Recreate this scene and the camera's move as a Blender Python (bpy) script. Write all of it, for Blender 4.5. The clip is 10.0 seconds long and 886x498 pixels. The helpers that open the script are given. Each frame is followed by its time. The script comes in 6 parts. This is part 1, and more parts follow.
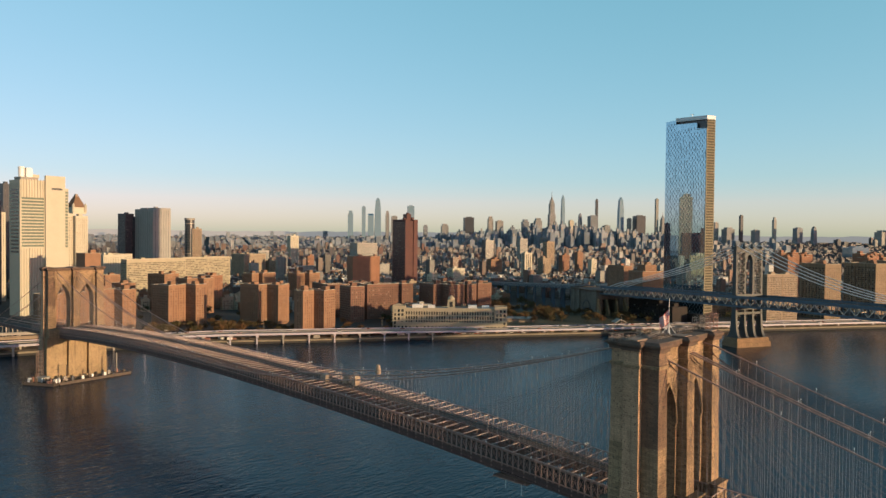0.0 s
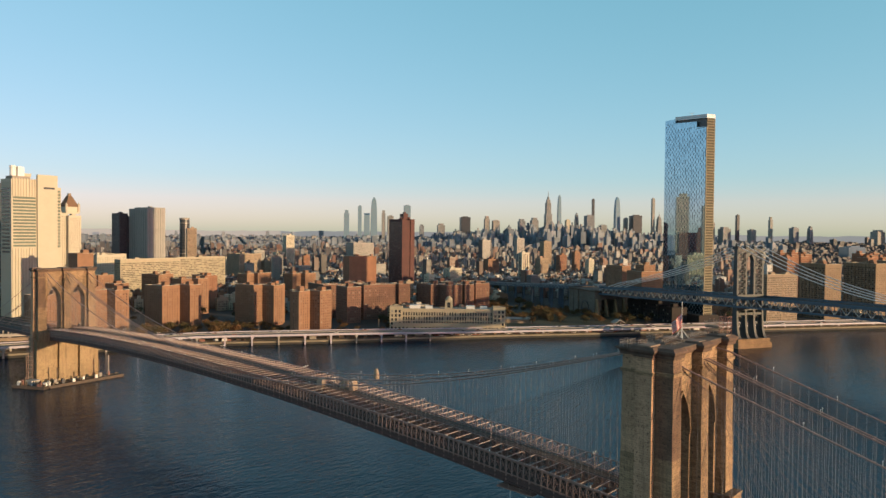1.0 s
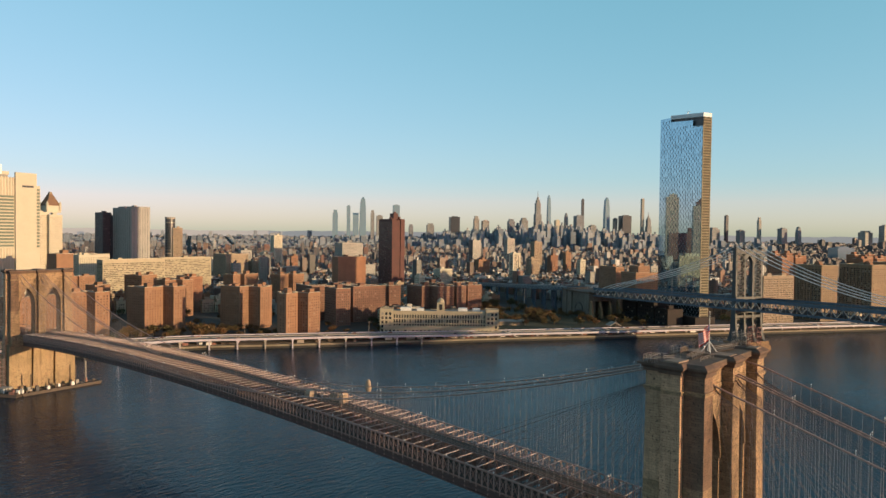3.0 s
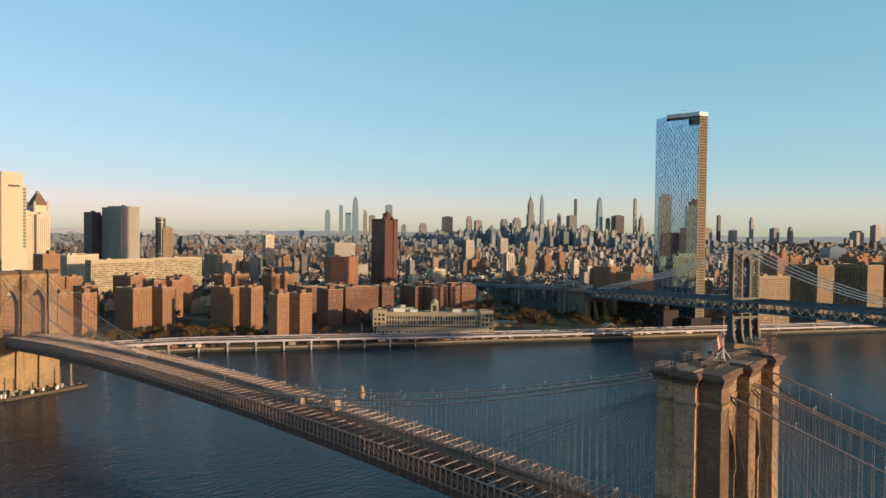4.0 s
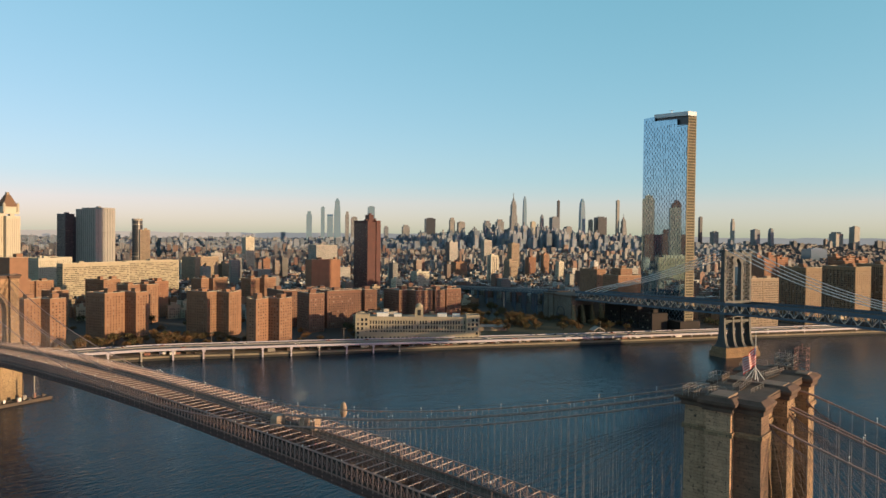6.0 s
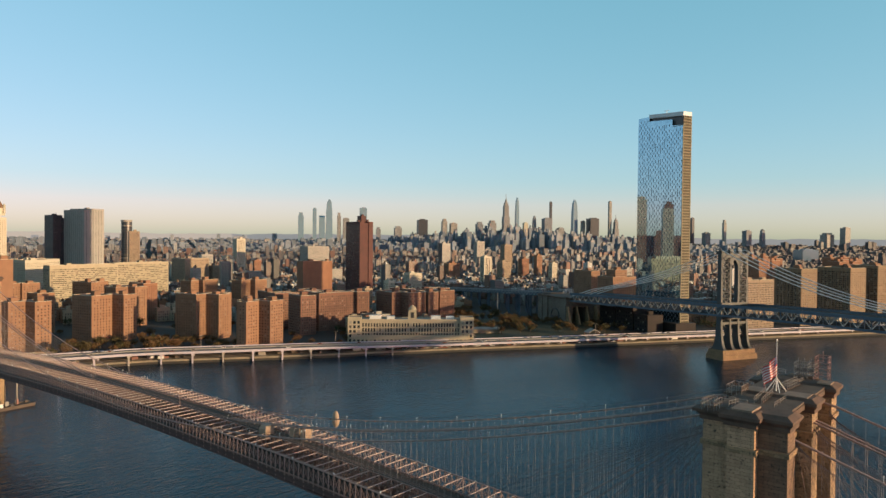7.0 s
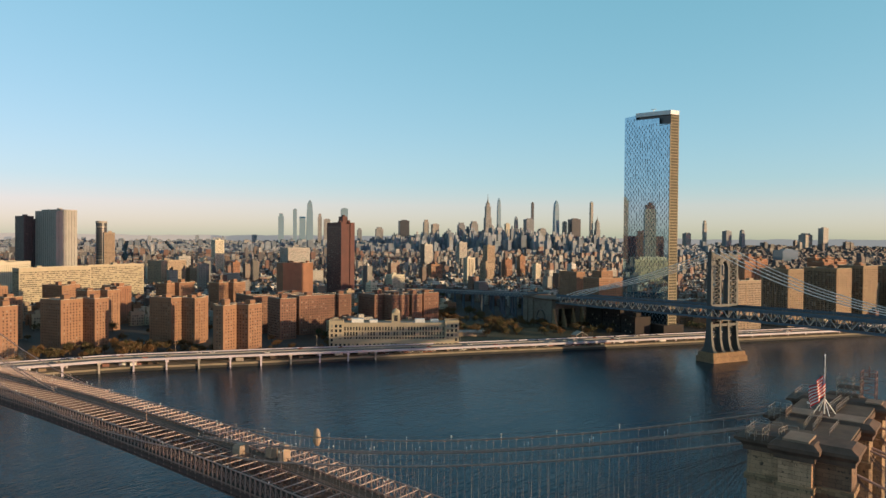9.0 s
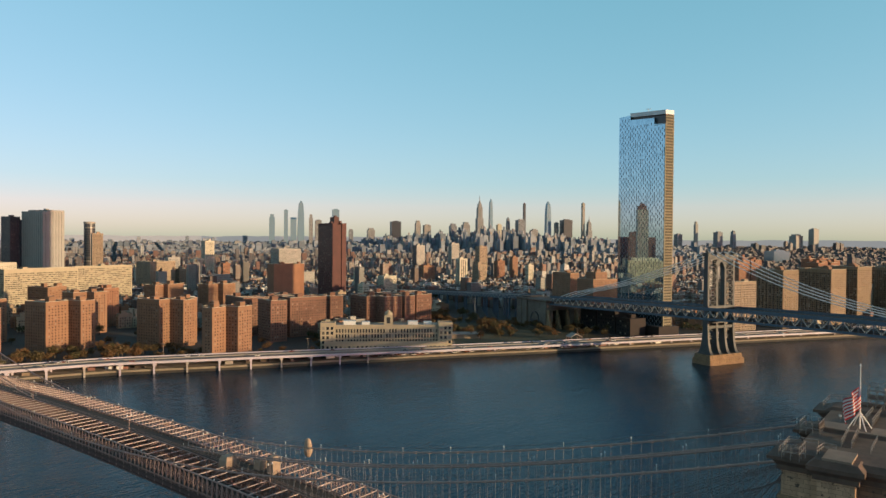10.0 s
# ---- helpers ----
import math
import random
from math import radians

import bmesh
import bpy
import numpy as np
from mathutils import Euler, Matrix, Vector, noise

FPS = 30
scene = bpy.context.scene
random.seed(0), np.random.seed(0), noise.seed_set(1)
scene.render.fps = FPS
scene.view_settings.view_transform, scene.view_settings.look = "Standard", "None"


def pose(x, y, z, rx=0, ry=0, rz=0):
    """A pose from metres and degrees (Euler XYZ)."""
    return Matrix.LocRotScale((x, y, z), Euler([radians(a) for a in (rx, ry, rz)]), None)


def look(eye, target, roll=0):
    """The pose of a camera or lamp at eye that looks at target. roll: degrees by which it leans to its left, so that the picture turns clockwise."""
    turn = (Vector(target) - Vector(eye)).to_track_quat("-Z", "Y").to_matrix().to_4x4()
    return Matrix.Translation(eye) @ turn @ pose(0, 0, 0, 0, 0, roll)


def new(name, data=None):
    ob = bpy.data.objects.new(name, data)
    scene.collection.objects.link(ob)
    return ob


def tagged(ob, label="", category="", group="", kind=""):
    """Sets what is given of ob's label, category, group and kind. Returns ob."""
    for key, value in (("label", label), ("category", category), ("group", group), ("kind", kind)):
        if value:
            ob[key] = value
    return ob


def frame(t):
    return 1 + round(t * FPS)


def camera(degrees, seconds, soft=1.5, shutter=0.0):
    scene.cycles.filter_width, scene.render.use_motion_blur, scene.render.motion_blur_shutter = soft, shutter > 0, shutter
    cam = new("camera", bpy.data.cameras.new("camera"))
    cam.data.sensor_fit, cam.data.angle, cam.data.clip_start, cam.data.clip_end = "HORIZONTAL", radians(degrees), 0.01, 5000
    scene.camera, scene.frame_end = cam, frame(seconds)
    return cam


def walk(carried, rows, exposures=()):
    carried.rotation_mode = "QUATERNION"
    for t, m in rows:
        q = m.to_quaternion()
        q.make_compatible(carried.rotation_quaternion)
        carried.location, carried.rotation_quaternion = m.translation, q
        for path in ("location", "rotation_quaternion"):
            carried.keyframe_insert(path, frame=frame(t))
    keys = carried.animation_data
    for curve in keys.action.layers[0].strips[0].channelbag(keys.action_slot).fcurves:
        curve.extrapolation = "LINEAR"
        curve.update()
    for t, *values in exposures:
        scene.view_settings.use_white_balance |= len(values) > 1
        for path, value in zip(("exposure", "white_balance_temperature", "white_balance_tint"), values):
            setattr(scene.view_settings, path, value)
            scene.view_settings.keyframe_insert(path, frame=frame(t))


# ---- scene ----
cam = camera(64.4, 10.0)
PATH = [
    (0, (-195.561, -95.147, 113.76), (-194.115, -93.767, 113.715), 0.6),
    (0.5, (-192.847, -91.265, 113.823), (-191.397, -89.888, 113.778), 0.6),
    (1, (-189.99, -87.297, 113.954), (-188.536, -85.925, 113.908), 0.6),
    (1.5, (-187.088, -83.211, 113.934), (-185.629, -81.844, 113.888), 0.7),
    (2, (-184.032, -79.1, 114.053), (-182.568, -77.738, 114.007), 0.7),
    (2.5, (-180.778, -74.98, 114.262), (-179.308, -73.624, 114.216), 0.7),
    (4, (-170.625, -62.651, 114.559), (-169.135, -61.318, 114.513), 0.7),
    (4.5, (-166.897, -58.534, 114.702), (-165.399, -57.21, 114.656), 0.7),
    (5, (-163.071, -54.411, 114.803), (-161.564, -53.097, 114.758), 0.6),
    (5.5, (-159.468, -50.311, 114.863), (-157.953, -49.007, 114.82), 0.6),
    (7, (-149.118, -38.543, 115.003), (-147.581, -37.265, 114.966), 0.6),
    (7.5, (-145.765, -34.811, 114.972), (-144.22, -33.542, 114.936), 0.5),
    (8, (-142.441, -31.117, 115.055), (-140.887, -29.858, 115.02), 0.5),
    (8.5, (-139.162, -27.44, 115.054), (-137.6, -26.191, 115.02), 0.5),
    (9, (-135.949, -23.677, 114.941), (-134.378, -22.44, 114.907), 0.5),
    (9.5, (-132.582, -19.864, 114.86), (-131.003, -18.637, 114.828), 0.4),
    (10, (-129.017, -15.867, 114.735), (-127.431, -14.649, 114.704), 0.5),
]
walk(cam, [(t, look(eye, target, roll)) for t, eye, target, roll in PATH], [(0.0, 0.0, 6200, 8), (10.0, 0.0, 6200, 8)])

# ---- light ----
SUN_BEARING = radians(-77.5)      # direction towards the sun in the plan, from +X
SUN_ELEV = radians(5.0)
world = bpy.data.worlds.new("sky")
scene.world = world
world.use_nodes = True
wn = world.node_tree.nodes
sky = wn.new("ShaderNodeTexSky")
sky.sky_type = 'NISHITA'
sky.sun_disc = False
sky.sun_elevation = SUN_ELEV
sky.sun_rotation = radians(90.0) - SUN_BEARING
sky.air_density, sky.dust_density, sky.ozone_density = 0.75, 0.7, 1.6
wn["Background"].inputs["Strength"].default_value = 0.28
# thin morning haze: the bright band over the horizon is levelled out, the sky overhead stays deep


def sky_math(op, a, b):
    n = wn.new("ShaderNodeMath")
    n.operation = op
    for socket, v in zip(n.inputs, (a, b)):
        if isinstance(v, bpy.types.NodeSocket):
            world.node_tree.links.new(v, socket)
        else:
            socket.default_value = v
    return n.outputs[0]


split, join = wn.new("ShaderNodeSeparateColor"), wn.new("ShaderNodeCombineColor")
world.node_tree.links.new(sky.outputs["Color"], split.inputs[0])
deep = sky_math('MINIMUM', sky_math('DIVIDE', split.outputs[1], 0.95), 1.0)
low_band = sky_math('DIVIDE', sky_math('SUBTRACT', sky_math('DIVIDE', split.outputs[0], split.outputs[2]), 0.75), 0.4)
rosy = sky_math('ADD', 1.0, sky_math('MULTIPLY', sky_math('MINIMUM', sky_math('MAXIMUM', low_band, 0.0), 1.0), 0.2))
for k, power, gain, fall in ((0, 0.75, 1.13, 0.0), (1, 0.42, 1.62, 1.2), (2, 0.5, 1.61, 1.3)):
    level = sky_math('MULTIPLY', sky_math('POWER', split.outputs[k], power), gain)
    if k == 0:                             # a rosy tint low over the horizon
        level = sky_math('MULTIPLY', level, rosy)
    world.node_tree.links.new(sky_math('MULTIPLY', level, sky_math('POWER', deep, fall)), join.inputs[k])
world.node_tree.links.new(join.outputs[0], wn["Background"].inputs["Color"])
sun = new("sun", bpy.data.lights.new("sun", 'SUN'))
sun.data.energy, sun.data.angle, sun.data.color = 6.4, radians(0.6), (1.0, 0.69, 0.37)
sun_way = Vector((math.cos(SUN_ELEV) * math.cos(SUN_BEARING), math.cos(SUN_ELEV) * math.sin(SUN_BEARING), math.sin(SUN_ELEV)))
sun.matrix_world = look(sun_way * 900, (0, 0, 0))
scene.view_settings.exposure = 0.0

# ---- mesh and material tools ----
rnd = random.Random(7)


class Shape:
    """Collects vertices and faces of one mesh."""

    def __init__(self):
        self.v, self.f, self.m = [], [], []

    def add(self, verts, faces, mi=0):
        n = len(self.v)
        self.v.extend(verts)
        self.f.extend([tuple(i + n for i in q) for q in faces])
        self.m.extend([mi] * len(faces))
        return self

    def prism(self, low, high, mi=0, base=True):
        """A solid between two rings of equal length."""
        n = len(low)
        faces = [(i, (i + 1) % n, n + (i + 1) % n, n + i) for i in range(n)]
        faces.append(tuple(range(n, 2 * n)))
        if base:
            faces.append(tuple(range(n - 1, -1, -1)))
        return self.add(list(low) + list(high), faces, mi)

    def box(self, x0, y0, z0, x1, y1, z1, mi=0, base=True, inset=0.0):
        """A box; inset narrows its top on all sides."""
        i = inset
        return self.prism([(x0, y0, z0), (x1, y0, z0), (x1, y1, z0), (x0, y1, z0)],
                          [(x0 + i, y0 + i, z1), (x1 - i, y0 + i, z1), (x1 - i, y1 - i, z1), (x0 + i, y1 - i, z1)], mi, base)

    def cyl(self, x, y, z0, z1, r0, r1=None, n=10, mi=0):
        r1 = r0 if r1 is None else r1
        ring = [(math.cos(2 * math.pi * k / n), math.sin(2 * math.pi * k / n)) for k in range(n)]
        return self.prism([(x + r0 * c, y + r0 * s, z0) for c, s in ring], [(x + r1 * c, y + r1 * s, z1) for c, s in ring], mi)

    def beam(self, p, q, w, h=None, mi=0):
        """A straight bar of section w by h from p to q."""
        h = w if h is None else h
        p, q = Vector(p), Vector(q)
        d = (q - p).normalized()
        side = d.cross(Vector((0, 0, 1)))
        side = Vector((1, 0, 0)) if side.length < 1e-4 else side.normalized()
        up = side.cross(d)
        ring = [side * w / 2 * a + up * h / 2 * b for a, b in ((-1, -1), (1, -1), (1, 1), (-1, 1))]
        return self.prism([tuple(p + o) for o in ring], [tuple(q + o) for o in ring], mi)

    def tube(self, pts, r, n=6, mi=0):
        """A round bar along a line of points."""
        pts = [Vector(p) for p in pts]
        rings = []
        for i, p in enumerate(pts):
            d = (pts[min(i + 1, len(pts) - 1)] - pts[max(i - 1, 0)]).normalized()
            side = d.cross(Vector((0, 0, 1)))
            side = Vector((1, 0, 0)) if side.length < 1e-4 else side.normalized()
            up = side.cross(d)
            rings += [tuple(p + (side * math.cos(2 * math.pi * k / n) + up * math.sin(2 * math.pi * k / n)) * r) for k in range(n)]
        faces = []
        for i in range(len(pts) - 1):
            faces += [(i * n + k, i * n + (k + 1) % n, (i + 1) * n + (k + 1) % n, (i + 1) * n + k) for k in range(n)]
        faces += [tuple(range(n - 1, -1, -1)), tuple(range((len(pts) - 1) * n, len(pts) * n))]
        return self.add(rings, faces, mi)

    def mesh(self, name, *mats):
        me = bpy.data.meshes.new(name)
        me.from_pydata(self.v, [], self.f)
        for m in mats:
            me.materials.append(m)
        if len(mats) > 1:
            me.polygons.foreach_set("material_index", self.m)
        bm = bmesh.new()
        bm.from_mesh(me)
        bmesh.ops.recalc_face_normals(bm, faces=bm.faces)
        bm.to_mesh(me)
        bm.free()
        return me

    def plain(self, name, *mats):
        """The mesh as wound, for large ones."""
        me = bpy.data.meshes.new(name)
        me.from_pydata(self.v, [], self.f)
        for m in mats:
            me.materials.append(m)
        if len(mats) > 1:
            me.polygons.foreach_set("material_index", self.m)
        return me


def thing(name, label, category, m=None, group="", kind=""):
    ob = tagged(new(name), label, category, group, kind)
    ob.empty_display_size = 0.5
    ob.matrix_world = m or Matrix()
    return ob


def part(name, data, parent, m=None, label="", kind=""):
    ob = new(name, data)
    ob.parent = parent
    if m is not None:
        ob.matrix_basis = m
    return tagged(ob, label, kind=kind)


def solid(name, data, label, category, kind="", group="", m=None):
    ob = tagged(new(name, data), label, category, group, kind)
    if m is not None:
        ob.matrix_world = m
    return ob


class Nodes:
    """A short way to write node materials."""

    def __init__(self, name):
        self.mat = bpy.data.materials.new(name)
        self.mat.use_nodes = True
        self.t = self.mat.node_tree
        self.bsdf = self.t.nodes["Principled BSDF"]

    def node(self, kind, **sets):
        n = self.t.nodes.new(kind)
        for k, v in sets.items():
            if k in n.inputs:
                self.put(n.inputs[k], v)
            else:
                setattr(n, k, v)
        return n

    def put(self, socket, v):
        if isinstance(v, bpy.types.NodeSocket):
            self.t.links.new(v, socket)
        else:
            socket.default_value = v

    def math(self, op, a, b=0.0):
        n = self.t.nodes.new("ShaderNodeMath")
        n.operation = op
        self.put(n.inputs[0], a)
        self.put(n.inputs[1], b)
        return n.outputs[0]

    def noise(self, vec, scale, detail=4.0, rough=0.6):
        n = self.node("ShaderNodeTexNoise", Scale=scale, Detail=detail, Roughness=rough)
        self.t.links.new(vec, n.inputs["Vector"])
        return n.outputs["Fac"]

    def mix(self, fac, a, b):
        n = self.t.nodes.new("ShaderNodeMix")
        n.data_type = 'RGBA'
        self.put(n.inputs[0], fac)
        for s, v in ((n.inputs[6], a), (n.inputs[7], b)):
            self.put(s, (*v, 1) if isinstance(v, tuple) and len(v) == 3 else v)
        return n.outputs[2]

    def ramp(self, fac, stops, constant=False):
        n = self.t.nodes.new("ShaderNodeValToRGB")
        if constant:
            n.color_ramp.interpolation = 'CONSTANT'
        e = n.color_ramp.elements
        while len(e) < len(stops):
            e.new(0.5)
        for i, (p, c) in enumerate(stops):
            e[i].position = p
            e[i].color = (*c, 1) if isinstance(c, tuple) else (c, c, c, 1)
        self.put(n.inputs[0], fac)
        return n.outputs[0]

    def coords(self):
        return self.t.nodes.new("ShaderNodeTexCoord").outputs

    def wall(self):
        """Coordinates along a wall: metres along it, metres up, and how level the face is."""
        c = self.coords()
        x = self.node("ShaderNodeVectorMath", operation='CROSS_PRODUCT')
        x.inputs[0].default_value = (0, 0, 1)
        self.t.links.new(c["Normal"], x.inputs[1])
        d = self.node("ShaderNodeVectorMath", operation='DOT_PRODUCT')
        self.t.links.new(x.outputs[0], d.inputs[0])
        self.t.links.new(c["Object"], d.inputs[1])
        zp = self.node("ShaderNodeSeparateXYZ")
        self.t.links.new(c["Object"], zp.inputs[0])
        zn = self.node("ShaderNodeSeparateXYZ")
        self.t.links.new(c["Normal"], zn.inputs[0])
        return d.outputs["Value"], zp.outputs[2], zn.outputs[2], c["Object"]

    def done(self, color, rough=0.8, metal=0.0, bump=None, strength=0.3, dist=0.1):
        self.put(self.bsdf.inputs["Base Color"], (*color, 1) if isinstance(color, tuple) and len(color) == 3 else color)
        self.put(self.bsdf.inputs["Roughness"], rough)
        self.put(self.bsdf.inputs["Metallic"], metal)
        if bump is not None:
            b = self.node("ShaderNodeBump", Strength=strength, Distance=dist)
            self.t.links.new(bump, b.inputs["Height"])
            self.t.links.new(b.outputs[0], self.bsdf.inputs["Normal"])
        return self.mat


def plain_mat(name, c1, c2, scale=0.5, fine=6.0, rough=0.75, metal=0.0, strength=0.25):
    """A surface that varies at two scales."""
    n = Nodes(name)
    co = n.coords()["Object"]
    big, small = n.noise(co, scale, 3), n.noise(co, fine, 5)
    col = n.mix(n.ramp(big, [(0.35, 0.0), (0.68, 1.0)]), c1, c2)
    col = n.mix(n.math('MULTIPLY', small, 0.35), col, tuple(v * 0.55 for v in c1))
    each = n.t.nodes.new("ShaderNodeObjectInfo").outputs["Random"]
    col = n.mix(n.math('MULTIPLY', each, 0.28), col, tuple(v * 0.5 for v in c2))
    return n.done(col, n.math('ADD', n.math('MULTIPLY', small, 0.25), rough - 0.12), metal, small, strength, 0.05)


def stone_mat(name, c1, c2, joint, block=(1.7, 0.62)):
    """Coursed ashlar with stained and darker blocks."""
    n = Nodes(name)
    s, z, lev, co = n.wall()
    vec = n.node("ShaderNodeCombineXYZ")
    n.t.links.new(s, vec.inputs[0])
    n.t.links.new(z, vec.inputs[1])
    br = n.node("ShaderNodeTexBrick", Scale=1.0)
    n.t.links.new(vec.outputs[0], br.inputs["Vector"])
    for k, v in (("Color1", (*c1, 1)), ("Color2", (*c2, 1)), ("Mortar", (*joint, 1)), ("Mortar Size", 0.022), ("Brick Width", block[0]), ("Row Height", block[1]), ("Bias", -0.25)):
        br.inputs[k].default_value = v
    big = n.noise(co, 0.09, 5, 0.65)
    col = n.mix(n.ramp(big, [(0.40, 0.0), (0.75, 0.6)]), br.outputs["Color"], tuple(v * 0.42 for v in c2))
    streak = n.node("ShaderNodeMapping")
    streak.inputs["Scale"].default_value = (0.8, 0.8, 0.05)
    n.t.links.new(co, streak.inputs["Vector"])
    col = n.mix(n.ramp(n.noise(streak.outputs[0], 1.2, 4), [(0.52, 0.0), (0.78, 0.55)]), col, (0.05, 0.04, 0.032))
    chip = n.noise(co, 1.6, 2)
    col = n.mix(n.ramp(chip, [(0.62, 0.0), (0.67, 0.85)]), col, (0.04, 0.03, 0.025))
    fine = n.noise(co, 4.0, 5)
    height = n.math('ADD', n.math('MULTIPLY', br.outputs["Fac"], -1.0), n.math('MULTIPLY', fine, 0.8))
    return n.done(col, 0.88, 0.0, height, 0.6, 0.12)


def facade_mat(name, colors, bay=3.0, storey=3.1, glass=0.5, rough=0.85, roof=(0.16, 0.15, 0.14), pale=1.0, island=True, wide=0.5, tall=0.5):
    """Walls with rows of windows and flat roofs; each block of a joined mesh takes its own colour."""
    n = Nodes(name)
    s, z, lev, co = n.wall()
    geo = n.t.nodes.new("ShaderNodeNewGeometry")
    obi = n.t.nodes.new("ShaderNodeObjectInfo")
    rid = geo.outputs["Random Per Island"] if island else obi.outputs["Random"]
    step = 1.0 / len(colors)
    wall = n.ramp(rid, [(i * step, c) for i, c in enumerate(colors)], True)
    dirt = n.noise(co, 0.05, 4)
    wall = n.mix(n.ramp(dirt, [(0.35, 0.0), (0.75, 0.45)]), wall, (0.10, 0.085, 0.075))
    r2 = n.math('FRACT', n.math('MULTIPLY', rid, 37.7))
    bayw = n.math('MULTIPLY', n.math('ADD', n.math('MULTIPLY', r2, 0.7), 0.7), bay)
    fs = n.math('FRACT', n.math('DIVIDE', s, bayw))
    fz = n.math('FRACT', n.math('DIVIDE', z, storey))
    win = n.math('MULTIPLY', n.math('LESS_THAN', fs, wide), n.math('LESS_THAN', n.math('ABSOLUTE', n.math('SUBTRACT', fz, 0.5)), tall / 2))
    side = n.math('LESS_THAN', n.math('ABSOLUTE', lev), 0.5)
    win = n.math('MULTIPLY', n.math('MULTIPLY', win, side), glass)
    col = n.mix(win, wall, (0.02, 0.025, 0.03))
    r3 = n.math('FRACT', n.math('MULTIPLY', rid, 91.3))
    top = n.ramp(r3, [(0.0, roof), (0.35, tuple(v * pale for v in (0.30, 0.29, 0.27))), (0.6, (0.09, 0.085, 0.08)), (0.8, tuple(v * pale for v in (0.5, 0.49, 0.47)))], True)
    top = n.mix(n.ramp(n.noise(co, 0.3, 4), [(0.4, 0.0), (0.8, 0.5)]), top, (0.08, 0.075, 0.07))
    col = n.mix(side, top, col)
    ro = n.math('SUBTRACT', rough, n.math('MULTIPLY', win, 0.6))
    return n.done(col, ro, 0.0, n.noise(co, 1.0, 3), 0.15, 0.1)


# ---- materials ----
M_STONE = stone_mat("granite_ashlar", (0.37, 0.24, 0.135), (0.195, 0.125, 0.07), (0.09, 0.068, 0.046))
M_PIER = stone_mat("brown_granite_pier", (0.27, 0.165, 0.085), (0.20, 0.12, 0.062), (0.09, 0.058, 0.036))
M_ROOFSLAB = plain_mat("white_roof_cladding", (0.70, 0.70, 0.71), (0.6, 0.6, 0.62), 0.1, 1.0, 0.6)
M_STONE_PALE = stone_mat("limestone_ashlar", (0.361, 0.254, 0.139), (0.295, 0.205, 0.115), (0.164, 0.115, 0.0738))
# paler copy of the tower granite, warm light mixed into its colour
M_BUTTRESS = stone_mat("lit_granite_ashlar", (0.54, 0.335, 0.20), (0.37, 0.225, 0.135), (0.13, 0.088, 0.055))
# darker copy of the same granite: shade and staining share its colour
M_ASHLAR_SHADE = stone_mat("shaded_stained_ashlar", (0.22, 0.132, 0.082), (0.13, 0.082, 0.055), (0.055, 0.04, 0.03))
M_ANCHOR = stone_mat("grey_anchorage_ashlar", (0.20, 0.165, 0.13), (0.135, 0.112, 0.09), (0.07, 0.058, 0.05))
M_CAP = plain_mat("weathered_coping_stone", (0.165, 0.10, 0.07), (0.082, 0.054, 0.04), 0.35, 3.0, 0.9)
M_SLABSTONE = plain_mat("pale_coping_slab", (0.33, 0.23, 0.165), (0.24, 0.17, 0.12), 0.4, 3.0, 0.85)
M_ROOFDECK = plain_mat("dark_roof_felt", (0.10, 0.068, 0.05), (0.17, 0.12, 0.085), 0.3, 4.0, 0.9)
M_STEEL = plain_mat("brown_painted_steel", (0.34, 0.19, 0.145), (0.25, 0.14, 0.11), 0.6, 5.0, 0.6)
M_STRUT = plain_mat("cream_painted_steel", (0.44, 0.285, 0.235), (0.36, 0.235, 0.195), 0.6, 5.0, 0.6)
M_STRUT_PALE = plain_mat("pale_pink_strut_paint", (0.58, 0.43, 0.37), (0.48, 0.355, 0.305), 0.6, 5.0, 0.6)
M_GOLD = plain_mat("bronze_gold_spandrel", (0.31, 0.265, 0.18), (0.25, 0.215, 0.15), 0.1, 1.5, 0.95)
M_BRONZE = plain_mat("dull_bronze_screen", (0.125, 0.108, 0.078), (0.09, 0.08, 0.06), 0.1, 1.5, 0.97)
M_BRONZE.node_tree.nodes["Principled BSDF"].inputs["Specular IOR Level"].default_value = 0.1
M_GOLD.node_tree.nodes["Principled BSDF"].inputs["Specular IOR Level"].default_value = 0.15
M_FASCIA = plain_mat("dark_mauve_deck_steel", (0.12, 0.066, 0.056), (0.085, 0.049, 0.043), 0.4, 4.0, 0.75)
M_CABLE = plain_mat("wrapped_cable_paint", (0.40, 0.265, 0.22), (0.31, 0.205, 0.17), 0.4, 5.0, 0.55)
M_WIRE = plain_mat("galvanised_wire", (0.17, 0.12, 0.108), (0.13, 0.095, 0.085), 0.4, 5.0, 0.6)
M_HANGER = plain_mat("pale_galvanised_rope", (0.36, 0.31, 0.29), (0.28, 0.245, 0.23), 0.4, 5.0, 0.55)
M_ROAD = plain_mat("asphalt", (0.055, 0.038, 0.031), (0.04, 0.029, 0.024), 0.15, 3.0, 0.9)
M_PLANK = plain_mat("worn_grey_boards", (0.085, 0.055, 0.038), (0.06, 0.04, 0.029), 0.4, 6.0, 0.85)
M_RAIL = plain_mat("grey_handrail_steel", (0.32, 0.265, 0.22), (0.24, 0.20, 0.17), 0.8, 6.0, 0.5)
M_TARP = plain_mat("tan_scaffold_sheeting", (0.426, 0.303, 0.213), (0.353, 0.246, 0.172), 0.8, 3.0, 0.8)
M_WHITE = plain_mat("white_paint", (0.78, 0.76, 0.72), (0.66, 0.64, 0.6), 0.6, 5.0, 0.5)
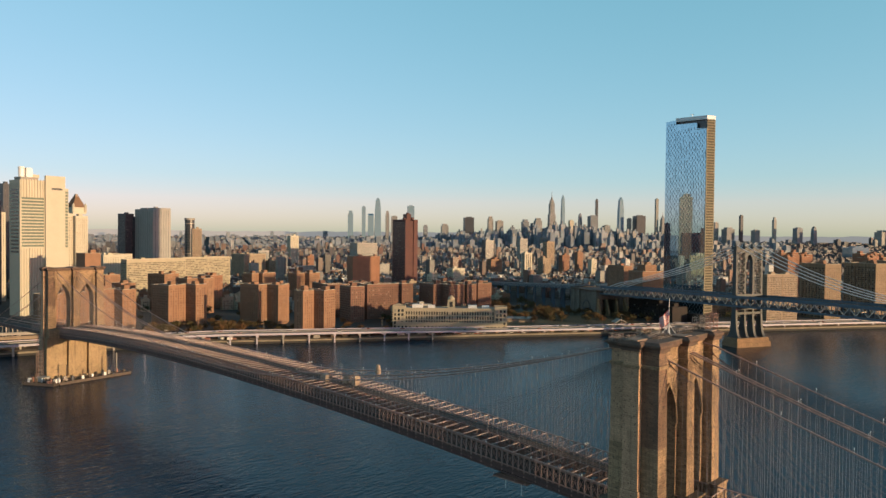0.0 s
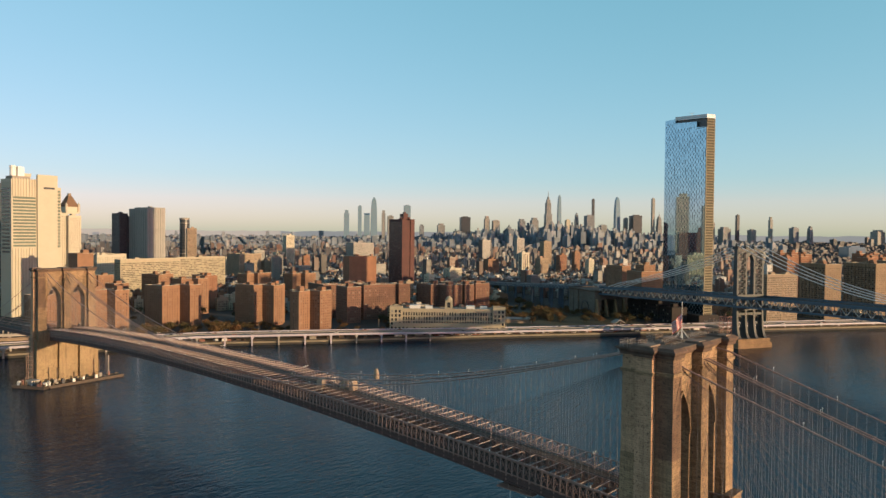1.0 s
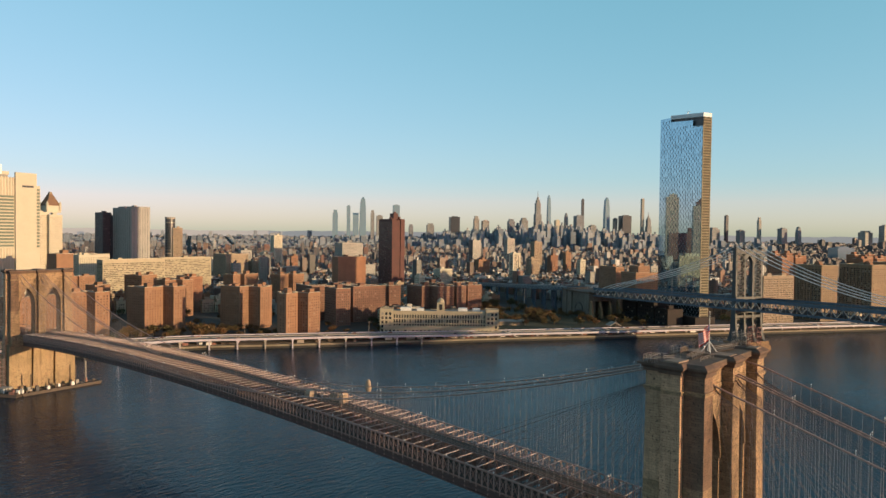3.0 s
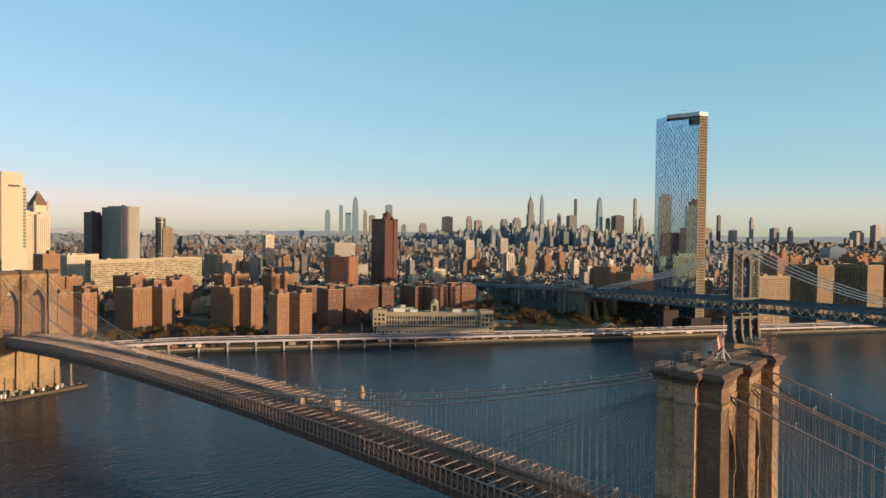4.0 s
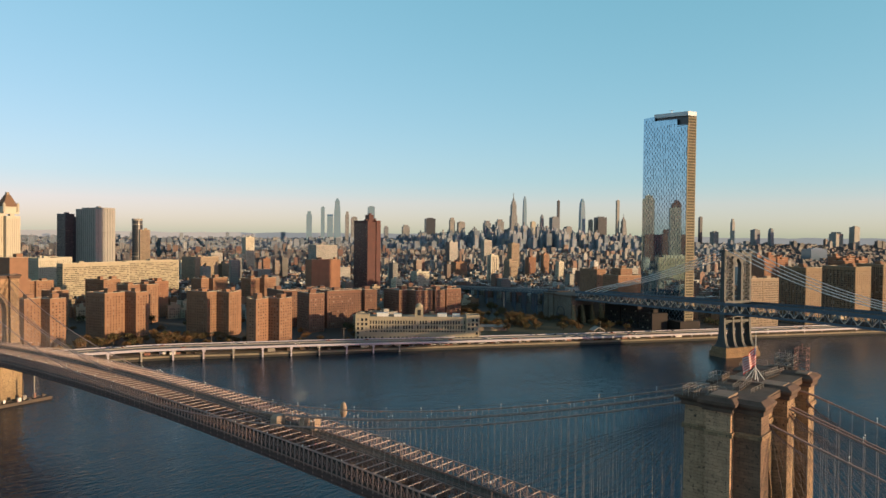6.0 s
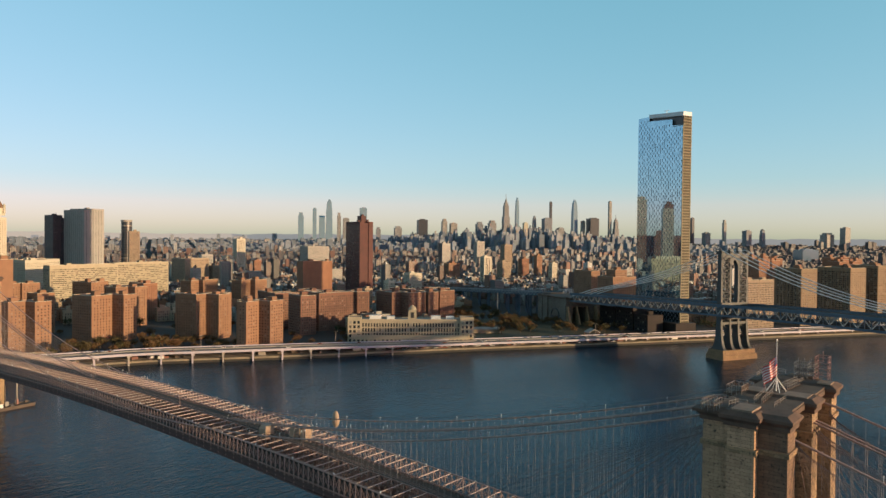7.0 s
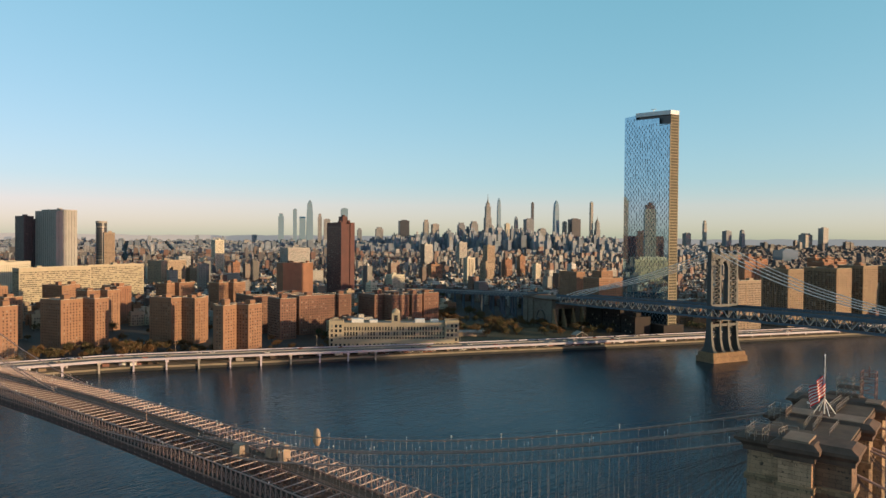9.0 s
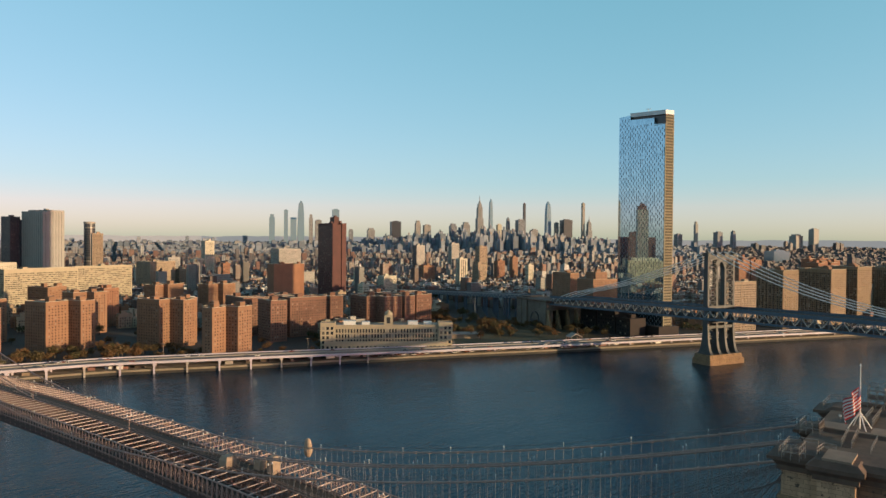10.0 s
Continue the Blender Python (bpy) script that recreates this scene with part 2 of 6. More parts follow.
M_BLUE = plain_mat("blue_grey_bridge_paint", (0.0697, 0.115, 0.164), (0.0533, 0.0902, 0.127), 0.2, 3.0, 0.55)
M_BLUE_PALE = plain_mat("pale_grey_bridge_paint", (0.377, 0.385, 0.369), (0.312, 0.32, 0.312), 0.3, 3.0, 0.55)
M_GREYSTEEL = plain_mat("grey_green_tower_paint", (0.07, 0.072, 0.07), (0.045, 0.05, 0.052), 0.2, 3.0, 0.6)
M_CONC = plain_mat("pale_concrete", (0.377, 0.336, 0.287), (0.295, 0.262, 0.23), 0.12, 2.0, 0.88)
M_PALECABLE = plain_mat("pale_cable_paint", (0.86, 0.83, 0.8), (0.78, 0.75, 0.72), 0.4, 4.0, 0.5)
M_DRIVE = plain_mat("worn_grey_asphalt", (0.21, 0.175, 0.15), (0.155, 0.132, 0.116), 0.05, 1.0, 0.9)
M_LILAC = plain_mat("lilac_painted_girder", (0.492, 0.435, 0.476), (0.426, 0.377, 0.41), 0.1, 2.0, 0.6)
M_LAND = plain_mat("city_ground", (0.05, 0.046, 0.042), (0.032, 0.03, 0.028), 0.02, 0.4, 0.92)
M_GRASS = plain_mat("dry_autumn_grass", (0.082, 0.0697, 0.0328), (0.0574, 0.0533, 0.0262), 0.06, 1.0, 0.95)
M_QUAY = plain_mat("stained_quay_stone", (0.27, 0.22, 0.15), (0.19, 0.155, 0.11), 0.08, 1.0, 0.9)
M_WET = plain_mat("wet_weedy_stone", (0.035, 0.03, 0.022), (0.022, 0.02, 0.016), 0.1, 1.0, 0.8)
M_SLAB = plain_mat("brown_slab_brick", (0.27, 0.19, 0.118), (0.215, 0.15, 0.095), 0.1, 2.0, 0.9)
M_BRICK = plain_mat("red_brown_brick", (0.285, 0.155, 0.09), (0.225, 0.12, 0.072), 0.1, 2.0, 0.9)
M_BRICK_BROWN = plain_mat("deep_brown_brick", (0.20, 0.10, 0.066), (0.15, 0.078, 0.054), 0.1, 2.0, 0.9)
M_BRICK_RED = plain_mat("orange_red_brick", (0.3, 0.145, 0.082), (0.24, 0.115, 0.068), 0.1, 2.0, 0.9)
# near-black brick: the shade under the steel bridge is in its colour
M_SHADE_BRICK = plain_mat("shade_black_brick", (0.036, 0.027, 0.024), (0.024, 0.019, 0.018), 0.1, 2.0, 0.9)
M_BRICK_DARK = plain_mat("dark_maroon_brick", (0.123, 0.0508, 0.0426), (0.0902, 0.041, 0.0369), 0.1, 2.0, 0.85)
M_TAN = plain_mat("tan_brick", (0.344, 0.254, 0.172), (0.287, 0.213, 0.148), 0.1, 2.0, 0.88)
M_CREAM = plain_mat("cream_limestone_panels", (0.541, 0.476, 0.361), (0.492, 0.435, 0.328), 0.06, 1.0, 0.75)
M_YELLOW = plain_mat("yellow_glazed_brick", (0.43, 0.36, 0.25), (0.36, 0.30, 0.205), 0.1, 1.5, 0.8)
M_GREYC = plain_mat("grey_concrete_panels", (0.361, 0.336, 0.295), (0.303, 0.283, 0.254), 0.08, 1.0, 0.8)
M_DARKB = plain_mat("dark_curtain_wall", (0.0574, 0.059, 0.0656), (0.041, 0.0426, 0.0492), 0.08, 1.0, 0.4)
M_ROOF = plain_mat("tar_and_gravel_roof", (0.23, 0.205, 0.18), (0.156, 0.139, 0.127), 0.1, 1.5, 0.95)
M_REDROOF = plain_mat("red_roof_coating", (0.369, 0.107, 0.0574), (0.295, 0.0902, 0.0574), 0.2, 2.0, 0.9)
M_REDROOF_OLD = plain_mat("faded_clay_roof", (0.23, 0.135, 0.08), (0.17, 0.10, 0.062), 0.2, 2.0, 0.9)
M_WOODTANK = plain_mat("weathered_tank_wood", (0.139, 0.0902, 0.0574), (0.0984, 0.0656, 0.0451), 0.6, 4.0, 0.9)
M_BARGE = plain_mat("rusty_barge_plate", (0.12, 0.085, 0.06), (0.075, 0.058, 0.047), 0.2, 2.0, 0.8)
M_RUST = plain_mat("red_oxide_scaffold", (0.295, 0.139, 0.107), (0.23, 0.115, 0.0902), 0.5, 4.0, 0.7)
M_BARK = plain_mat("tree_bark", (0.082, 0.0615, 0.0451), (0.0574, 0.0451, 0.0344), 1.0, 6.0, 0.95)
M_FLAG_RED = plain_mat("flag_red_cloth", (0.55, 0.03, 0.035), (0.47, 0.03, 0.035), 1.0, 8.0, 0.8)
M_FLAG_WHITE = plain_mat("flag_white_cloth", (0.82, 0.78, 0.74), (0.74, 0.71, 0.68), 1.0, 8.0, 0.8)
M_FLAG_BLUE = plain_mat("flag_blue_cloth", (0.07, 0.075, 0.17), (0.06, 0.065, 0.14), 1.0, 8.0, 0.8)
M_RUBBER = plain_mat("black_rubber", (0.02, 0.02, 0.02), (0.03, 0.03, 0.03), 2.0, 8.0, 0.9)


def glass_mat(name, color, rough, metal=0.0):
    n = Nodes(name)
    co = n.coords()["Object"]
    obj = n.noise(co, 0.35, 2)
    col = n.mix(obj, color, tuple(v * 0.6 for v in color))
    return n.done(col, rough, metal, n.noise(co, 0.12, 2), 0.02, 0.3)




def window_mat():
    """Dark panes, some with pale blinds behind them."""
    n = Nodes("dark_window_glass")
    rid = n.t.nodes.new("ShaderNodeNewGeometry").outputs["Random Per Island"]
    col = n.ramp(rid, [(0.0, (0.018, 0.022, 0.028)), (0.45, (0.035, 0.036, 0.038)), (0.72, (0.10, 0.085, 0.07)), (0.88, (0.26, 0.23, 0.19))], True)
    return n.done(col, 0.14, 0.0, n.noise(n.coords()["Object"], 0.12, 2), 0.02, 0.3)


M_GLASS = window_mat()


def mirror_mat():
    """Sky-blue mirror glass in panels that each lean a little their own way."""
    n = Nodes("blue_mirror_glazing")
    co = n.coords()["Object"]
    grid = n.node("ShaderNodeMapping")
    grid.inputs["Scale"].default_value = (0.33, 0.33, 0.296)
    n.t.links.new(co, grid.inputs["Vector"])
    snap = n.node("ShaderNodeVectorMath", operation='FLOOR')
    n.t.links.new(grid.outputs[0], snap.inputs[0])
    tint = n.node("ShaderNodeTexWhiteNoise")
    n.t.links.new(snap.outputs[0], tint.inputs["Vector"])
    col = n.mix(tint.outputs["Value"], (0.37, 0.52, 0.60), (0.26, 0.395, 0.47))
    return n.done(col, 0.015, 0.95, n.noise(co, 0.16, 2), 0.010, 0.3)


M_GLASS_SKY = mirror_mat()
M_GLASS_PALE = glass_mat("pale_tower_glazing", (0.30, 0.40, 0.47), 0.18, 0.55)
M_SLOT = plain_mat("grey_metal_slot_panel", (0.17, 0.18, 0.195), (0.13, 0.14, 0.155), 0.2, 2.0, 0.5)
# far glazing: the haze of distance is mixed into its dull blue
M_GLASS_FAR = glass_mat("haze_tinted_glazing", (0.20, 0.29, 0.36), 0.4)
M_GLASS_GREEN = plain_mat("green_grey_window_band", (0.17, 0.20, 0.155), (0.11, 0.135, 0.11), 0.3, 1.2, 0.85)


def shutter_mat():
    """Balcony openings: shaded glass, blinds and parapets, each its own tone."""
    n = Nodes("balcony_openings")
    rid = n.t.nodes.new("ShaderNodeNewGeometry").outputs["Random Per Island"]
    return n.done(n.ramp(rid, [(0.0, (0.09, 0.075, 0.05)), (0.3, (0.19, 0.155, 0.10)), (0.6, (0.28, 0.235, 0.15)), (0.85, (0.12, 0.10, 0.07))], True), 0.6)


M_SHUTTER = shutter_mat()
CITY_COLORS = [(0.22, 0.12, 0.085), (0.70, 0.66, 0.60), (0.10, 0.09, 0.085), (0.36, 0.29, 0.22), (0.26, 0.13, 0.09), (0.50, 0.46, 0.41), (0.16, 0.10, 0.08), (0.24, 0.22, 0.21), (0.76, 0.73, 0.68), (0.15, 0.145, 0.145), (0.34, 0.19, 0.13), (0.40, 0.37, 0.33)]
M_CITY = facade_mat("tenement_walls", [tuple(0.72 * v for v in c) for c in CITY_COLORS], 3.0, 3.2, 0.85)
M_CITY_FAR = facade_mat("far_city_walls", [(0.20, 0.125, 0.095), (0.24, 0.235, 0.235), (0.11, 0.10, 0.105), (0.36, 0.35, 0.335), (0.16, 0.105, 0.085), (0.075, 0.075, 0.085), (0.20, 0.19, 0.19), (0.17, 0.085, 0.065), (0.28, 0.24, 0.205), (0.13, 0.12, 0.12)], 7.0, 5.5, 0.75, wide=0.45, pale=0.6)
# upriver brick shifted to mauve-grey, so the colour carries the haze
M_UPRIVER = facade_mat("haze_greyed_upriver_walls", [(0.11, 0.078, 0.075), (0.085, 0.068, 0.068), (0.13, 0.10, 0.095), (0.075, 0.068, 0.074), (0.20, 0.19, 0.185), (0.10, 0.07, 0.066), (0.068, 0.068, 0.075)], 6.0, 4.5, 0.7, roof=(0.09, 0.07, 0.06), pale=0.35)
# midtown walls: distance haze is put into these blue-grey tones
M_MIDTOWN = facade_mat("haze_tinted_midtown_walls", [(0.20, 0.235, 0.28), (0.27, 0.29, 0.32), (0.15, 0.175, 0.215), (0.30, 0.275, 0.255), (0.12, 0.15, 0.19), (0.24, 0.27, 0.31)], 8.0, 6.0, 0.5, wide=0.4, pale=0.8)
M_OFFICE = facade_mat("office_tower_walls", [(0.30, 0.29, 0.28), (0.38, 0.34, 0.30), (0.24, 0.25, 0.27)], 3.0, 3.8, 0.7, island=False, wide=0.6, tall=0.6)


def water_mat():
    n = Nodes("river_water")
    co = n.coords()["Object"]
    st = n.node("ShaderNodeMapping")
    st.inputs["Rotation"].default_value = (0, 0, 0.7)
    st.inputs["Scale"].default_value = (1.0, 2.6, 1.0)
    n.t.links.new(co, st.inputs["Vector"])
    small = n.noise(st.outputs[0], 0.17, 3, 0.5)
    swell = n.noise(st.outputs[0], 0.03, 3, 0.5)
    calm = n.noise(co, 0.006, 3, 0.5)
    h = n.math('ADD', n.math('MULTIPLY', small, n.math('ADD', n.math('MULTIPLY', calm, 1.3), 0.25)), n.math('MULTIPLY', swell, 0.9))
    chop = n.noise(st.outputs[0], 0.42, 2, 0.5)
    h = n.math('ADD', h, n.math('MULTIPLY', chop, n.math('ADD', n.math('MULTIPLY', calm, 0.5), 0.05)))
    col = n.mix(calm, (0.004, 0.020, 0.039), (0.006, 0.029, 0.053))
    b = n.node("ShaderNodeBump", Strength=1.0, Distance=0.56)
    n.t.links.new(h, b.inputs["Height"])
    body, gloss, fres, both = (n.node(k) for k in ("ShaderNodeBsdfDiffuse", "ShaderNodeBsdfGlossy", "ShaderNodeFresnel", "ShaderNodeMixShader"))
    n.put(body.inputs["Color"], col)
    n.put(gloss.inputs["Roughness"], 0.04)
    n.put(fres.inputs["IOR"], 1.33)
    for k in (body, gloss, fres):
        n.t.links.new(b.outputs[0], k.inputs["Normal"])
    n.put(both.inputs[0], n.math('MULTIPLY', fres.outputs[0], 0.78))
    n.t.links.new(body.outputs[0], both.inputs[1])
    n.t.links.new(gloss.outputs[0], both.inputs[2])
    n.t.links.new(both.outputs[0], n.t.nodes["Material Output"].inputs["Surface"])
    return n.mat


M_WATER = water_mat()


def leaf_mat():
    n = Nodes("autumn_leaves")
    geo = n.t.nodes.new("ShaderNodeNewGeometry")
    obi = n.t.nodes.new("ShaderNodeObjectInfo")
    a = n.ramp(obi.outputs["Random"], [(0.0, (0.06, 0.055, 0.02)), (0.4, (0.105, 0.062, 0.022)), (1.0, (0.165, 0.072, 0.025))])
    col = n.mix(n.math('MULTIPLY', geo.outputs["Random Per Island"], 0.6), a, (0.07, 0.055, 0.02))
    return n.done(col, 0.9, 0.0, n.noise(n.coords()["Object"], 3.0, 3), 0.4, 0.2)


M_LEAF = leaf_mat()
M_LEAF_DARK = Nodes("dusky_leaves")
_far = M_LEAF_DARK.t.nodes.new("ShaderNodeNewGeometry")
M_LEAF_DARK = M_LEAF_DARK.done(M_LEAF_DARK.ramp(_far.outputs["Random Per Island"], [(0.0, (0.028, 0.042, 0.018)), (0.6, (0.05, 0.055, 0.02)), (1.0, (0.10, 0.06, 0.025))]), 0.95)

# ---- river, land and distance ----
SHORE = Vector((0.8212, -0.5707, 0))      # along the Manhattan quay, upriver
INLAND = Vector((0.5707, 0.8212, 0))      # away from the water
QUAY0 = Vector((148.0, 568.0, 0))
HUB = Vector((-165.0, -55.0, 0))
GROUND = 3.6


def bend(along):
    """How far the waterfront swings off its straight line."""
    knots = [(-1400, -420.0), (-75, -29.0), (14, -8.0), (114, -8.0), (322, 1.0), (416, 1.5), (820, 14.0), (4200, 90.0)]
    for (a0, b0), (a1, b1) in zip(knots, knots[1:]):
        if along <= a1:
            return b0 + (b1 - b0) * (along - a0) / (a1 - a0)
    return knots[-1][1]


def shore_point(along, inland, z=0.0):
    swing = bend(along) * min(1.0, max(0.0, (260.0 - inland) / 200.0))
    p = QUAY0 + SHORE * along + INLAND * (inland + swing)
    return Vector((p.x, p.y, z))


def along_inland(x, y):
    d = Vector((x, y, 0)) - QUAY0
    return d.dot(SHORE), d.dot(INLAND)


def land_height(x, y):
    r = math.hypot(x - HUB.x, y - HUB.y)
    return GROUND + 74.0 * max(0.0, (r - 2100.0) / 2800.0) ** 1.4


s = Shape()
s.add([(-9000, -9000, 0), (9000, -9000, 0), (9000, 9000, 0), (-9000, 9000, 0)], [(0, 1, 2, 3)])
solid("water", s.plain("water", M_WATER), "dark blue rippled tidal river water", "water", "structure")

s = Shape()
AL = [-1400, -700, -400, -200, -75, 14, 114, 200, 322, 416, 600, 800, 1100, 1500, 2000, 2600, 3300, 4200]
IN = [0, 60, 150, 300, 600, 1000, 1400, 1800, 2200, 2600, 3000, 3400, 3800, 4200, 4600, 5000, 5600]
verts = []
for a in AL:
    for i in IN:
        p = shore_point(a, i)
        verts.append((p.x, p.y, land_height(p.x, p.y)))
faces = []
for i in range(len(AL) - 1):
    for j in range(len(IN) - 1):
        k = i * len(IN) + j
        faces.append((k, k + len(IN), k + len(IN) + 1, k + 1))
s.add(verts, faces)
n0 = len(s.v)
for i, a in enumerate(AL):                # the quay's face goes down into the water
    p = shore_point(a, 0)
    s.v.append((p.x, p.y, -3.0))
for i in range(len(AL) - 1):
    s.f.append((n0 + i, n0 + i + 1, (i + 1) * len(IN), i * len(IN)))
    s.m.append(0)
solid("ground", s.plain("ground", M_LAND), "dark city ground with streets and yards", "ground", "structure")

s = Shape()
s.box(-1500, -1500, -3, 1500, -190, 3.2)
solid("ground", s.plain("ground", M_LAND), "low river bank under the side span", "ground", "structure")


def ridge():
    """Low land on the horizon, its haze painted as a faint glow."""
    n = Nodes("haze_glow_land")
    co = n.coords()["Object"]
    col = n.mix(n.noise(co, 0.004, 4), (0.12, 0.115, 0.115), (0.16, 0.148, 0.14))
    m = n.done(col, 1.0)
    # emission stands in for the bright haze over the far land
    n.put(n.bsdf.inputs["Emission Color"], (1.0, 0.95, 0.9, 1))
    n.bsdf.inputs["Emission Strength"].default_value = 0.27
    s = Shape()
    ring, top = [], []
    for k in range(241):
        a = radians(-30 + 140 * k / 240)
        r = 4960.0 - 130
        x, y = HUB.x + r * math.cos(a), HUB.y + r * math.sin(a)
        h = 114 + 8 * noise.noise((k * 0.11, 3.3, 0)) + 5 * noise.noise((k * 0.43, 1.7, 0)) + 4 * rnd.random()
        ring.append((x, y, 0.0))
        top.append((x, y, h))
    vs = ring + top
    s.add(vs, [(k, k + 1, k + 242, k + 241) for k in range(240)])
    solid("backdrop", s.plain("backdrop", m), "low horizon hills and suburbs with haze as pale glow", "distant land", "structure")


ridge()


# ---- the stone suspension bridge ----
SPAN = 486.0
DECK_HALF = 12.9
PANEL = 2.286


def truss_top(y):
    """Height of the trusses' upper chord along the bridge."""
    if y < 0:
        return 39.0 + y * 0.036
    if y > SPAN:
        return 39.0 - (y - SPAN) * 0.036
    return 39.0 + 8.6 * (1 - ((y - 243.0) / 243.0) ** 2)


def cable_z(y, x=0.0):
    d = -y if y < 0 else y - SPAN
    if d > 0:
        return 82.9 + 0.055 * x - 0.347 * d + 0.00015 * d * d
    return 44.7 + 0.000667 * (y - 243.0) ** 2


def gothic(xc, half, spring, apex, n=7):
    """Half outlines of a pointed arch: points from the left foot over the apex to the right foot."""
    rise = apex - spring
    rad = (half * half + rise * rise) / (2 * half)
    left = []
    for k in range(n + 1):
        a = math.asin(min(1.0, rise / rad)) * k / n
        left.append((xc - half + rad - rad * math.cos(a), spring + rad * math.sin(a)))
    return left + [(2 * xc - x, z) for x, z in reversed(left[:-1])]


def arch_wall(s, x0, x1, yh, z0, spring, apex, z1):
    """The wall over and beside one pointed opening between two shafts."""
    xc, half = (x0 + x1) / 2, (x1 - x0) / 2
    prof = gothic(xc, half, spring, apex)
    for (xa, za), (xb, zb) in zip(prof, prof[1:]):
        s.prism([(xa, -yh, za), (xb, -yh, zb), (xb, yh, zb), (xa, yh, za)], [(xa, -yh, z1), (xb, -yh, z1), (xb, yh, z1), (xa, yh, z1)])
    # a moulded rib along the opening on both sides
    for side in (-1, 1):
        for (xa, za), (xb, zb) in zip(prof, prof[1:]):
            s.beam((xa, side * (yh + 0.15), za), (xb, side * (yh + 0.15), zb), 0.6, 0.5)


def bridge_tower(y0, label):
    t = thing("bridge_tower", label, "bridge tower", pose(0, y0, 0), "stone bridge towers")
    road = 33.0
    # solid lower stage with three buttressed bays
    s = Shape()
    s.box(-20.6, -6.6, -4, 20.6, 6.6, road, 0, True, 0.3)
    s.box(-22.6, -9.6, -4, 22.6, 9.6, 2.6, 0, True, 0.4)
    part("pier", s.mesh("pier", M_STONE_PALE), t)
    for xa, xb in ((-21.6, -8.0), (-6.4, 6.4), (8.0, 21.6)):
        s = Shape()
        s.box(xa, -9.0, 1.8, xb, 9.0, road - 1.6, 0, True, 0.35)
        s.box(xa + 0.1, -9.2, road - 1.6, xb - 0.1, 9.2, road - 0.2)
        part("pier_buttress", s.mesh("pier_buttress", M_STONE_PALE), t)
    # shafts
    for xa, xb, out in ((-19.9, -13.5, -1), (-3.4, 3.4, 0), (13.5, 19.9, 1)):
        s = Shape()
        inner = 1.3
        ba, bb = (xa - 0.3, xb - inner) if out < 0 else ((xa + inner, xb + 0.3) if out > 0 else (xa + 0.9, xb - 0.9))
        s.box(ba, -7.6, road - 0.4, bb, 7.6, 56, 0, True, 0.22)
        lower = part("shaft", s.mesh("shaft", M_STONE), t)
        s = Shape()
        s.box(xa - (0.1 if out >= 0 else -0.4), -4.45, road - 0.3, xb + (0.1 if out <= 0 else -0.4), 4.45, 82.3, 0, True, 0.05)
        part("shaft_core", s.mesh("shaft_core", M_STONE), lower)
        s = Shape()
        inner = 1.3
        ba, bb = (xa, xb - inner) if out < 0 else ((xa + inner, xb) if out > 0 else (xa + 1.0, xb - 1.0))
        # on the -X shaft the -Y half is painted shaded, the +Y half lit
        for ya, yb, m in ((-7.3, 0.0, M_ASHLAR_SHADE if out < 0 else M_STONE), (0.0, 7.3, M_BUTTRESS if out < 0 else M_STONE)):
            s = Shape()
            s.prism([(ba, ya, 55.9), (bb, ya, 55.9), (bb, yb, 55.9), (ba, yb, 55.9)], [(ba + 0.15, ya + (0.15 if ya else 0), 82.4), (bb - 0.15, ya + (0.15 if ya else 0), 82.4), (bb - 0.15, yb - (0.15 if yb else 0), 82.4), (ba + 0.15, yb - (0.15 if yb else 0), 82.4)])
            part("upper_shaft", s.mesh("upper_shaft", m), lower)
        if out:
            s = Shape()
            # end buttresses take the paler, light-tinted stone too
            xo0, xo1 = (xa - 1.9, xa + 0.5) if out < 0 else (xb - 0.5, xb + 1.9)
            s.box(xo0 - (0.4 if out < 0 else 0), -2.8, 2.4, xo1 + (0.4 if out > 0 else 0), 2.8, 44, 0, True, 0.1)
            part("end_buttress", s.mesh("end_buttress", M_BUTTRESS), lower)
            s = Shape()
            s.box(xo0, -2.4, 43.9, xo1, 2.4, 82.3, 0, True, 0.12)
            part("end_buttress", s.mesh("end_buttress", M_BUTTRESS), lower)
        # pedestals at the roadway
        for sy in (-1, 1):
            s = Shape()
            ya, yb = (7.4, 10.2) if sy > 0 else (-10.2, -7.4)
            s.box(xa - 0.5, ya, road - 2, xb + 0.5, yb, 38.4, 0, True, 0.15)
            s.box(xa - 0.8, ya - 0.1, 38.4, xb + 0.8, yb + 0.1, 39.1)
            part("pedestal", s.mesh("pedestal", M_STONE), t)
        # string course and cornice
        s = Shape()
        xa, xb = (xa, xb - 1.3) if out < 0 else ((xa + 1.3, xb) if out > 0 else (xa + 1.0, xb - 1.0))
        s.box(xa - 0.35, -7.55, 77.6, xb + 0.35, 7.55, 78.5)
        if out:
            xo = xa - 1.9 if out < 0 else xb + 1.9
            s.box(min(xo, xa) - (0.3 if out < 0 else -0.5), -2.7, 77.6, max(xo, xb) + (0.3 if out > 0 else -0.5), 2.7, 78.5)
        part("string_course", s.mesh("string_course", M_STONE), t)
        s = Shape()
        s.box(xa - 0.5, -7.7, 82.2, xb + 0.5, 7.7, 82.9)
        s.prism([(xa - 0.5, -7.7, 82.9), (xb + 0.5, -7.7, 82.9), (xb + 0.5, 7.7, 82.9), (xa - 0.5, 7.7, 82.9)],
                [(xa - 1.1, -8.2, 83.6), (xb + 1.1, -8.2, 83.6), (xb + 1.1, 8.2, 83.6), (xa - 1.1, 8.2, 83.6)])
        s.box(xa - 1.1, -8.2, 83.6, xb + 1.1, 8.9, 84.1)
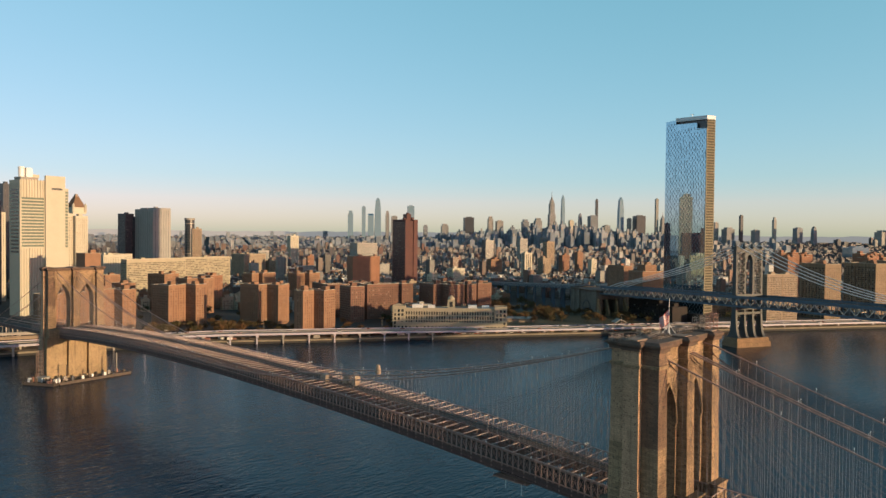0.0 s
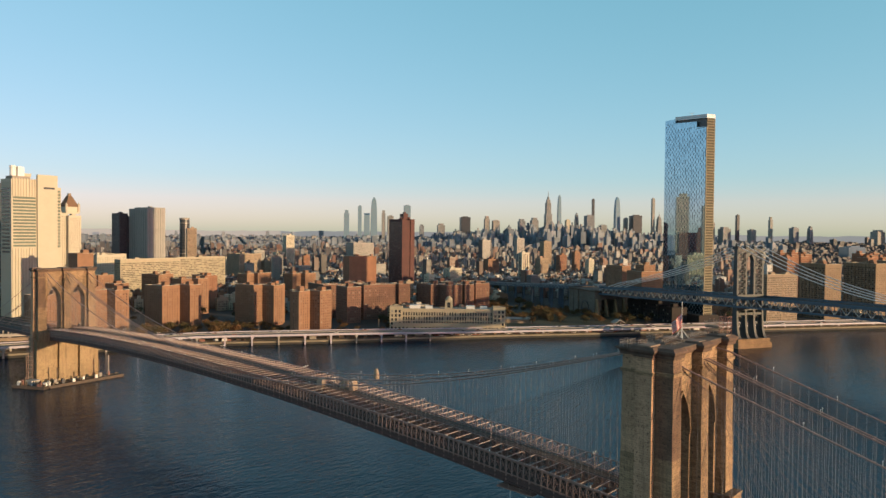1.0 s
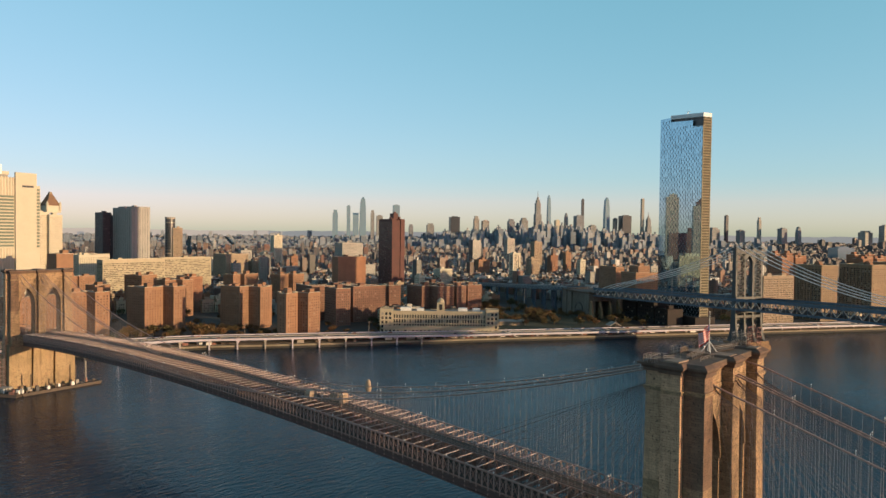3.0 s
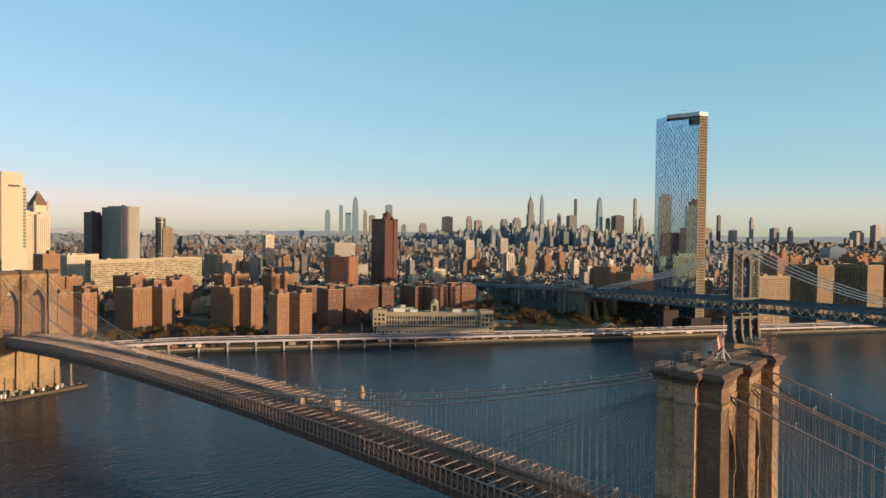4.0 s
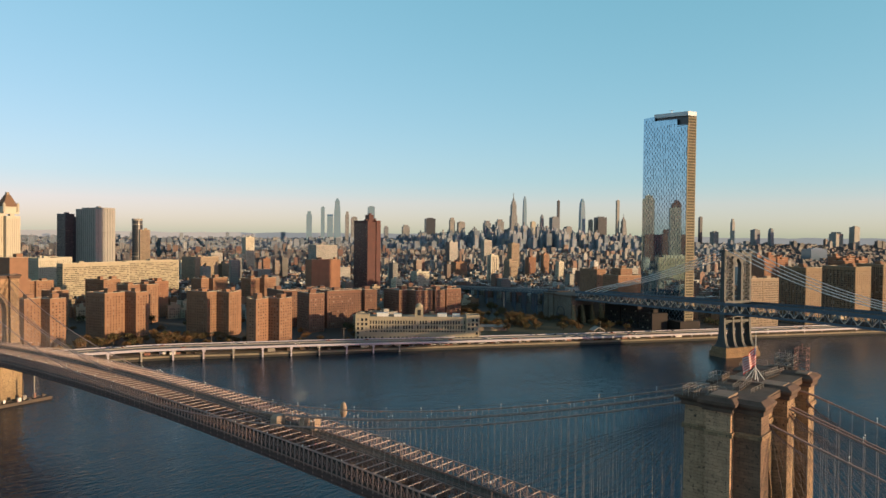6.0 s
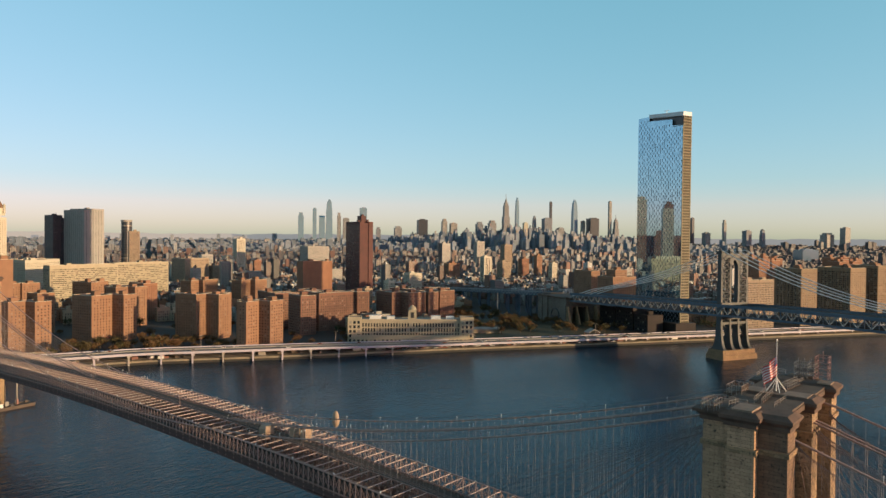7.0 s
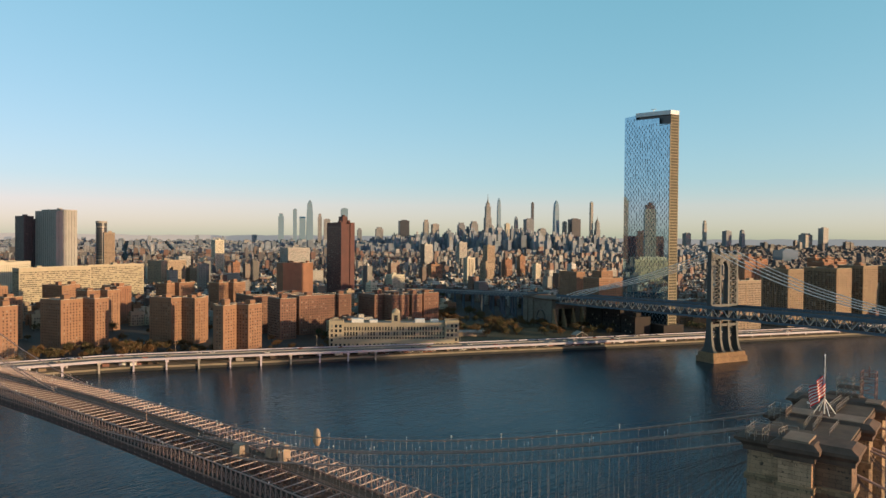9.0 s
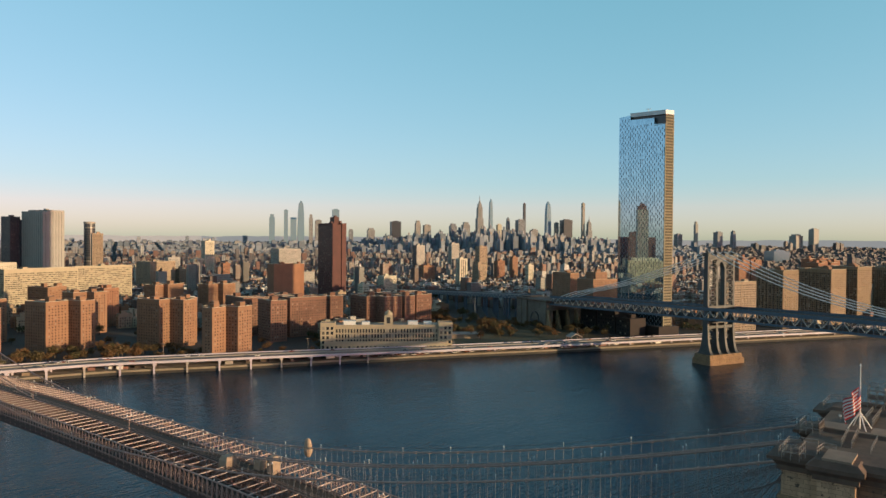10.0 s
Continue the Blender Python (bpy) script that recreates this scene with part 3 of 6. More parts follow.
        s.box(xa - 1.1, -8.2, 84.1, xb + 1.1, 7.2, 84.8, 0, True, 1.1)
        if out:
            xo0, xo1 = (xa - 2.4, xa + 1) if out < 0 else (xb - 1, xb + 2.4)
            s.box(xo0, -2.8, 82.3, xo1, 2.8, 83.0)
            e = 0.7
            s.prism([(xo0, -2.8, 83.0), (xo1, -2.8, 83.0), (xo1, 2.8, 83.0), (xo0, 2.8, 83.0)],
                    [(xo0 - e, -3.5, 83.7), (xo1 + e, -3.5, 83.7), (xo1 + e, 3.5, 83.7), (xo0 - e, 3.5, 83.7)])
            s.box(xo0 - e, -3.5, 83.7, xo1 + e, 3.5, 84.25)
            s.box(xo0 - e, -3.5, 84.25, xo1 + e, 3.5, 85.0, 0, True, 0.9)
        part("cornice", s.mesh("cornice", M_CAP), t)
    # arches
    for xa, xb in ((-13.6, -3.35), (3.35, 13.6)):
        s = Shape()
        arch_wall(s, xa, xb, 4.4, 56, 59.5, 72.0, 82.3)
        s.box(xa, -4.8, 77.6, xb, 4.8, 78.5)
        part("arch_wall", s.mesh("arch_wall", M_STONE), t)
        s = Shape()
        s.box(xa - 0.2, -5.2, 82.2, xb + 0.2, 5.2, 83.0)
        s.box(xa + 0.6, -6.2, 83.0, xb - 0.6, 6.2, 84.0)
        part("arch_cornice", s.mesh("arch_cornice", M_CAP), t)
    # roof between the cornices
    s = Shape()
    s.box(-19.6, -6.0, 83.9, 19.6, 6.0, 84.35)
    part("roof_deck", s.mesh("roof_deck", M_ROOFDECK), t)
    for q in ((-21.9, -1.9, 84.9, -16.5, 1.7, 85.3), (-2.4, -6.3, 84.3, 2.2, 5.2, 84.95), (14.5, -7.0, 84.8, 18.0, -4.4, 85.1)):
        part("coping_slab", Shape().box(*q).mesh("coping_slab", M_SLABSTONE), t)
    return t


TOWER_NEAR = bridge_tower(-0.6, "weathered granite suspension bridge tower with two pointed arches")
TOWER_FAR = bridge_tower(SPAN, "sunlit granite bridge tower standing in the river beside moored barges")

# roofs of the near tower: rails, ladders, scaffold, flag
RAIL_POST = Shape().box(-0.035, -0.035, 0, 0.035, 0.035, 1).mesh("post", M_RAIL)


def railing(parent, pts, h=1.1, step=1.9):
    spots, rail = [], None
    for p, q in zip(pts, pts[1:]):
        p, q = Vector(p), Vector(q)
        n = max(1, round((q - p).length / step))
        spots += [p.lerp(q, k / n) for k in range(n + 1)]
        for z in (h, h * 0.55):
            bar_ = part("handrail", Shape().beam(p + Vector((0, 0, z)), q + Vector((0, 0, z)), 0.06).mesh("handrail", M_RAIL), parent)
            rail = rail or bar_
    for c in spots:
        part("post", RAIL_POST, rail, Matrix.Translation(c) @ Matrix.Diagonal((1, 1, h, 1)))
    return rail


railing(TOWER_NEAR, [(-21.0, 3.9, 84.6), (-20.6, 7.4, 84.3), (-13.4, 7.4, 84.3), (-13.0, 3.6, 84.3)])
railing(TOWER_NEAR, [(-22.4, 4.4, 84.3), (-22.4, 6.6, 84.3), (-18.2, 6.6, 84.3), (-18.2, 4.4, 84.3), (-22.4, 4.4, 84.3)], 1.9, 1.2)
railing(TOWER_NEAR, [(-20.0, 2.6, 85.0), (-14.5, 2.6, 84.4), (-14.5, 1.0, 84.4)])
railing(TOWER_NEAR, [(-10.8, -0.4, 84.35), (-3.4, -0.4, 85.0)], 1.1, 1.2)
railing(TOWER_NEAR, [(-10.8, 0.9, 84.35), (-3.4, 0.9, 85.0)], 1.1, 1.2)
railing(TOWER_NEAR, [(-6.2, 4.6, 84.2), (-6.2, 7.4, 84.2), (-1.6, 7.4, 84.2), (-1.6, 4.6, 84.2), (-6.2, 4.6, 84.2)], 2.0, 0.9)
for k in range(9):
    part("board", Shape().box(-6.1 + 0.5 * k, 4.66, 84.95, -5.66 + 0.5 * k, 4.72, 86.0).mesh("board", M_PLANK), TOWER_NEAR)
for xa, xb, ya, yb, z in ((-10.8, -3.4, -0.4, 0.9, -1), (3.0, 16.5, -1.5, -0.2, 1)):
    za, zb = (84.36, 84.95) if z < 0 else (84.95, 84.36)
    part("gangway", Shape().prism([(xa, ya, za - 0.1), (xb, ya, zb - 0.1), (xb, yb, zb - 0.1), (xa, yb, za - 0.1)], [(xa, ya, za + 0.04), (xb, ya, zb + 0.04), (xb, yb, zb + 0.04), (xa, yb, za + 0.04)]).mesh("gangway", M_PLANK), TOWER_NEAR)
railing(TOWER_NEAR, [(3.0, -1.5, 85.0), (16.5, -1.5, 84.4)], 1.1, 1.3)
railing(TOWER_NEAR, [(3.0, -0.2, 85.0), (16.5, -0.2, 84.4)], 1.1, 1.3)
railing(TOWER_NEAR, [(13.2, 7.2, 84.8), (20.0, 7.2, 84.8), (21.5, 3.4, 84.8)])
railing(TOWER_NEAR, [(-12.2, -3.0, 84.4), (-4.2, -3.0, 84.4)], 0.9)
def bar(name, p, q, w, mat, parent):
    part(name, Shape().beam(p, q, w).mesh(name, mat), parent)


st = thing("scaffold_tower", "rusty red tubular scaffold tower on the bridge tower roof", "scaffold", pose(19.4, -6.0, 84.2))
for x, y in ((0, 0), (3.2, 0), (0, 2.4), (3.2, 2.4)):
    bar("post", (x, y, 0), (x, y, 5.6), 0.13, M_RUST, st)
for z in (1.6, 3.0, 4.3, 5.5):
    for p, q in (((0, 0), (3.2, 0)), ((3.2, 0), (3.2, 2.4)), ((3.2, 2.4), (0, 2.4)), ((0, 2.4), (0, 0))):
        bar("ledger", (*p, z), (*q, z), 0.11, M_RUST, st)
        bar("brace", (*p, z - 1.3), (*q, z), 0.07, M_RUST, st)
bar("top_pole", (1.6, 1.2, 4.3), (1.6, 1.2, 6.6), 0.18, M_RUST, st)
st = thing("scaffold_stage", "grey scaffold staging with boards on the tower roof", "scaffold", pose(18.4, -3.6, 84.7))
for x in (0, 1.7, 3.4):
    for y in (0, 1.3, 2.6, 3.9):
        bar("post", (x, y, 0), (x, y, 3.7 + 0.35 * (x > 3 or y == 1.3)), 0.1, M_RAIL, st)
for z in (0.9, 1.7, 2.5, 3.3):
    for y in (0, 1.3, 3.9):
        bar("ledger", (0, y, z), (3.4, y, z), 0.1, M_RAIL, st)
    for x in (0, 3.4):
        bar("ledger", (x, 0, z), (x, 3.9, z), 0.1, M_RAIL, st)
for k in range(4):
    part("board", Shape().box(0.05 + 0.85 * k, 0, 1.76, 0.8 + 0.85 * k, 3.9, 1.84).mesh("board", M_PLANK), st)
    bar("brace", (0, 1.3 * min(k, 2), 0.1), (0, 1.3 * min(k, 2) + 1.3, 2.5), 0.07, M_RAIL, st)
fl_ = thing("floodlight", "small lit white floodlight on a short roof post", "lamp", pose(5.7, 2.8, 84.3))
bar("post", (0, 0, 0), (0, 0, 0.9), 0.08, M_RAIL, fl_)
part("lamp_head", Shape().box(-0.28, -0.2, 0.9, 0.0, 0.2, 1.25).mesh("lamp_head", M_WHITE), fl_)

FLAG_X, FLAG_Y = 0.2, -0.7
pole = thing("flagpole", "white flagpole braced by a tripod on the stone tower", "flagpole", pose(FLAG_X, FLAG_Y, 84.9))
s = Shape()
s.cyl(0, 0, 0.0, 10.1, 0.13, 0.06, 8)
part("pole", s.mesh("pole", M_WHITE), pole)
s = Shape()
s.cyl(0, 0, 10.1, 10.4, 0.14, 0.05, 8)
part("finial", s.mesh("finial", M_WHITE), bpy.data.objects["pole"])
for a in range(4):
    s = Shape()
    ca, sa = math.cos(a * math.pi / 2 + 0.6), math.sin(a * math.pi / 2 + 0.6)
    s.tube([(1.9 * ca, 1.9 * sa, 0.05), (0.1 * ca, 0.1 * sa, 2.6)], 0.09)
    part("brace", s.mesh("brace", M_WHITE), pole)
s = Shape()
s.box(-1.7, -1.7, -0.5, 1.7, 1.7, 0.06)
part("base_plate", s.mesh("base_plate", M_CAP), pole)


def flag():
    fl = thing("flag", "red and white striped flag with blue canton flying in wind", "flag", pose(FLAG_X, FLAG_Y, 85.0))
    def at(i, j):                          # i along the fly, j down the hoist
        u, v = i / 24, j / 13
        out = 0.55 * math.sin(u * 10.5 + v * 2.2) * (0.25 + u)
        fly = u * 2.7
        z = 6.9 - v * 3.7 - 2.3 * u ** 1.1 + 0.18 * math.sin(u * 9 + v * 3)
        return -0.80 * fly - 0.6 * out, 0.6 * fly - 0.80 * out, z
    kinds = {"stripe_red": (M_FLAG_RED, []), "stripe_white": (M_FLAG_WHITE, []), "canton": (M_FLAG_BLUE, [])}
    for i in range(24):
        for j in range(13):
            k = "canton" if (i < 5 and j < 6) else ("stripe_red" if j % 2 == 0 else "stripe_white")
            kinds[k][1].append((i, j))
    for name, (m, cells) in kinds.items():
        s = Shape()
        for i, j in cells:
            q = [Vector(at(i, j)), Vector(at(i + 1, j)), Vector(at(i + 1, j + 1)), Vector(at(i, j + 1))]
            nrm = (q[1] - q[0]).cross(q[3] - q[0]).normalized() * 0.02
            s.prism([tuple(p - nrm) for p in q], [tuple(p + nrm) for p in q])
        part(name, s.plain(name, m), fl)
    return fl


flag()

# ---- cables ----
CABLES = (-14.0, -0.85, 0.85, 14.0)
s = Shape()
s.cyl(0, 0, 0, 1, 0.028, 0.028, 5)
UNIT_ROD = s.mesh("suspender", M_HANGER)
s = Shape()
s.cyl(0, 0, 0, 1, 0.03, 0.03, 5)
UNIT_STAY = s.mesh("stay", M_WIRE)
s = Shape()
s.box(-0.26, -0.15, -0.31, 0.26, 0.15, 0.31, 0, True, 0.04)
BAND = s.mesh("cable_band", M_STRUT)
s = Shape()
s.cyl(0, 0, 0.2, 1.0, 0.04, 0.04, 6)
s.cyl(0, 0, 1.0, 1.26, 0.07, 0.12, 8)
s.cyl(0, 0, 1.26, 1.4, 0.12, 0.05, 8)
LIGHT = s.mesh("cable_light", M_WHITE)


def rod_between(mesh, p, q, parent, name):
    p, q = Vector(p), Vector(q)
    d = q - p
    m = Matrix.Translation(p) @ d.to_track_quat('Z', 'Y').to_matrix().to_4x4() @ Matrix.Diagonal((1, 1, d.length, 1))
    part(name, mesh, parent, m)


def main_cable(x):
    outer = abs(x) > 5
    c = thing("suspension_cable", "thick brown wrapped main cable with hangers and small lamps", "bridge cable", pose(x, 0, 0), "main cables of the stone bridge")
    s = Shape()
    ys = [-270 + 9 * k for k in range(30)] + [-1.5, 1.5] + [9 + 9 * k for k in range(52)] + [SPAN - 6, SPAN - 1.5, SPAN + 1.5] + [SPAN + 9 + 9 * k for k in range(29)]
    s.tube([(0, y, min(82.1, cable_z(y, x))) for y in ys], 0.225, 8)
    main = part("cable", s.mesh("cable", M_CABLE), c)
    k = 0
    y = -117.05
    while y < SPAN + 40:
        inside_tower = min(abs(y), abs(y - SPAN)) < 10.0
        if not inside_tower:
            zt, zc = truss_top(y) - (5.0 if outer else 4.8), cable_z(y, x)
            if zc > truss_top(y) + 0.6:
                rod_between(UNIT_ROD, (0 if outer else 2.35 * x / abs(x), y, zt), (0, y, zc), c, "suspender")
            if -118 < y < 330:
                if k % 2 == 0:
                    part("cable_band", BAND, main, pose(0, y, cable_z(y, x)))
                if k % 7 == 0:
                    part("cable_light", LIGHT, main, pose(0, y, cable_z(y, x)))
        y += PANEL
        k += 1
    for ty, sides in ((0.0, (-1, 1)), (SPAN, (-1,))):
        for sd in sides:
            for j in range(16):
                yy = ty + sd * (16 + j * PANEL * (2 if j > 7 else 2))
                rod_between(UNIT_STAY, (0, ty + sd * 7.5, 80.2 - 0.12 * j), (0 if outer else 2.35 * x / abs(x), yy, truss_top(yy) - 0.4), c, "stay")
    return c


for x in CABLES:
    main_cable(x)

# hand ropes above the outer cables
for x in (-14.0, 14.0):
    s = Shape()
    for dx in (-0.42, 0.42):
        s.tube([(x + dx, y, cable_z(y) + 1.15) for y in range(9, 330, 6)], 0.02, 4)
    solid("hand_rope", s.mesh("hand_rope", M_WIRE), "thin steel hand ropes above the main cable", "rope")

# ---- deck ----
Y0, Y1 = -150.0, SPAN + 150.0
deck = thing("bridge_deck", "brown steel bridge deck with two roadways and overhead struts", "bridge deck")


def strip(s, xa, xb, dz0, dz1, ya=Y0, yb=Y1, step=9.5):
    """A long slab that follows the deck's curve; heights are from the upper chord."""
    n = int((yb - ya) / step) + 1
    ys = [ya + (yb - ya) * k / n for k in range(n + 1)]
    vs = []
    for y in ys:
        z = truss_top(y)
        vs += [(xa, y, z + dz0), (xb, y, z + dz0), (xb, y, z + dz1), (xa, y, z + dz1)]
    fs = [(0, 1, 2, 3), tuple(4 * n + k for k in (3, 2, 1, 0))]
    for k in range(n):
        for e in range(4):
            fs.append((4 * k + e, 4 * k + 4 + e, 4 * k + 4 + (e + 1) % 4, 4 * k + (e + 1) % 4))
    return s.add(vs, fs)


for xa, xb in ((-12.4, -3.6), (3.6, 12.4)):
    part("roadway", strip(Shape(), xa, xb, -5.3, -4.95).mesh("roadway", M_ROAD), deck)
part("promenade", strip(Shape(), -2.4, 2.4, -0.45, -0.2, 14, SPAN - 14).mesh("promenade", M_PLANK), deck)
part("promenade", strip(Shape(), -2.4, 2.4, -0.45, -0.2, Y0, -11).mesh("promenade", M_PLANK), deck)
for x in (-2.55, 2.55):
    for dz in (0.5, 0.95):
        part("promenade_rail", strip(Shape(), x - 0.05, x + 0.05, dz - 0.04, dz + 0.04, 14, SPAN - 14).mesh("promenade_rail", M_STEEL), deck)
for x, dz, w in ((-12.9, -7.6, 0.5), (12.9, -7.6, 0.5), (-12.9, -6.2, 0.35), (12.9, -6.2, 0.35), (-3.2, -7.4, 0.5), (3.2, -7.4, 0.5), (-8.0, -7.2, 0.4), (8.0, -7.2, 0.4)):
    part("stringer", strip(Shape(), x - w / 2, x + w / 2, dz - 0.25, dz + 0.25).mesh("stringer", M_FASCIA), deck)

for x in (-12.72, 12.72):
    part("fascia", strip(Shape(), x - 0.06, x + 0.06, -7.3, -5.15).mesh("fascia", M_FASCIA), deck)
# four stiffening trusses, post by post
s = Shape()
s.box(-0.12, -0.13, -5.3, 0.12, 0.13, 0)
POST_OUT = s.mesh("truss_post", M_CABLE)
s = Shape()
s.box(-0.11, -0.12, -4.9, 0.11, 0.12, 0)
POST_IN = s.mesh("truss_post", M_STEEL)
s = Shape()
s.beam((0, 0, -4.7), (0, PANEL, -0.15), 0.12, 0.14)
s.beam((0, 0, -0.15), (0, PANEL, -4.7), 0.12, 0.14)
CROSS = s.mesh("cross_brace", M_STEEL)
for low in (-5.3, -4.9):
    s = Shape()
    s.box(-0.12, -0.13, low, 0.12, 0.13, 0)
    s.beam((0, 0, -4.7), (0, PANEL, -0.15), 0.12, 0.14)
    s.beam((0, 0, -0.15), (0, PANEL, -4.7), 0.12, 0.14)
    if low < -5:
        PANEL_OUT = s.mesh("truss_panel", M_CABLE)
    else:
        PANEL_IN = s.mesh("truss_panel", M_STEEL)
for x in (-DECK_HALF, -3.2, 3.2, DECK_HALF):
    tr = thing("stiffening_truss", "brown painted lattice steel truss along the bridge roadway", "truss", pose(x, 0, 0), "stiffening trusses")
    for nm, dz, w, h in (("top_chord", 0.0, 0.40, 0.32), ("middle_rail", -2.4, 0.10, 0.12), ("bottom_chord", -4.9, 0.40, 0.32)):
        part(nm, strip(Shape(), -w / 2, w / 2, dz - h / 2, dz + h / 2).mesh(nm, M_STRUT if dz == 0 and abs(x) > 5 else M_STEEL), tr)
    y = -72.4
    while y < SPAN + 55:
        if x < -5 and y < 230:
            post = part("truss_post", POST_OUT, tr, pose(0, y, truss_top(y)))
            part("cross_brace", CROSS, post, pose(0, 0, truss_top(y + PANEL / 2) - truss_top(y)))
        else:
            part("truss_panel", PANEL_OUT if abs(x) > 5 else PANEL_IN, tr, pose(0, y, truss_top(y + PANEL / 2)))
        y += PANEL

# struts over the two roadways and floor beams under them
s = Shape()
s.box(-4.85, -0.095, -0.06, 4.85, 0.095, 0.16)
STRUT = s.mesh("overhead_strut", M_STRUT_PALE)
s = Shape()
s.box(-12.9, -0.2, -7.3, 12.9, 0.2, -5.4)
FLOORBEAM = s.mesh("floor_beam", M_STEEL)
s = Shape()
s.beam((-4.85, 0, 0.05), (4.85, 2 * PANEL, 0.05), 0.12, 0.12)
LATERAL = s.mesh("lateral_brace", M_STEEL)
y, k = -72.4, 0
while y < SPAN + 50:
    if min(abs(y), abs(y - SPAN)) > 9:
        for x in (-8.05, 8.05):
            part("overhead_strut", STRUT, deck, pose(x, y, truss_top(y)))
            if k % 4 == 2:
                part("lateral_brace", LATERAL, deck, pose(x, y, truss_top(y) - 0.1))
        part("floor_beam", FLOORBEAM, deck, pose(0, y, truss_top(y)))
    y += 2 * PANEL
    k += 1

# lamp posts on the promenade and trusses
s = Shape()
s.cyl(0, 0, -0.2, 4.9, 0.11, 0.07, 7)
s.cyl(0, 0, -0.2, 0.5, 0.2, 0.14, 7)
s.beam((-0.7, 0, 4.5), (0.7, 0, 4.5), 0.09)
POST = s.mesh("post", M_STRUT)
s = Shape()
s.cyl(0, 0, 0, 0.45, 0.13, 0.2, 8)
s.cyl(0, 0, 0.45, 0.65, 0.2, 0.06, 8)
HEAD = s.mesh("lamp_head", M_WHITE)
for k, y in enumerate(range(28, 470, 38)):
    lamp = thing("street_lamp", "cream twin-armed lamp post on the bridge promenade", "lamp post", pose(-2.3 if k % 2 else 2.3, y, truss_top(y)), "promenade lamps")
    mast = part("post", POST, lamp)
    for dx in (-0.7, 0.7):
        part("lamp_head", HEAD, mast, pose(dx, 0, 4.5))
for k, y in enumerate(range(20, 470, 19)):
    for x in (-12.9, 12.9):
        s0 = thing("marker_lamp", "small white lamp on the truss chord", "lamp", pose(x, y + (6 if x > 0 else 0), truss_top(y) + 0.15), "truss lamps")
        part("lamp_head", HEAD, s0)

# wrapped scaffolds at the middle of the span
s = Shape()
rings = []
for k in range(15):
    z = -2.7 + 5.6 * k / 14
    rad = 1.45 * math.sqrt(max(0.02, 1 - ((z - 0.1) / 2.95) ** 2)) * (1.08 if z < 0 else 0.92)
    rings += [(rad * math.cos(a * math.pi / 6), rad * math.sin(a * math.pi / 6), z) for a in range(12)]
s.add(rings, [(12 * k + a, 12 * k + (a + 1) % 12, 12 * k + 12 + (a + 1) % 12, 12 * k + 12 + a) for k in range(14) for a in range(12)] + [tuple(range(11, -1, -1)), tuple(range(168, 180))])
solid("wrapped_scaffold", s.mesh("wrapped_scaffold", M_TARP), "tan sheeting wrapped round a work cage on the cable", "scaffold", m=pose(13.8, 144.4, 51.2) @ Matrix.Diagonal((0.8, 1.0, 1.0, 1)))
for x, y, w, h in ((2.4, 152.2, 2.7, 3.2), (2.6, 146.6, 2.6, 5.0), (-2.2, 161.7, 3.6, 4.2)):
    ws = thing("wrapped_scaffold", "tan sheeted scaffold box over the promenade", "scaffold", pose(x, y, truss_top(y) - (0.2 if x > -1 else 1.4)))
    s = Shape()
    s.box(-w / 2, -w / 2, 0, w / 2, w / 2, h * 0.72)
    part("sheeting", s.mesh("sheeting", M_TARP), ws)
    s = Shape()
    s.box(-w / 2, -w / 2, h * 0.72, w / 2, w / 2, h, 0, True, 0.45)
    part("hood", s.mesh("hood", M_TARP), ws)
    for a in (-1, 1):
        for b in (-1, 1):
            s = Shape()
            s.beam((a * w / 2, b * w / 2, -1.5), (a * w / 2, b * w / 2, h * 0.8), 0.12)
            part("post", s.mesh("post", M_RAIL), ws)

# a work platform hung under the deck
trav = thing("work_platform", "brown steel work platform slung beneath the bridge deck", "work platform", pose(-13.4, 47, 33.6))
s = Shape()
s.box(-0.6, -7, -1.0, 5, 7, -0.7)
part("platform", s.mesh("platform", M_STEEL), trav)
for yy in (-6.5, -2.2, 2.2, 6.5):
    s = Shape()
    s.beam((-0.5, yy, -1), (-0.5, yy, 0.6), 0.12)
    part("post", s.mesh("post", M_STRUT), trav)
s = Shape()
s.beam((-0.5, -6.5, 0.3), (-0.5, 6.5, 0.3), 0.1)
part("rail", s.mesh("rail", M_STEEL), trav)
for yy, z in ((-4.5, -5.0), (2.0, -4.2)):
    s = Shape()
    s.beam((0.2, yy, z), (0.2, yy, -0.8), 0.16)
    part("hanging_pole", s.mesh("hanging_pole", M_WHITE), trav)

# ---- the steel suspension bridge upriver ----
MB_ANG = 64.7
MB = pose(552, 180, 0, 0, 0, MB_ANG - 90)      # local +Y runs towards Manhattan, local +X upriver
MB_PANEL = 11.6


def mb_top(y):
    if y < 0:
        return 51.4 + 4.6 * (1 - ((y + 224) / 224) ** 2)
    return 51.4 - 0.031 * y


def mb_cable(y):
    if y < 0:
        return 57.0 + 47.5 * ((y + 224) / 224) ** 2
    return 104.5 - 0.352 * y + 0.00045 * y * y


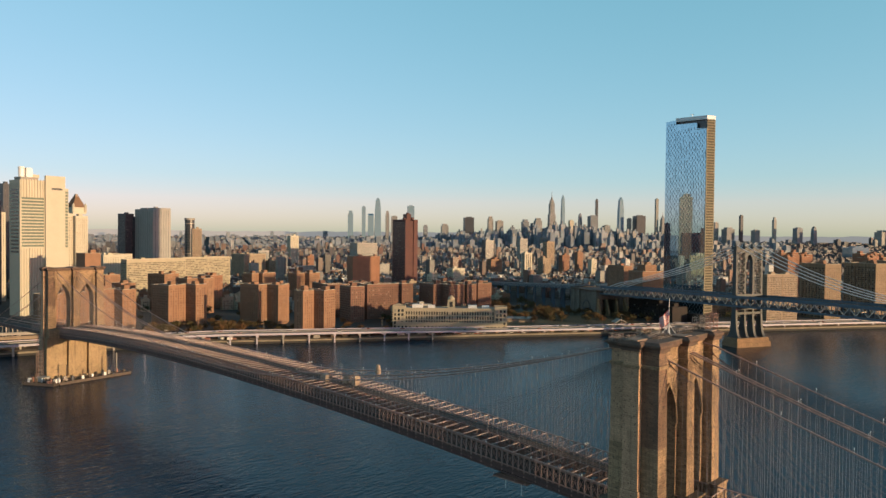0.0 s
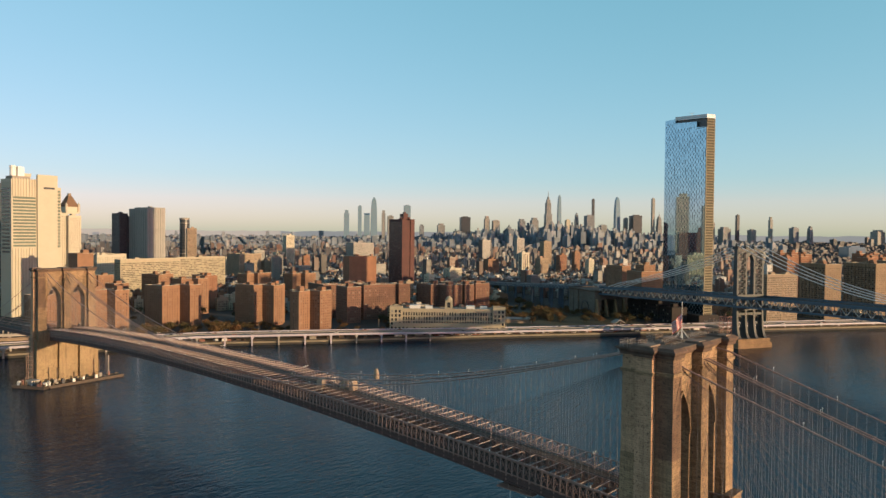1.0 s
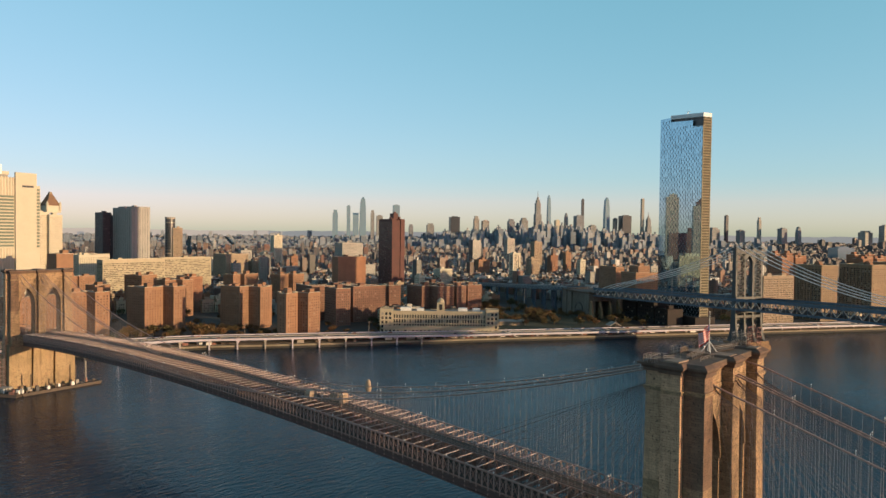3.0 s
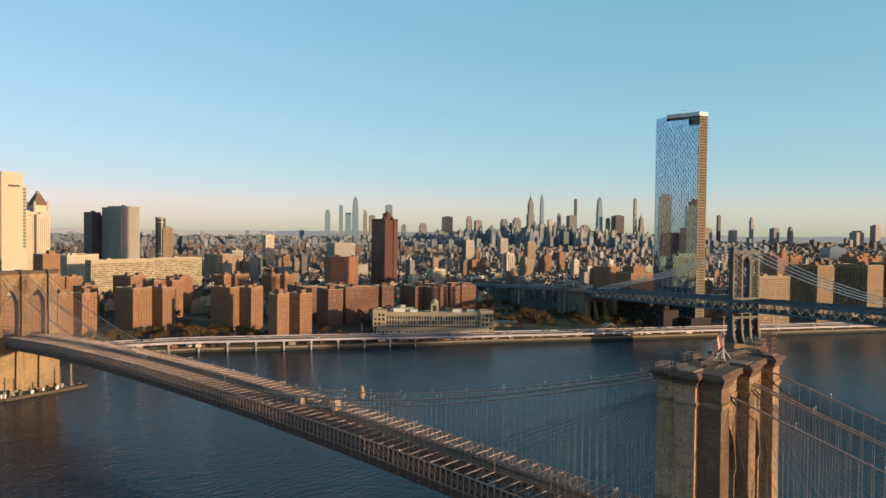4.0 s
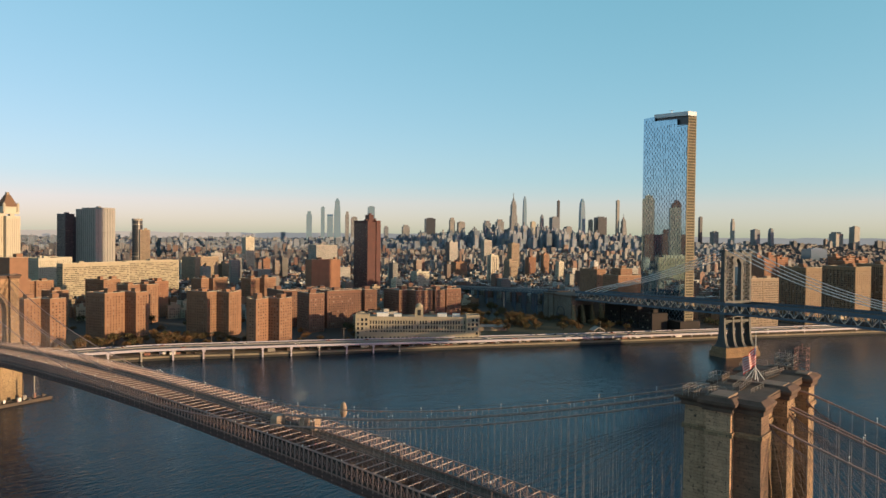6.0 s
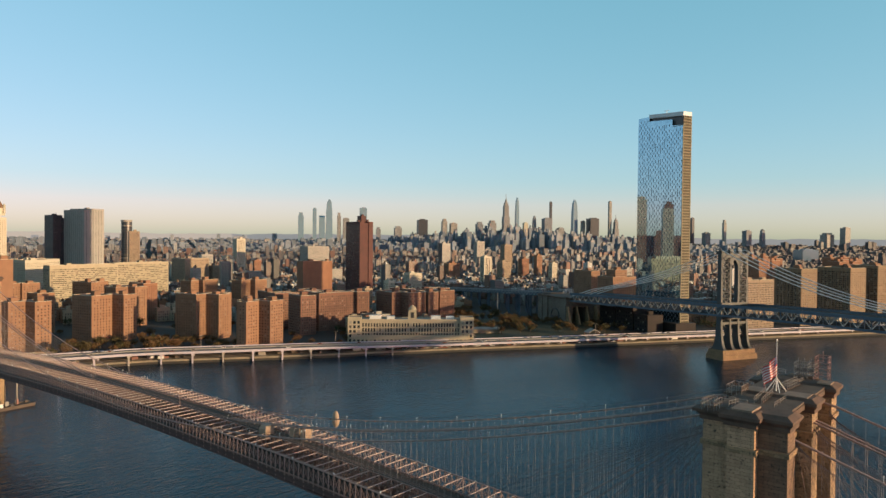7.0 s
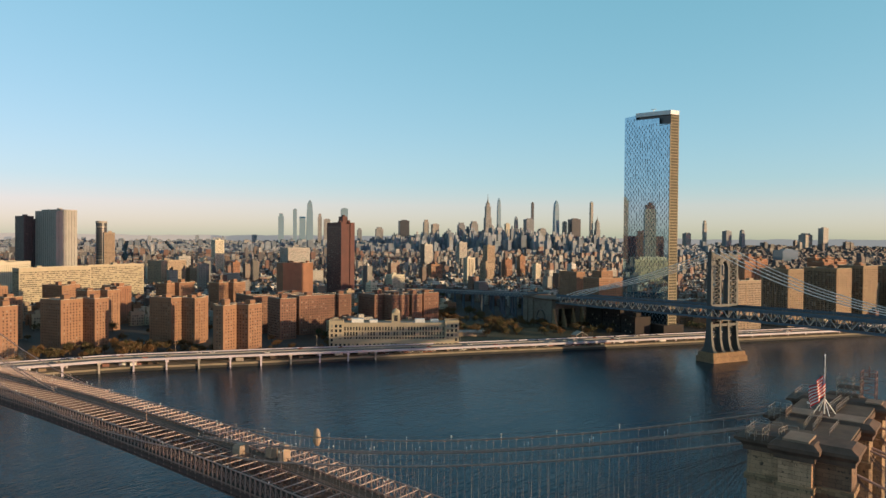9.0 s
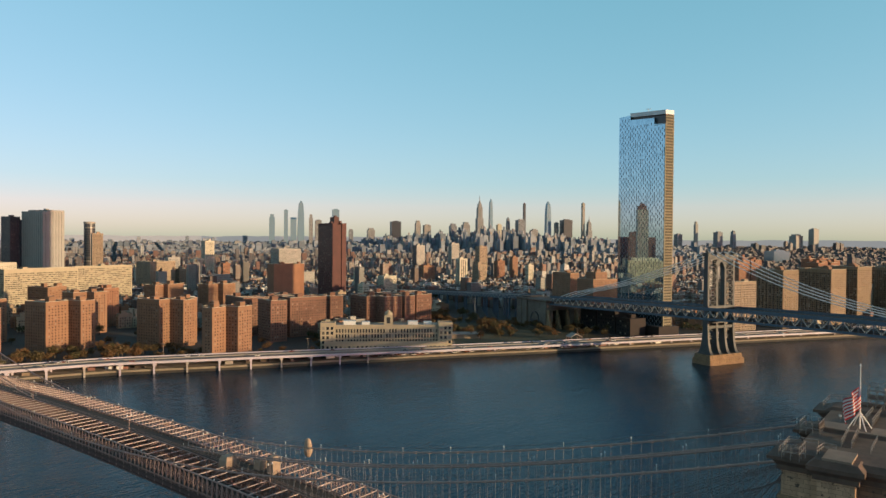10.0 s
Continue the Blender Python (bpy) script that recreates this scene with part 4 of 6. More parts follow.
def mb_strip(s, xa, xb, dz0, dz1, ya, yb, step=11.6, fn=mb_top):
    n = max(1, int(round((yb - ya) / step)))
    ys = [ya + (yb - ya) * k / n for k in range(n + 1)]
    vs = []
    for y in ys:
        z = fn(y)
        vs += [(xa, y, z + dz0), (xb, y, z + dz0), (xb, y, z + dz1), (xa, y, z + dz1)]
    fs = [(0, 1, 2, 3), tuple(4 * n + k for k in (3, 2, 1, 0))]
    for k in range(n):
        for e in range(4):
            fs.append((4 * k + e, 4 * k + 4 + e, 4 * k + 4 + (e + 1) % 4, 4 * k + (e + 1) % 4))
    return s.add(vs, fs)


def mb_approach(y):
    return mb_top(243) - 0.052 * (y - 243)


mbd = thing("steel_bridge_deck", "blue-grey double-deck steel bridge span with pale lattice diagonals", "bridge deck", MB)
for nm, xa, xb, d0, d1, m in (("upper_roadway", -17.5, 17.5, -1.6, -1.0, M_ROAD), ("lower_roadway", -16, 16, -9.4, -8.8, M_ROAD), ("upper_chord", -17.9, -17.1, -1.8, 0.0, M_BLUE),
                              ("upper_chord", 17.1, 17.9, -1.8, 0.0, M_BLUE), ("lower_chord", -17.9, -17.1, -10.6, -8.6, M_BLUE), ("lower_chord", 17.1, 17.9, -10.6, -8.6, M_BLUE),
                              ("inner_chord", -6.4, -5.8, -9.2, -8.2, M_BLUE), ("inner_chord", 5.8, 6.4, -9.2, -8.2, M_BLUE), ("parapet", -18.0, -17.8, 0.0, 1.1, M_BLUE), ("parapet", 17.8, 18.0, 0.0, 1.1, M_BLUE)):
    part(nm, mb_strip(Shape(), xa, xb, d0, d1, -330, 243).mesh(nm, m), mbd)
s = Shape()
h0, h1 = -8.7, -1.7
s.beam((0, 0, h0), (0, MB_PANEL / 2, h1), 0.35, 0.75)
s.beam((0, MB_PANEL / 2, h1), (0, MB_PANEL, h0), 0.35, 0.75)
MB_DIAG = s.mesh("diagonal", M_BLUE_PALE)
s = Shape()
s.box(-0.2, -0.25, h0, 0.2, 0.25, h1)
MB_POST = s.mesh("truss_post", M_BLUE)
y = -324.0
while y < 236:
    for x in (-17.5, 17.5):
        part("diagonal", MB_DIAG, mbd, pose(x, y, mb_top(y + 5.8)))
        for dy in (0.0, MB_PANEL / 2):
            part("truss_post", MB_POST, mbd, pose(x, y + dy, mb_top(y + 5.8)))
    y += MB_PANEL
s = Shape()
for k in range(25):
    yy = -324 + 23.2 * k
    s.box(-17.5, yy, mb_top(yy) - 10.4, 17.5, yy + 0.6, mb_top(yy) - 9.3)
part("floor_beam", s.mesh("floor_beam", M_BLUE), mbd, kind="stuff")

mbt = thing("steel_bridge_tower", "pale lattice steel bridge tower with arched portal on a granite pier", "bridge tower", MB)
s = Shape()
s.box(-22.4, -11, -4, 22.4, 11, 5.0, 0, True, 0.4)
s.box(-21.2, -9.5, 5.0, 21.2, 9.5, 9.3, 0, True, 0.5)
part("pier", s.mesh("pier", M_PIER), mbt)
for x in (-16.6, -5.4, 5.4, 16.6):
    s = Shape()
    prof = [(9.0, 8.4, 1.9), (11.5, 6.4, 1.6), (15, 5.0, 1.4), (22, 3.7, 1.2), (32, 3.0, 1.1), (44, 2.7, 1.05), (100, 2.2, 1.0)]
    for (za, da, wa), (zb, db, wb) in zip(prof, prof[1:]):
        s.prism([(x - wa, -da, za), (x + wa, -da, za), (x + wa, da, za), (x - wa, da, za)], [(x - wb, -db, zb), (x + wb, -db, zb), (x + wb, db, zb), (x - wb, db, zb)], 0, False)
    part("column", s.mesh("column", M_GREYSTEEL), mbt)
    s = Shape()
    s.box(x - 2.0, -3.4, 100, x + 2.0, 3.4, 102.4)
    s.box(x - 2.4, -3.8, 102.4, x + 2.4, 3.8, 103.2)
    s.cyl(x, 0, 103.2, 104.6, 1.0, 1.4, 10)
    s.cyl(x, 0, 104.6, 107.2, 1.4, 0.2, 10)
    part("capital", s.mesh("capital", M_GREYSTEEL), mbt)
for xa, xb in ((-16.6, -5.4), (5.4, 16.6)):
    s = Shape()
    for k in range(8):
        za, zb = 52 + k * 5.9, 57.9 + k * 5.9
        for yy in (-2.4, 2.4):
            s.beam((xa, yy, za), (xb, yy, zb), 0.35, 0.55)
            s.beam((xb, yy, za), (xa, yy, zb), 0.35, 0.55)
        s.box(xa, -2.4, zb - 0.25, xb, 2.4, zb + 0.25)
    part("lattice", s.mesh("lattice", M_GREYSTEEL), mbt)
    s = Shape()
    for k in range(3):
        za, zb = 12 + k * 8, 20 + k * 8
        s.beam((xa, 0, za), (xb, 0, zb), 0.35, 0.6)
        s.beam((xb, 0, za), (xa, 0, zb), 0.35, 0.6)
    part("lower_lattice", s.mesh("lower_lattice", M_GREYSTEEL), mbt)
prof = gothic(0, 4.4, 87.0, 95.0)
beam_top = part("portal_beam", Shape().box(-16.5, -2.6, 97.0, 16.5, 2.6, 100.0).mesh("portal_beam", M_GREYSTEEL), mbt)
part("portal_cap", Shape().box(-17.5, -3.2, 100.0, 17.5, 3.2, 101.0).mesh("portal_cap", M_GREYSTEEL), beam_top)
for (xa, za), (xb, zb) in zip(prof, prof[1:]):
    s = Shape()
    s.prism([(xa, -2.2, za), (xb, -2.2, zb), (xb, 2.2, zb), (xa, 2.2, za)], [(xa, -2.2, 97), (xb, -2.2, 97), (xb, 2.2, 97), (xa, 2.2, 97)])
    part("arch_panel", s.mesh("arch_panel", M_GREYSTEEL), beam_top)
s = Shape()
s.box(-17.2, -3.2, 51.6, 17.2, 3.2, 54.0)
s.box(-17.2, -3.2, 38.0, 17.2, 3.2, 40.0)
s.box(-17.2, -2.6, 33.0, 17.2, 2.6, 35.5)
part("cross_beam", s.mesh("cross_beam", M_GREYSTEEL), mbt)

for x in (-15.5, -5.0, 5.0, 15.5):
    c = thing("steel_bridge_cable", "pale grey main cable of the steel bridge with hangers", "bridge cable", MB @ pose(x, 0, 0), "cables of the steel bridge")
    s = Shape()
    s.tube([(0, yy, mb_cable(yy)) for yy in range(-330, 1, 11)], 0.4, 6)
    s.tube([(0, yy, mb_cable(yy)) for yy in range(0, 200, 11)] + [(0, 240, mb_top(240) - 3)], 0.4, 6)
    part("cable", s.mesh("cable", M_PALECABLE), c)
    for k in range(41):
        yy = -324 + k * MB_PANEL
        if abs(yy) > 6 and mb_cable(yy) > mb_top(yy) + 1.5 and yy < 190:
            rod_between(UNIT_ROD, (0, yy, mb_top(yy) - 1), (0, yy, mb_cable(yy)), c, "hanger")

# masonry anchorage and the approach behind it
anc = thing("bridge_anchorage", "grey granite bridge anchorage with a dark panel for its arched recess", "anchorage", MB)
s = Shape()
s.box(-22, 243, 0, -13, 307, 26, 0, True, 0.2)
s.box(12, 243, 0, 22, 307, 26, 0, True, 0.2)
s.box(-22, 243, 26, 22, 307, 36.5)
part("body", s.mesh("body", M_ANCHOR), anc)
for ya, yb in ((243, 253), (285, 295.5), (297.5, 308)):
    s = Shape()
    s.box(-24.0, ya, 0, -21.5, yb, 38.0, 0, True, 0.2)
    s.box(-24.6, ya - 0.6, 38.0, -20.5, yb + 0.6, 39.4)
    part("buttress", s.mesh("buttress", M_ANCHOR), anc)
# no hollow is cut: a ribbed dark panel paints the recess's shade
s = Shape()
prof = gothic(269, 9.0, 13, 23)
for (a0, za), (a1, zb) in zip(prof, prof[1:]):
    s.beam((-22.3, a0, za), (-22.3, a1, zb), 0.9, 0.9)
s.box(-22.5, 259.6, 0.5, -22.02, 278.4, 13)
part("arch_recess", s.mesh("arch_recess", M_DARKB), anc)
s = Shape()
s.box(-24.5, 242, 36.5, 24.5, 308, 38.2)
part("coping", s.mesh("coping", M_CAP), anc)
for xa, xb in ((-23, -19.5), (-9, -6), (6, 9), (19.5, 23)):
    s = Shape()
    s.prism([(xa, 233, 0), (xb, 233, 0), (xb, 243, 0), (xa, 243, 0)], [(xa + 0.4, 241.2, 27), (xb - 0.4, 241.2, 27), (xb - 0.4, 243, 27), (xa + 0.4, 243, 27)])
    part("raking_buttress", s.mesh("raking_buttress", M_STONE_PALE), anc)

app = thing("bridge_approach", "blue-grey steel approach viaduct behind the anchorage", "viaduct", MB)
for nm, xa, xb, d0, d1, m in (("roadway", -17, 17, -2.2, -1.2, M_ROAD), ("girder", -17.6, -16.6, -4.8, 0, M_BLUE), ("girder", 16.6, 17.6, -4.8, 0, M_BLUE), ("parapet", -17.8, -17.4, 0, 1.2, M_BLUE_PALE)):
    part(nm, mb_strip(Shape(), xa, xb, d0, d1, 308, 720, 20, mb_approach).mesh(nm, m), app)
s = Shape()
s.beam((0, 0, -4.4), (0, 4.6, -0.5), 0.3, 0.5)
s.beam((0, 4.6, -0.5), (0, 9.2, -4.4), 0.3, 0.5)
APP_DIAG = s.mesh("diagonal", M_BLUE_PALE)
for k in range(44):
    yy = 309 + 9.2 * k
    part("diagonal", APP_DIAG, app, pose(-17.9, yy, mb_approach(yy + 4.6)))
for k in range(13):
    yy = 340 + 30 * k
    s = Shape()
    for x in (-15, 0, 15):
        s.box(x - 1, yy - 1, 2, x + 1, yy + 1, mb_approach(yy) - 2)
    s.box(-17, yy - 1.2, mb_approach(yy) - 5.5, 17, yy + 1.2, mb_approach(yy) - 2.2)
    part("bent", s.mesh("bent", M_BLUE), app)

# ---- riverside drive: quay, viaduct, street ----
s = Shape()
def bank(s, a0, a1, i0, i1, z0, z1):
    """A level slab along the waterfront that follows its bends."""
    n = max(1, int((a1 - a0) / 25))
    vs = []
    for k in range(n + 1):
        a = a0 + (a1 - a0) * k / n
        p, q = shore_point(a, i0), shore_point(a, i1)
        vs += [(p.x, p.y, z0), (q.x, q.y, z0), (q.x, q.y, z1), (p.x, p.y, z1)]
    fs = [(0, 1, 2, 3), tuple(4 * n + k for k in (3, 2, 1, 0))]
    for k in range(n):
        for e in range(4):
            fs.append((4 * k + e, 4 * k + 4 + e, 4 * k + 4 + (e + 1) % 4, 4 * k + (e + 1) % 4))
    return s.add(vs, fs)
bank(s, -380, 1500, -0.8, 3.6, -3, 3.7)
solid("quay_wall", s.mesh("quay_wall", M_QUAY), "stained tan stone quay wall along the river", "quay", "structure")
s = Shape()
bank(s, -380, 1500, -1.1, -0.8, -3, 2.1)
solid("quay_footing", s.mesh("quay_footing", M_WET), "dark wet stone footing of the quay at the waterline", "quay", "structure")
s = Shape()
bank(s, -300, 1300, 3.6, 11, 3.0, 3.75)
solid("pavement", s.mesh("pavement", M_CONC), "pale concrete riverside promenade", "pavement", "structure")
s = Shape()
bank(s, -300, 1300, 11, 36, 3.2, 3.9)
solid("road", s.mesh("road", M_DRIVE), "asphalt street beside the elevated drive", "road", "structure")

VSTEP = 25.9


def drive_z(a):
    """Height of the elevated drive's deck along the shore."""
    if a < 140:
        return 9.7
    return max(7.8, 9.7 - (a - 140) * 0.012)


drive = thing("elevated_drive", "elevated riverside drive with lilac steel girders on concrete piers", "viaduct")


def drive_strip(a0, a1, i0, i1, d0, d1):
    s = Shape()
    n = max(1, int((a1 - a0) / 30))
    vs = []
    for k in range(n + 1):
        a = a0 + (a1 - a0) * k / n
        z = drive_z(a)
        p, q = shore_point(a, i0), shore_point(a, i1)
        vs += [(p.x, p.y, z + d0), (q.x, q.y, z + d0), (q.x, q.y, z + d1), (p.x, p.y, z + d1)]
    fs = [(0, 1, 2, 3), tuple(4 * n + k for k in (3, 2, 1, 0))]
    for k in range(n):
        for e in range(4):
            fs.append((4 * k + e, 4 * k + 4 + e, 4 * k + 4 + (e + 1) % 4, 4 * k + (e + 1) % 4))
    return s.add(vs, fs)


part("roadway", drive_strip(-330, 1300, -1.6, 26, -0.7, 0.0).mesh("roadway", M_DRIVE), drive)
part("girder", drive_strip(-330, 1300, -2.5, -1.7, -1.1, 0.9).mesh("girder", M_LILAC), drive)
part("girder", drive_strip(-330, 1300, 26.1, 26.9, -1.9, 0.9).mesh("girder", M_LILAC), drive)
part("median", drive_strip(-330, 1300, 13.6, 14.4, 0.0, 0.8).mesh("median", M_CONC), drive)
k = -11
while k * VSTEP < 1290:
    a = k * VSTEP + 3.1
    z = drive_z(a) - 1.2
    s = Shape()
    front = -3.0 if a < 250 else 4.5
    for i in (front, 13.5, 25.0):
        bank(s, a - 0.65, a + 0.65, i, i + 1.5, -2.0, z - 1.0)
    bank(s, a - 1.1, a + 1.1, front - 0.4, 27.3, z - 1.4, z + 0.2)
    part("pier", s.mesh("pier", M_LILAC if k % 3 else M_CONC), drive)
    k += 1

# ramps at the stone bridge's landing, one over the other
def ramp(pts, w, mat, leg_mat, label, braced):
    t = thing("road_ramp", label, "ramp")
    for p, q in zip(pts, pts[1:]):
        p, q = shore_point(*p), shore_point(*q)
        s = Shape()
        s.beam(p, q, w, 0.9)
        d = (q - p).normalized()
        side = Vector((-d.y, d.x, 0)) * (w / 2)
        for e in (-1, 1):
            s.beam(p + side * e + Vector((0, 0, 0.8)), q + side * e + Vector((0, 0, 0.8)), 0.4, 1.1)
        part("ramp_slab", s.mesh("ramp_slab", mat), t)
        for k in range(3):
            c = p.lerp(q, (k + 0.5) / 3)
            for e in (-0.7, 0.7):
                s = Shape()
                f = c + side * e
                s.box(f.x - 0.6, f.y - 0.6, 3, f.x + 0.6, f.y + 0.6, c.z - 0.5)
                if braced:
                    s.beam((f.x, f.y, 4.5), f + d * 6 + Vector((0, 0, -0.6)), 0.5, 0.5)
                    s.beam((f.x, f.y, 4.5), f - d * 6 + Vector((0, 0, -0.6)), 0.5, 0.5)
                part("column", s.mesh("column", leg_mat), t)


ramp([(-420, 36, 12.5), (-330, 35, 12.5), (-250, 34, 12.0), (-190, 34, 12.0), (-120, 34, 11.0), (-60, 36, 9.0)], 9.0, M_TAN, M_BARGE, "brown braced road ramp behind the riverside drive", True)
ramp([(-330, 60, 17.5), (-260, 66, 18.5), (-215, 78, 18.0), (-190, 96, 16.0), (-180, 120, 12.0)], 8.0, M_TAN, M_CONC, "curved tan concrete road ramp on columns", False)
ramp([(-330, 48, 14.0), (-240, 50, 14.5), (-150, 52, 13.0), (-90, 54, 9.0)], 7.0, M_CONC, M_CONC, "pale concrete road ramp on columns", False)
p = shore_point(-172, 62)
sg = thing("road_sign", "green overhead road sign with white border on a gantry", "road sign", pose(p.x, p.y, 3.6, 0, 0, -20))
s = Shape()
for x in (-5.0, 5.0):
    s.cyl(x, 0, 0, 17.5, 0.25, 0.2, 7)
s.beam((-5, 0, 17.0), (5, 0, 17.0), 0.35)
part("gantry", s.mesh("gantry", M_RAIL), sg)
s = Shape()
s.box(-3.2, -0.35, 15.2, 3.4, -0.2, 18.4)
panel = part("panel", s.mesh("panel", plain_mat("green_sign_paint", (0.03, 0.17, 0.10), (0.025, 0.14, 0.085), 0.5, 4.0, 0.5)), sg)
for z, x0, x1 in ((17.5, -2.4, 1.8), (16.3, -2.4, 2.6)):
    part("text_bar", Shape().box(x0, -0.42, z - 0.25, x1, -0.36, z + 0.25).mesh("text_bar", M_WHITE), panel)
# storage boxes and trucks on the quay apron under the drive
rq = random.Random(12)
for k in range(38):
    a = rq.uniform(-330, 250) if k < 22 else rq.uniform(250, 640)
    i = rq.uniform(6, 11)
    p = shore_point(a, i)
    ln, wd, hh = rq.uniform(3, 9), rq.uniform(2, 2.6), rq.uniform(1.6, 3.0)
    mt, nm = rq.choice([(M_RUST, "rust-red"), (M_TAN, "tan"), (M_CONC, "grey"), (M_WHITE, "white"), (M_BARGE, "brown")])
    box = thing("storage_container", f"{nm} ribbed storage container on the quay apron", "container", pose(p.x, p.y, 3.75, 0, 0, -34.8 + rq.uniform(-6, 6)), "quay containers")
    part("body", Shape().box(-ln / 2, -wd / 2, 0, ln / 2, wd / 2, hh, 0, True, 0.06).mesh("body", mt), box)
    rib = Shape().box(0.3, -wd / 2 - 0.08, 0.1, 0.7, -wd / 2 + 0.02, hh - 0.15).mesh("rib", mt)
    for e in range(int(ln / 1.2)):
        part("rib", rib, box, pose(-ln / 2 + e * 1.2, 0, 0))

# park and tree belts
s = Shape()
bank(s, 340, 520, 40, 230, 3.2, 3.85)
solid("lawn", s.mesh("lawn", M_GRASS), "dry grass park beside the bridge anchorage", "lawn", "structure")
s = Shape()
bank(s, -110, 190, 38, 64, 3.2, 3.85)
solid("lawn", s.mesh("lawn", M_GRASS), "grass strip in front of the brick towers", "lawn", "structure")


def tree_meshes(seed):
    r = random.Random(seed)
    t = Shape()
    t.cyl(0, 0, -0.3, 3.2, 0.32, 0.2, 7)
    tips = []
    for k in range(6):
        a, e = k * 1.05 + r.random(), r.uniform(0.7, 1.1)
        ln = r.uniform(2.2, 3.4)
        tip = (math.cos(a) * math.cos(e) * ln, math.sin(a) * math.cos(e) * ln, 2.8 + math.sin(e) * ln)
        t.tube([(0, 0, 2.4 + 0.1 * k), tip], 0.1, 5)
        tips.append(tip)
    c = Shape()
    for k in range(420):
        a, e = r.uniform(0, 6.283), math.asin(r.uniform(-0.75, 1.0))
        rad = 3.7 * r.random() ** 0.4 * (0.8 + 0.2 * math.sin(3 * a + seed) + 0.15 * math.sin(5 * e))
        p = Vector((math.cos(a) * math.cos(e) * rad, math.sin(a) * math.cos(e) * rad, 4.7 + math.sin(e) * rad * 0.95))
        w = r.uniform(0.28, 0.6)
        base = [Vector((r.uniform(-1, 1), r.uniform(-1, 1), r.uniform(-1, 1))).normalized() * w for _ in range(4)]
        c.add([tuple(p + b) for b in base], [(0, 1, 2), (0, 2, 3), (0, 3, 1)])
    return t.mesh("trunk", M_BARK), c.plain("crown", M_LEAF)


TREES = [tree_meshes(k) for k in range(4)]
TREE_SPOTS = []
rt = random.Random(21)


def plant(a, i, size=1.0, z=None):
    p = shore_point(a, i)
    k = rt.randrange(4)
    t = thing("tree", "small autumn tree with thinning yellow-brown leaves", "tree", pose(p.x, p.y, z or 3.7, 0, 0, rt.uniform(0, 360)) @ Matrix.Diagonal((size, size, size * rt.uniform(0.75, 1.0), 1)), "autumn street trees")
    part("trunk", TREES[k][0], t)
    part("crown", TREES[k][1], t)


for k in range(30):
    plant(rt.uniform(-75, 45), rt.uniform(42, 90), rt.uniform(1.2, 2.0))
for k in range(70):
    plant(rt.uniform(425, 565), rt.uniform(60, 215), rt.uniform(1.1, 1.7))
for k in range(18):
    plant(rt.uniform(30, 235), rt.uniform(42, 75), rt.uniform(0.8, 1.3))
for k in range(45):
    plant(rt.uniform(348, 425), rt.uniform(80, 150), rt.uniform(1.0, 1.5))
for k in range(66):
    plant(rt.uniform(300, 450), rt.uniform(140, 330), rt.uniform(1.3, 2.0))

# cars on the drive and along the quay
def car_meshes(mat):
    s = Shape()
    s.prism([(-2.2, -0.88, 0.35), (2.2, -0.88, 0.35), (2.2, 0.88, 0.35), (-2.2, 0.88, 0.35)], [(-2.25, -0.9, 0.85), (2.2, -0.9, 0.8), (2.2, 0.9, 0.8), (-2.25, 0.9, 0.85)])
    body = s.mesh("body", mat)
    s = Shape()
    s.prism([(-1.6, -0.82, 0.82), (1.1, -0.82, 0.82), (1.1, 0.82, 0.82), (-1.6, 0.82, 0.82)], [(-1.1, -0.66, 1.42), (0.35, -0.66, 1.42), (0.35, 0.66, 1.42), (-1.1, 0.66, 1.42)])
    cabin = s.mesh("cabin", M_GLASS)
    return body, cabin


s = Shape()
ring = [(0.33 * math.cos(k * 0.6283), 0.33 * math.sin(k * 0.6283)) for k in range(10)]
s.prism([(x, -0.11, z) for x, z in ring], [(x, 0.11, z) for x, z in ring])
WHEEL = s.mesh("wheel", M_RUBBER)
CAR_COLORS = {"white": M_WHITE, "dark": M_DARKB, "red": M_REDROOF, "grey": M_RAIL}
CARS = {k: car_meshes(m) for k, m in CAR_COLORS.items()}
ALONG = math.degrees(math.atan2(SHORE.y, SHORE.x))


def car(a, i, z, flip):
    kind = rt.choice(["white", "dark", "red", "grey", "dark"])
    p = shore_point(a, i)
    c = thing("car", f"small {kind} car on the riverside road", "car", pose(p.x, p.y, z, 0, 0, ALONG + (180 if flip else 0)), "cars on the riverside road")
    part("body", CARS[kind][0], c)
    part("cabin", CARS[kind][1], c)
    for x in (-1.4, 1.4):
        for y in (-0.82, 0.82):
            part("wheel", WHEEL, c, pose(x, y, 0.33))


for k in range(46):
    a = rt.uniform(-100, 900)
    lane = rt.choice([5.0, 9.0, 17.5, 21.5])
    car(a, lane, drive_z(a) + 0.0, lane > 14)
for k in range(52):
    a = 245 + k * 4.6
    if rt.random() < 0.8:
        car(a, rt.choice([4.6, 7.0]), 3.75, rt.random() < 0.5)

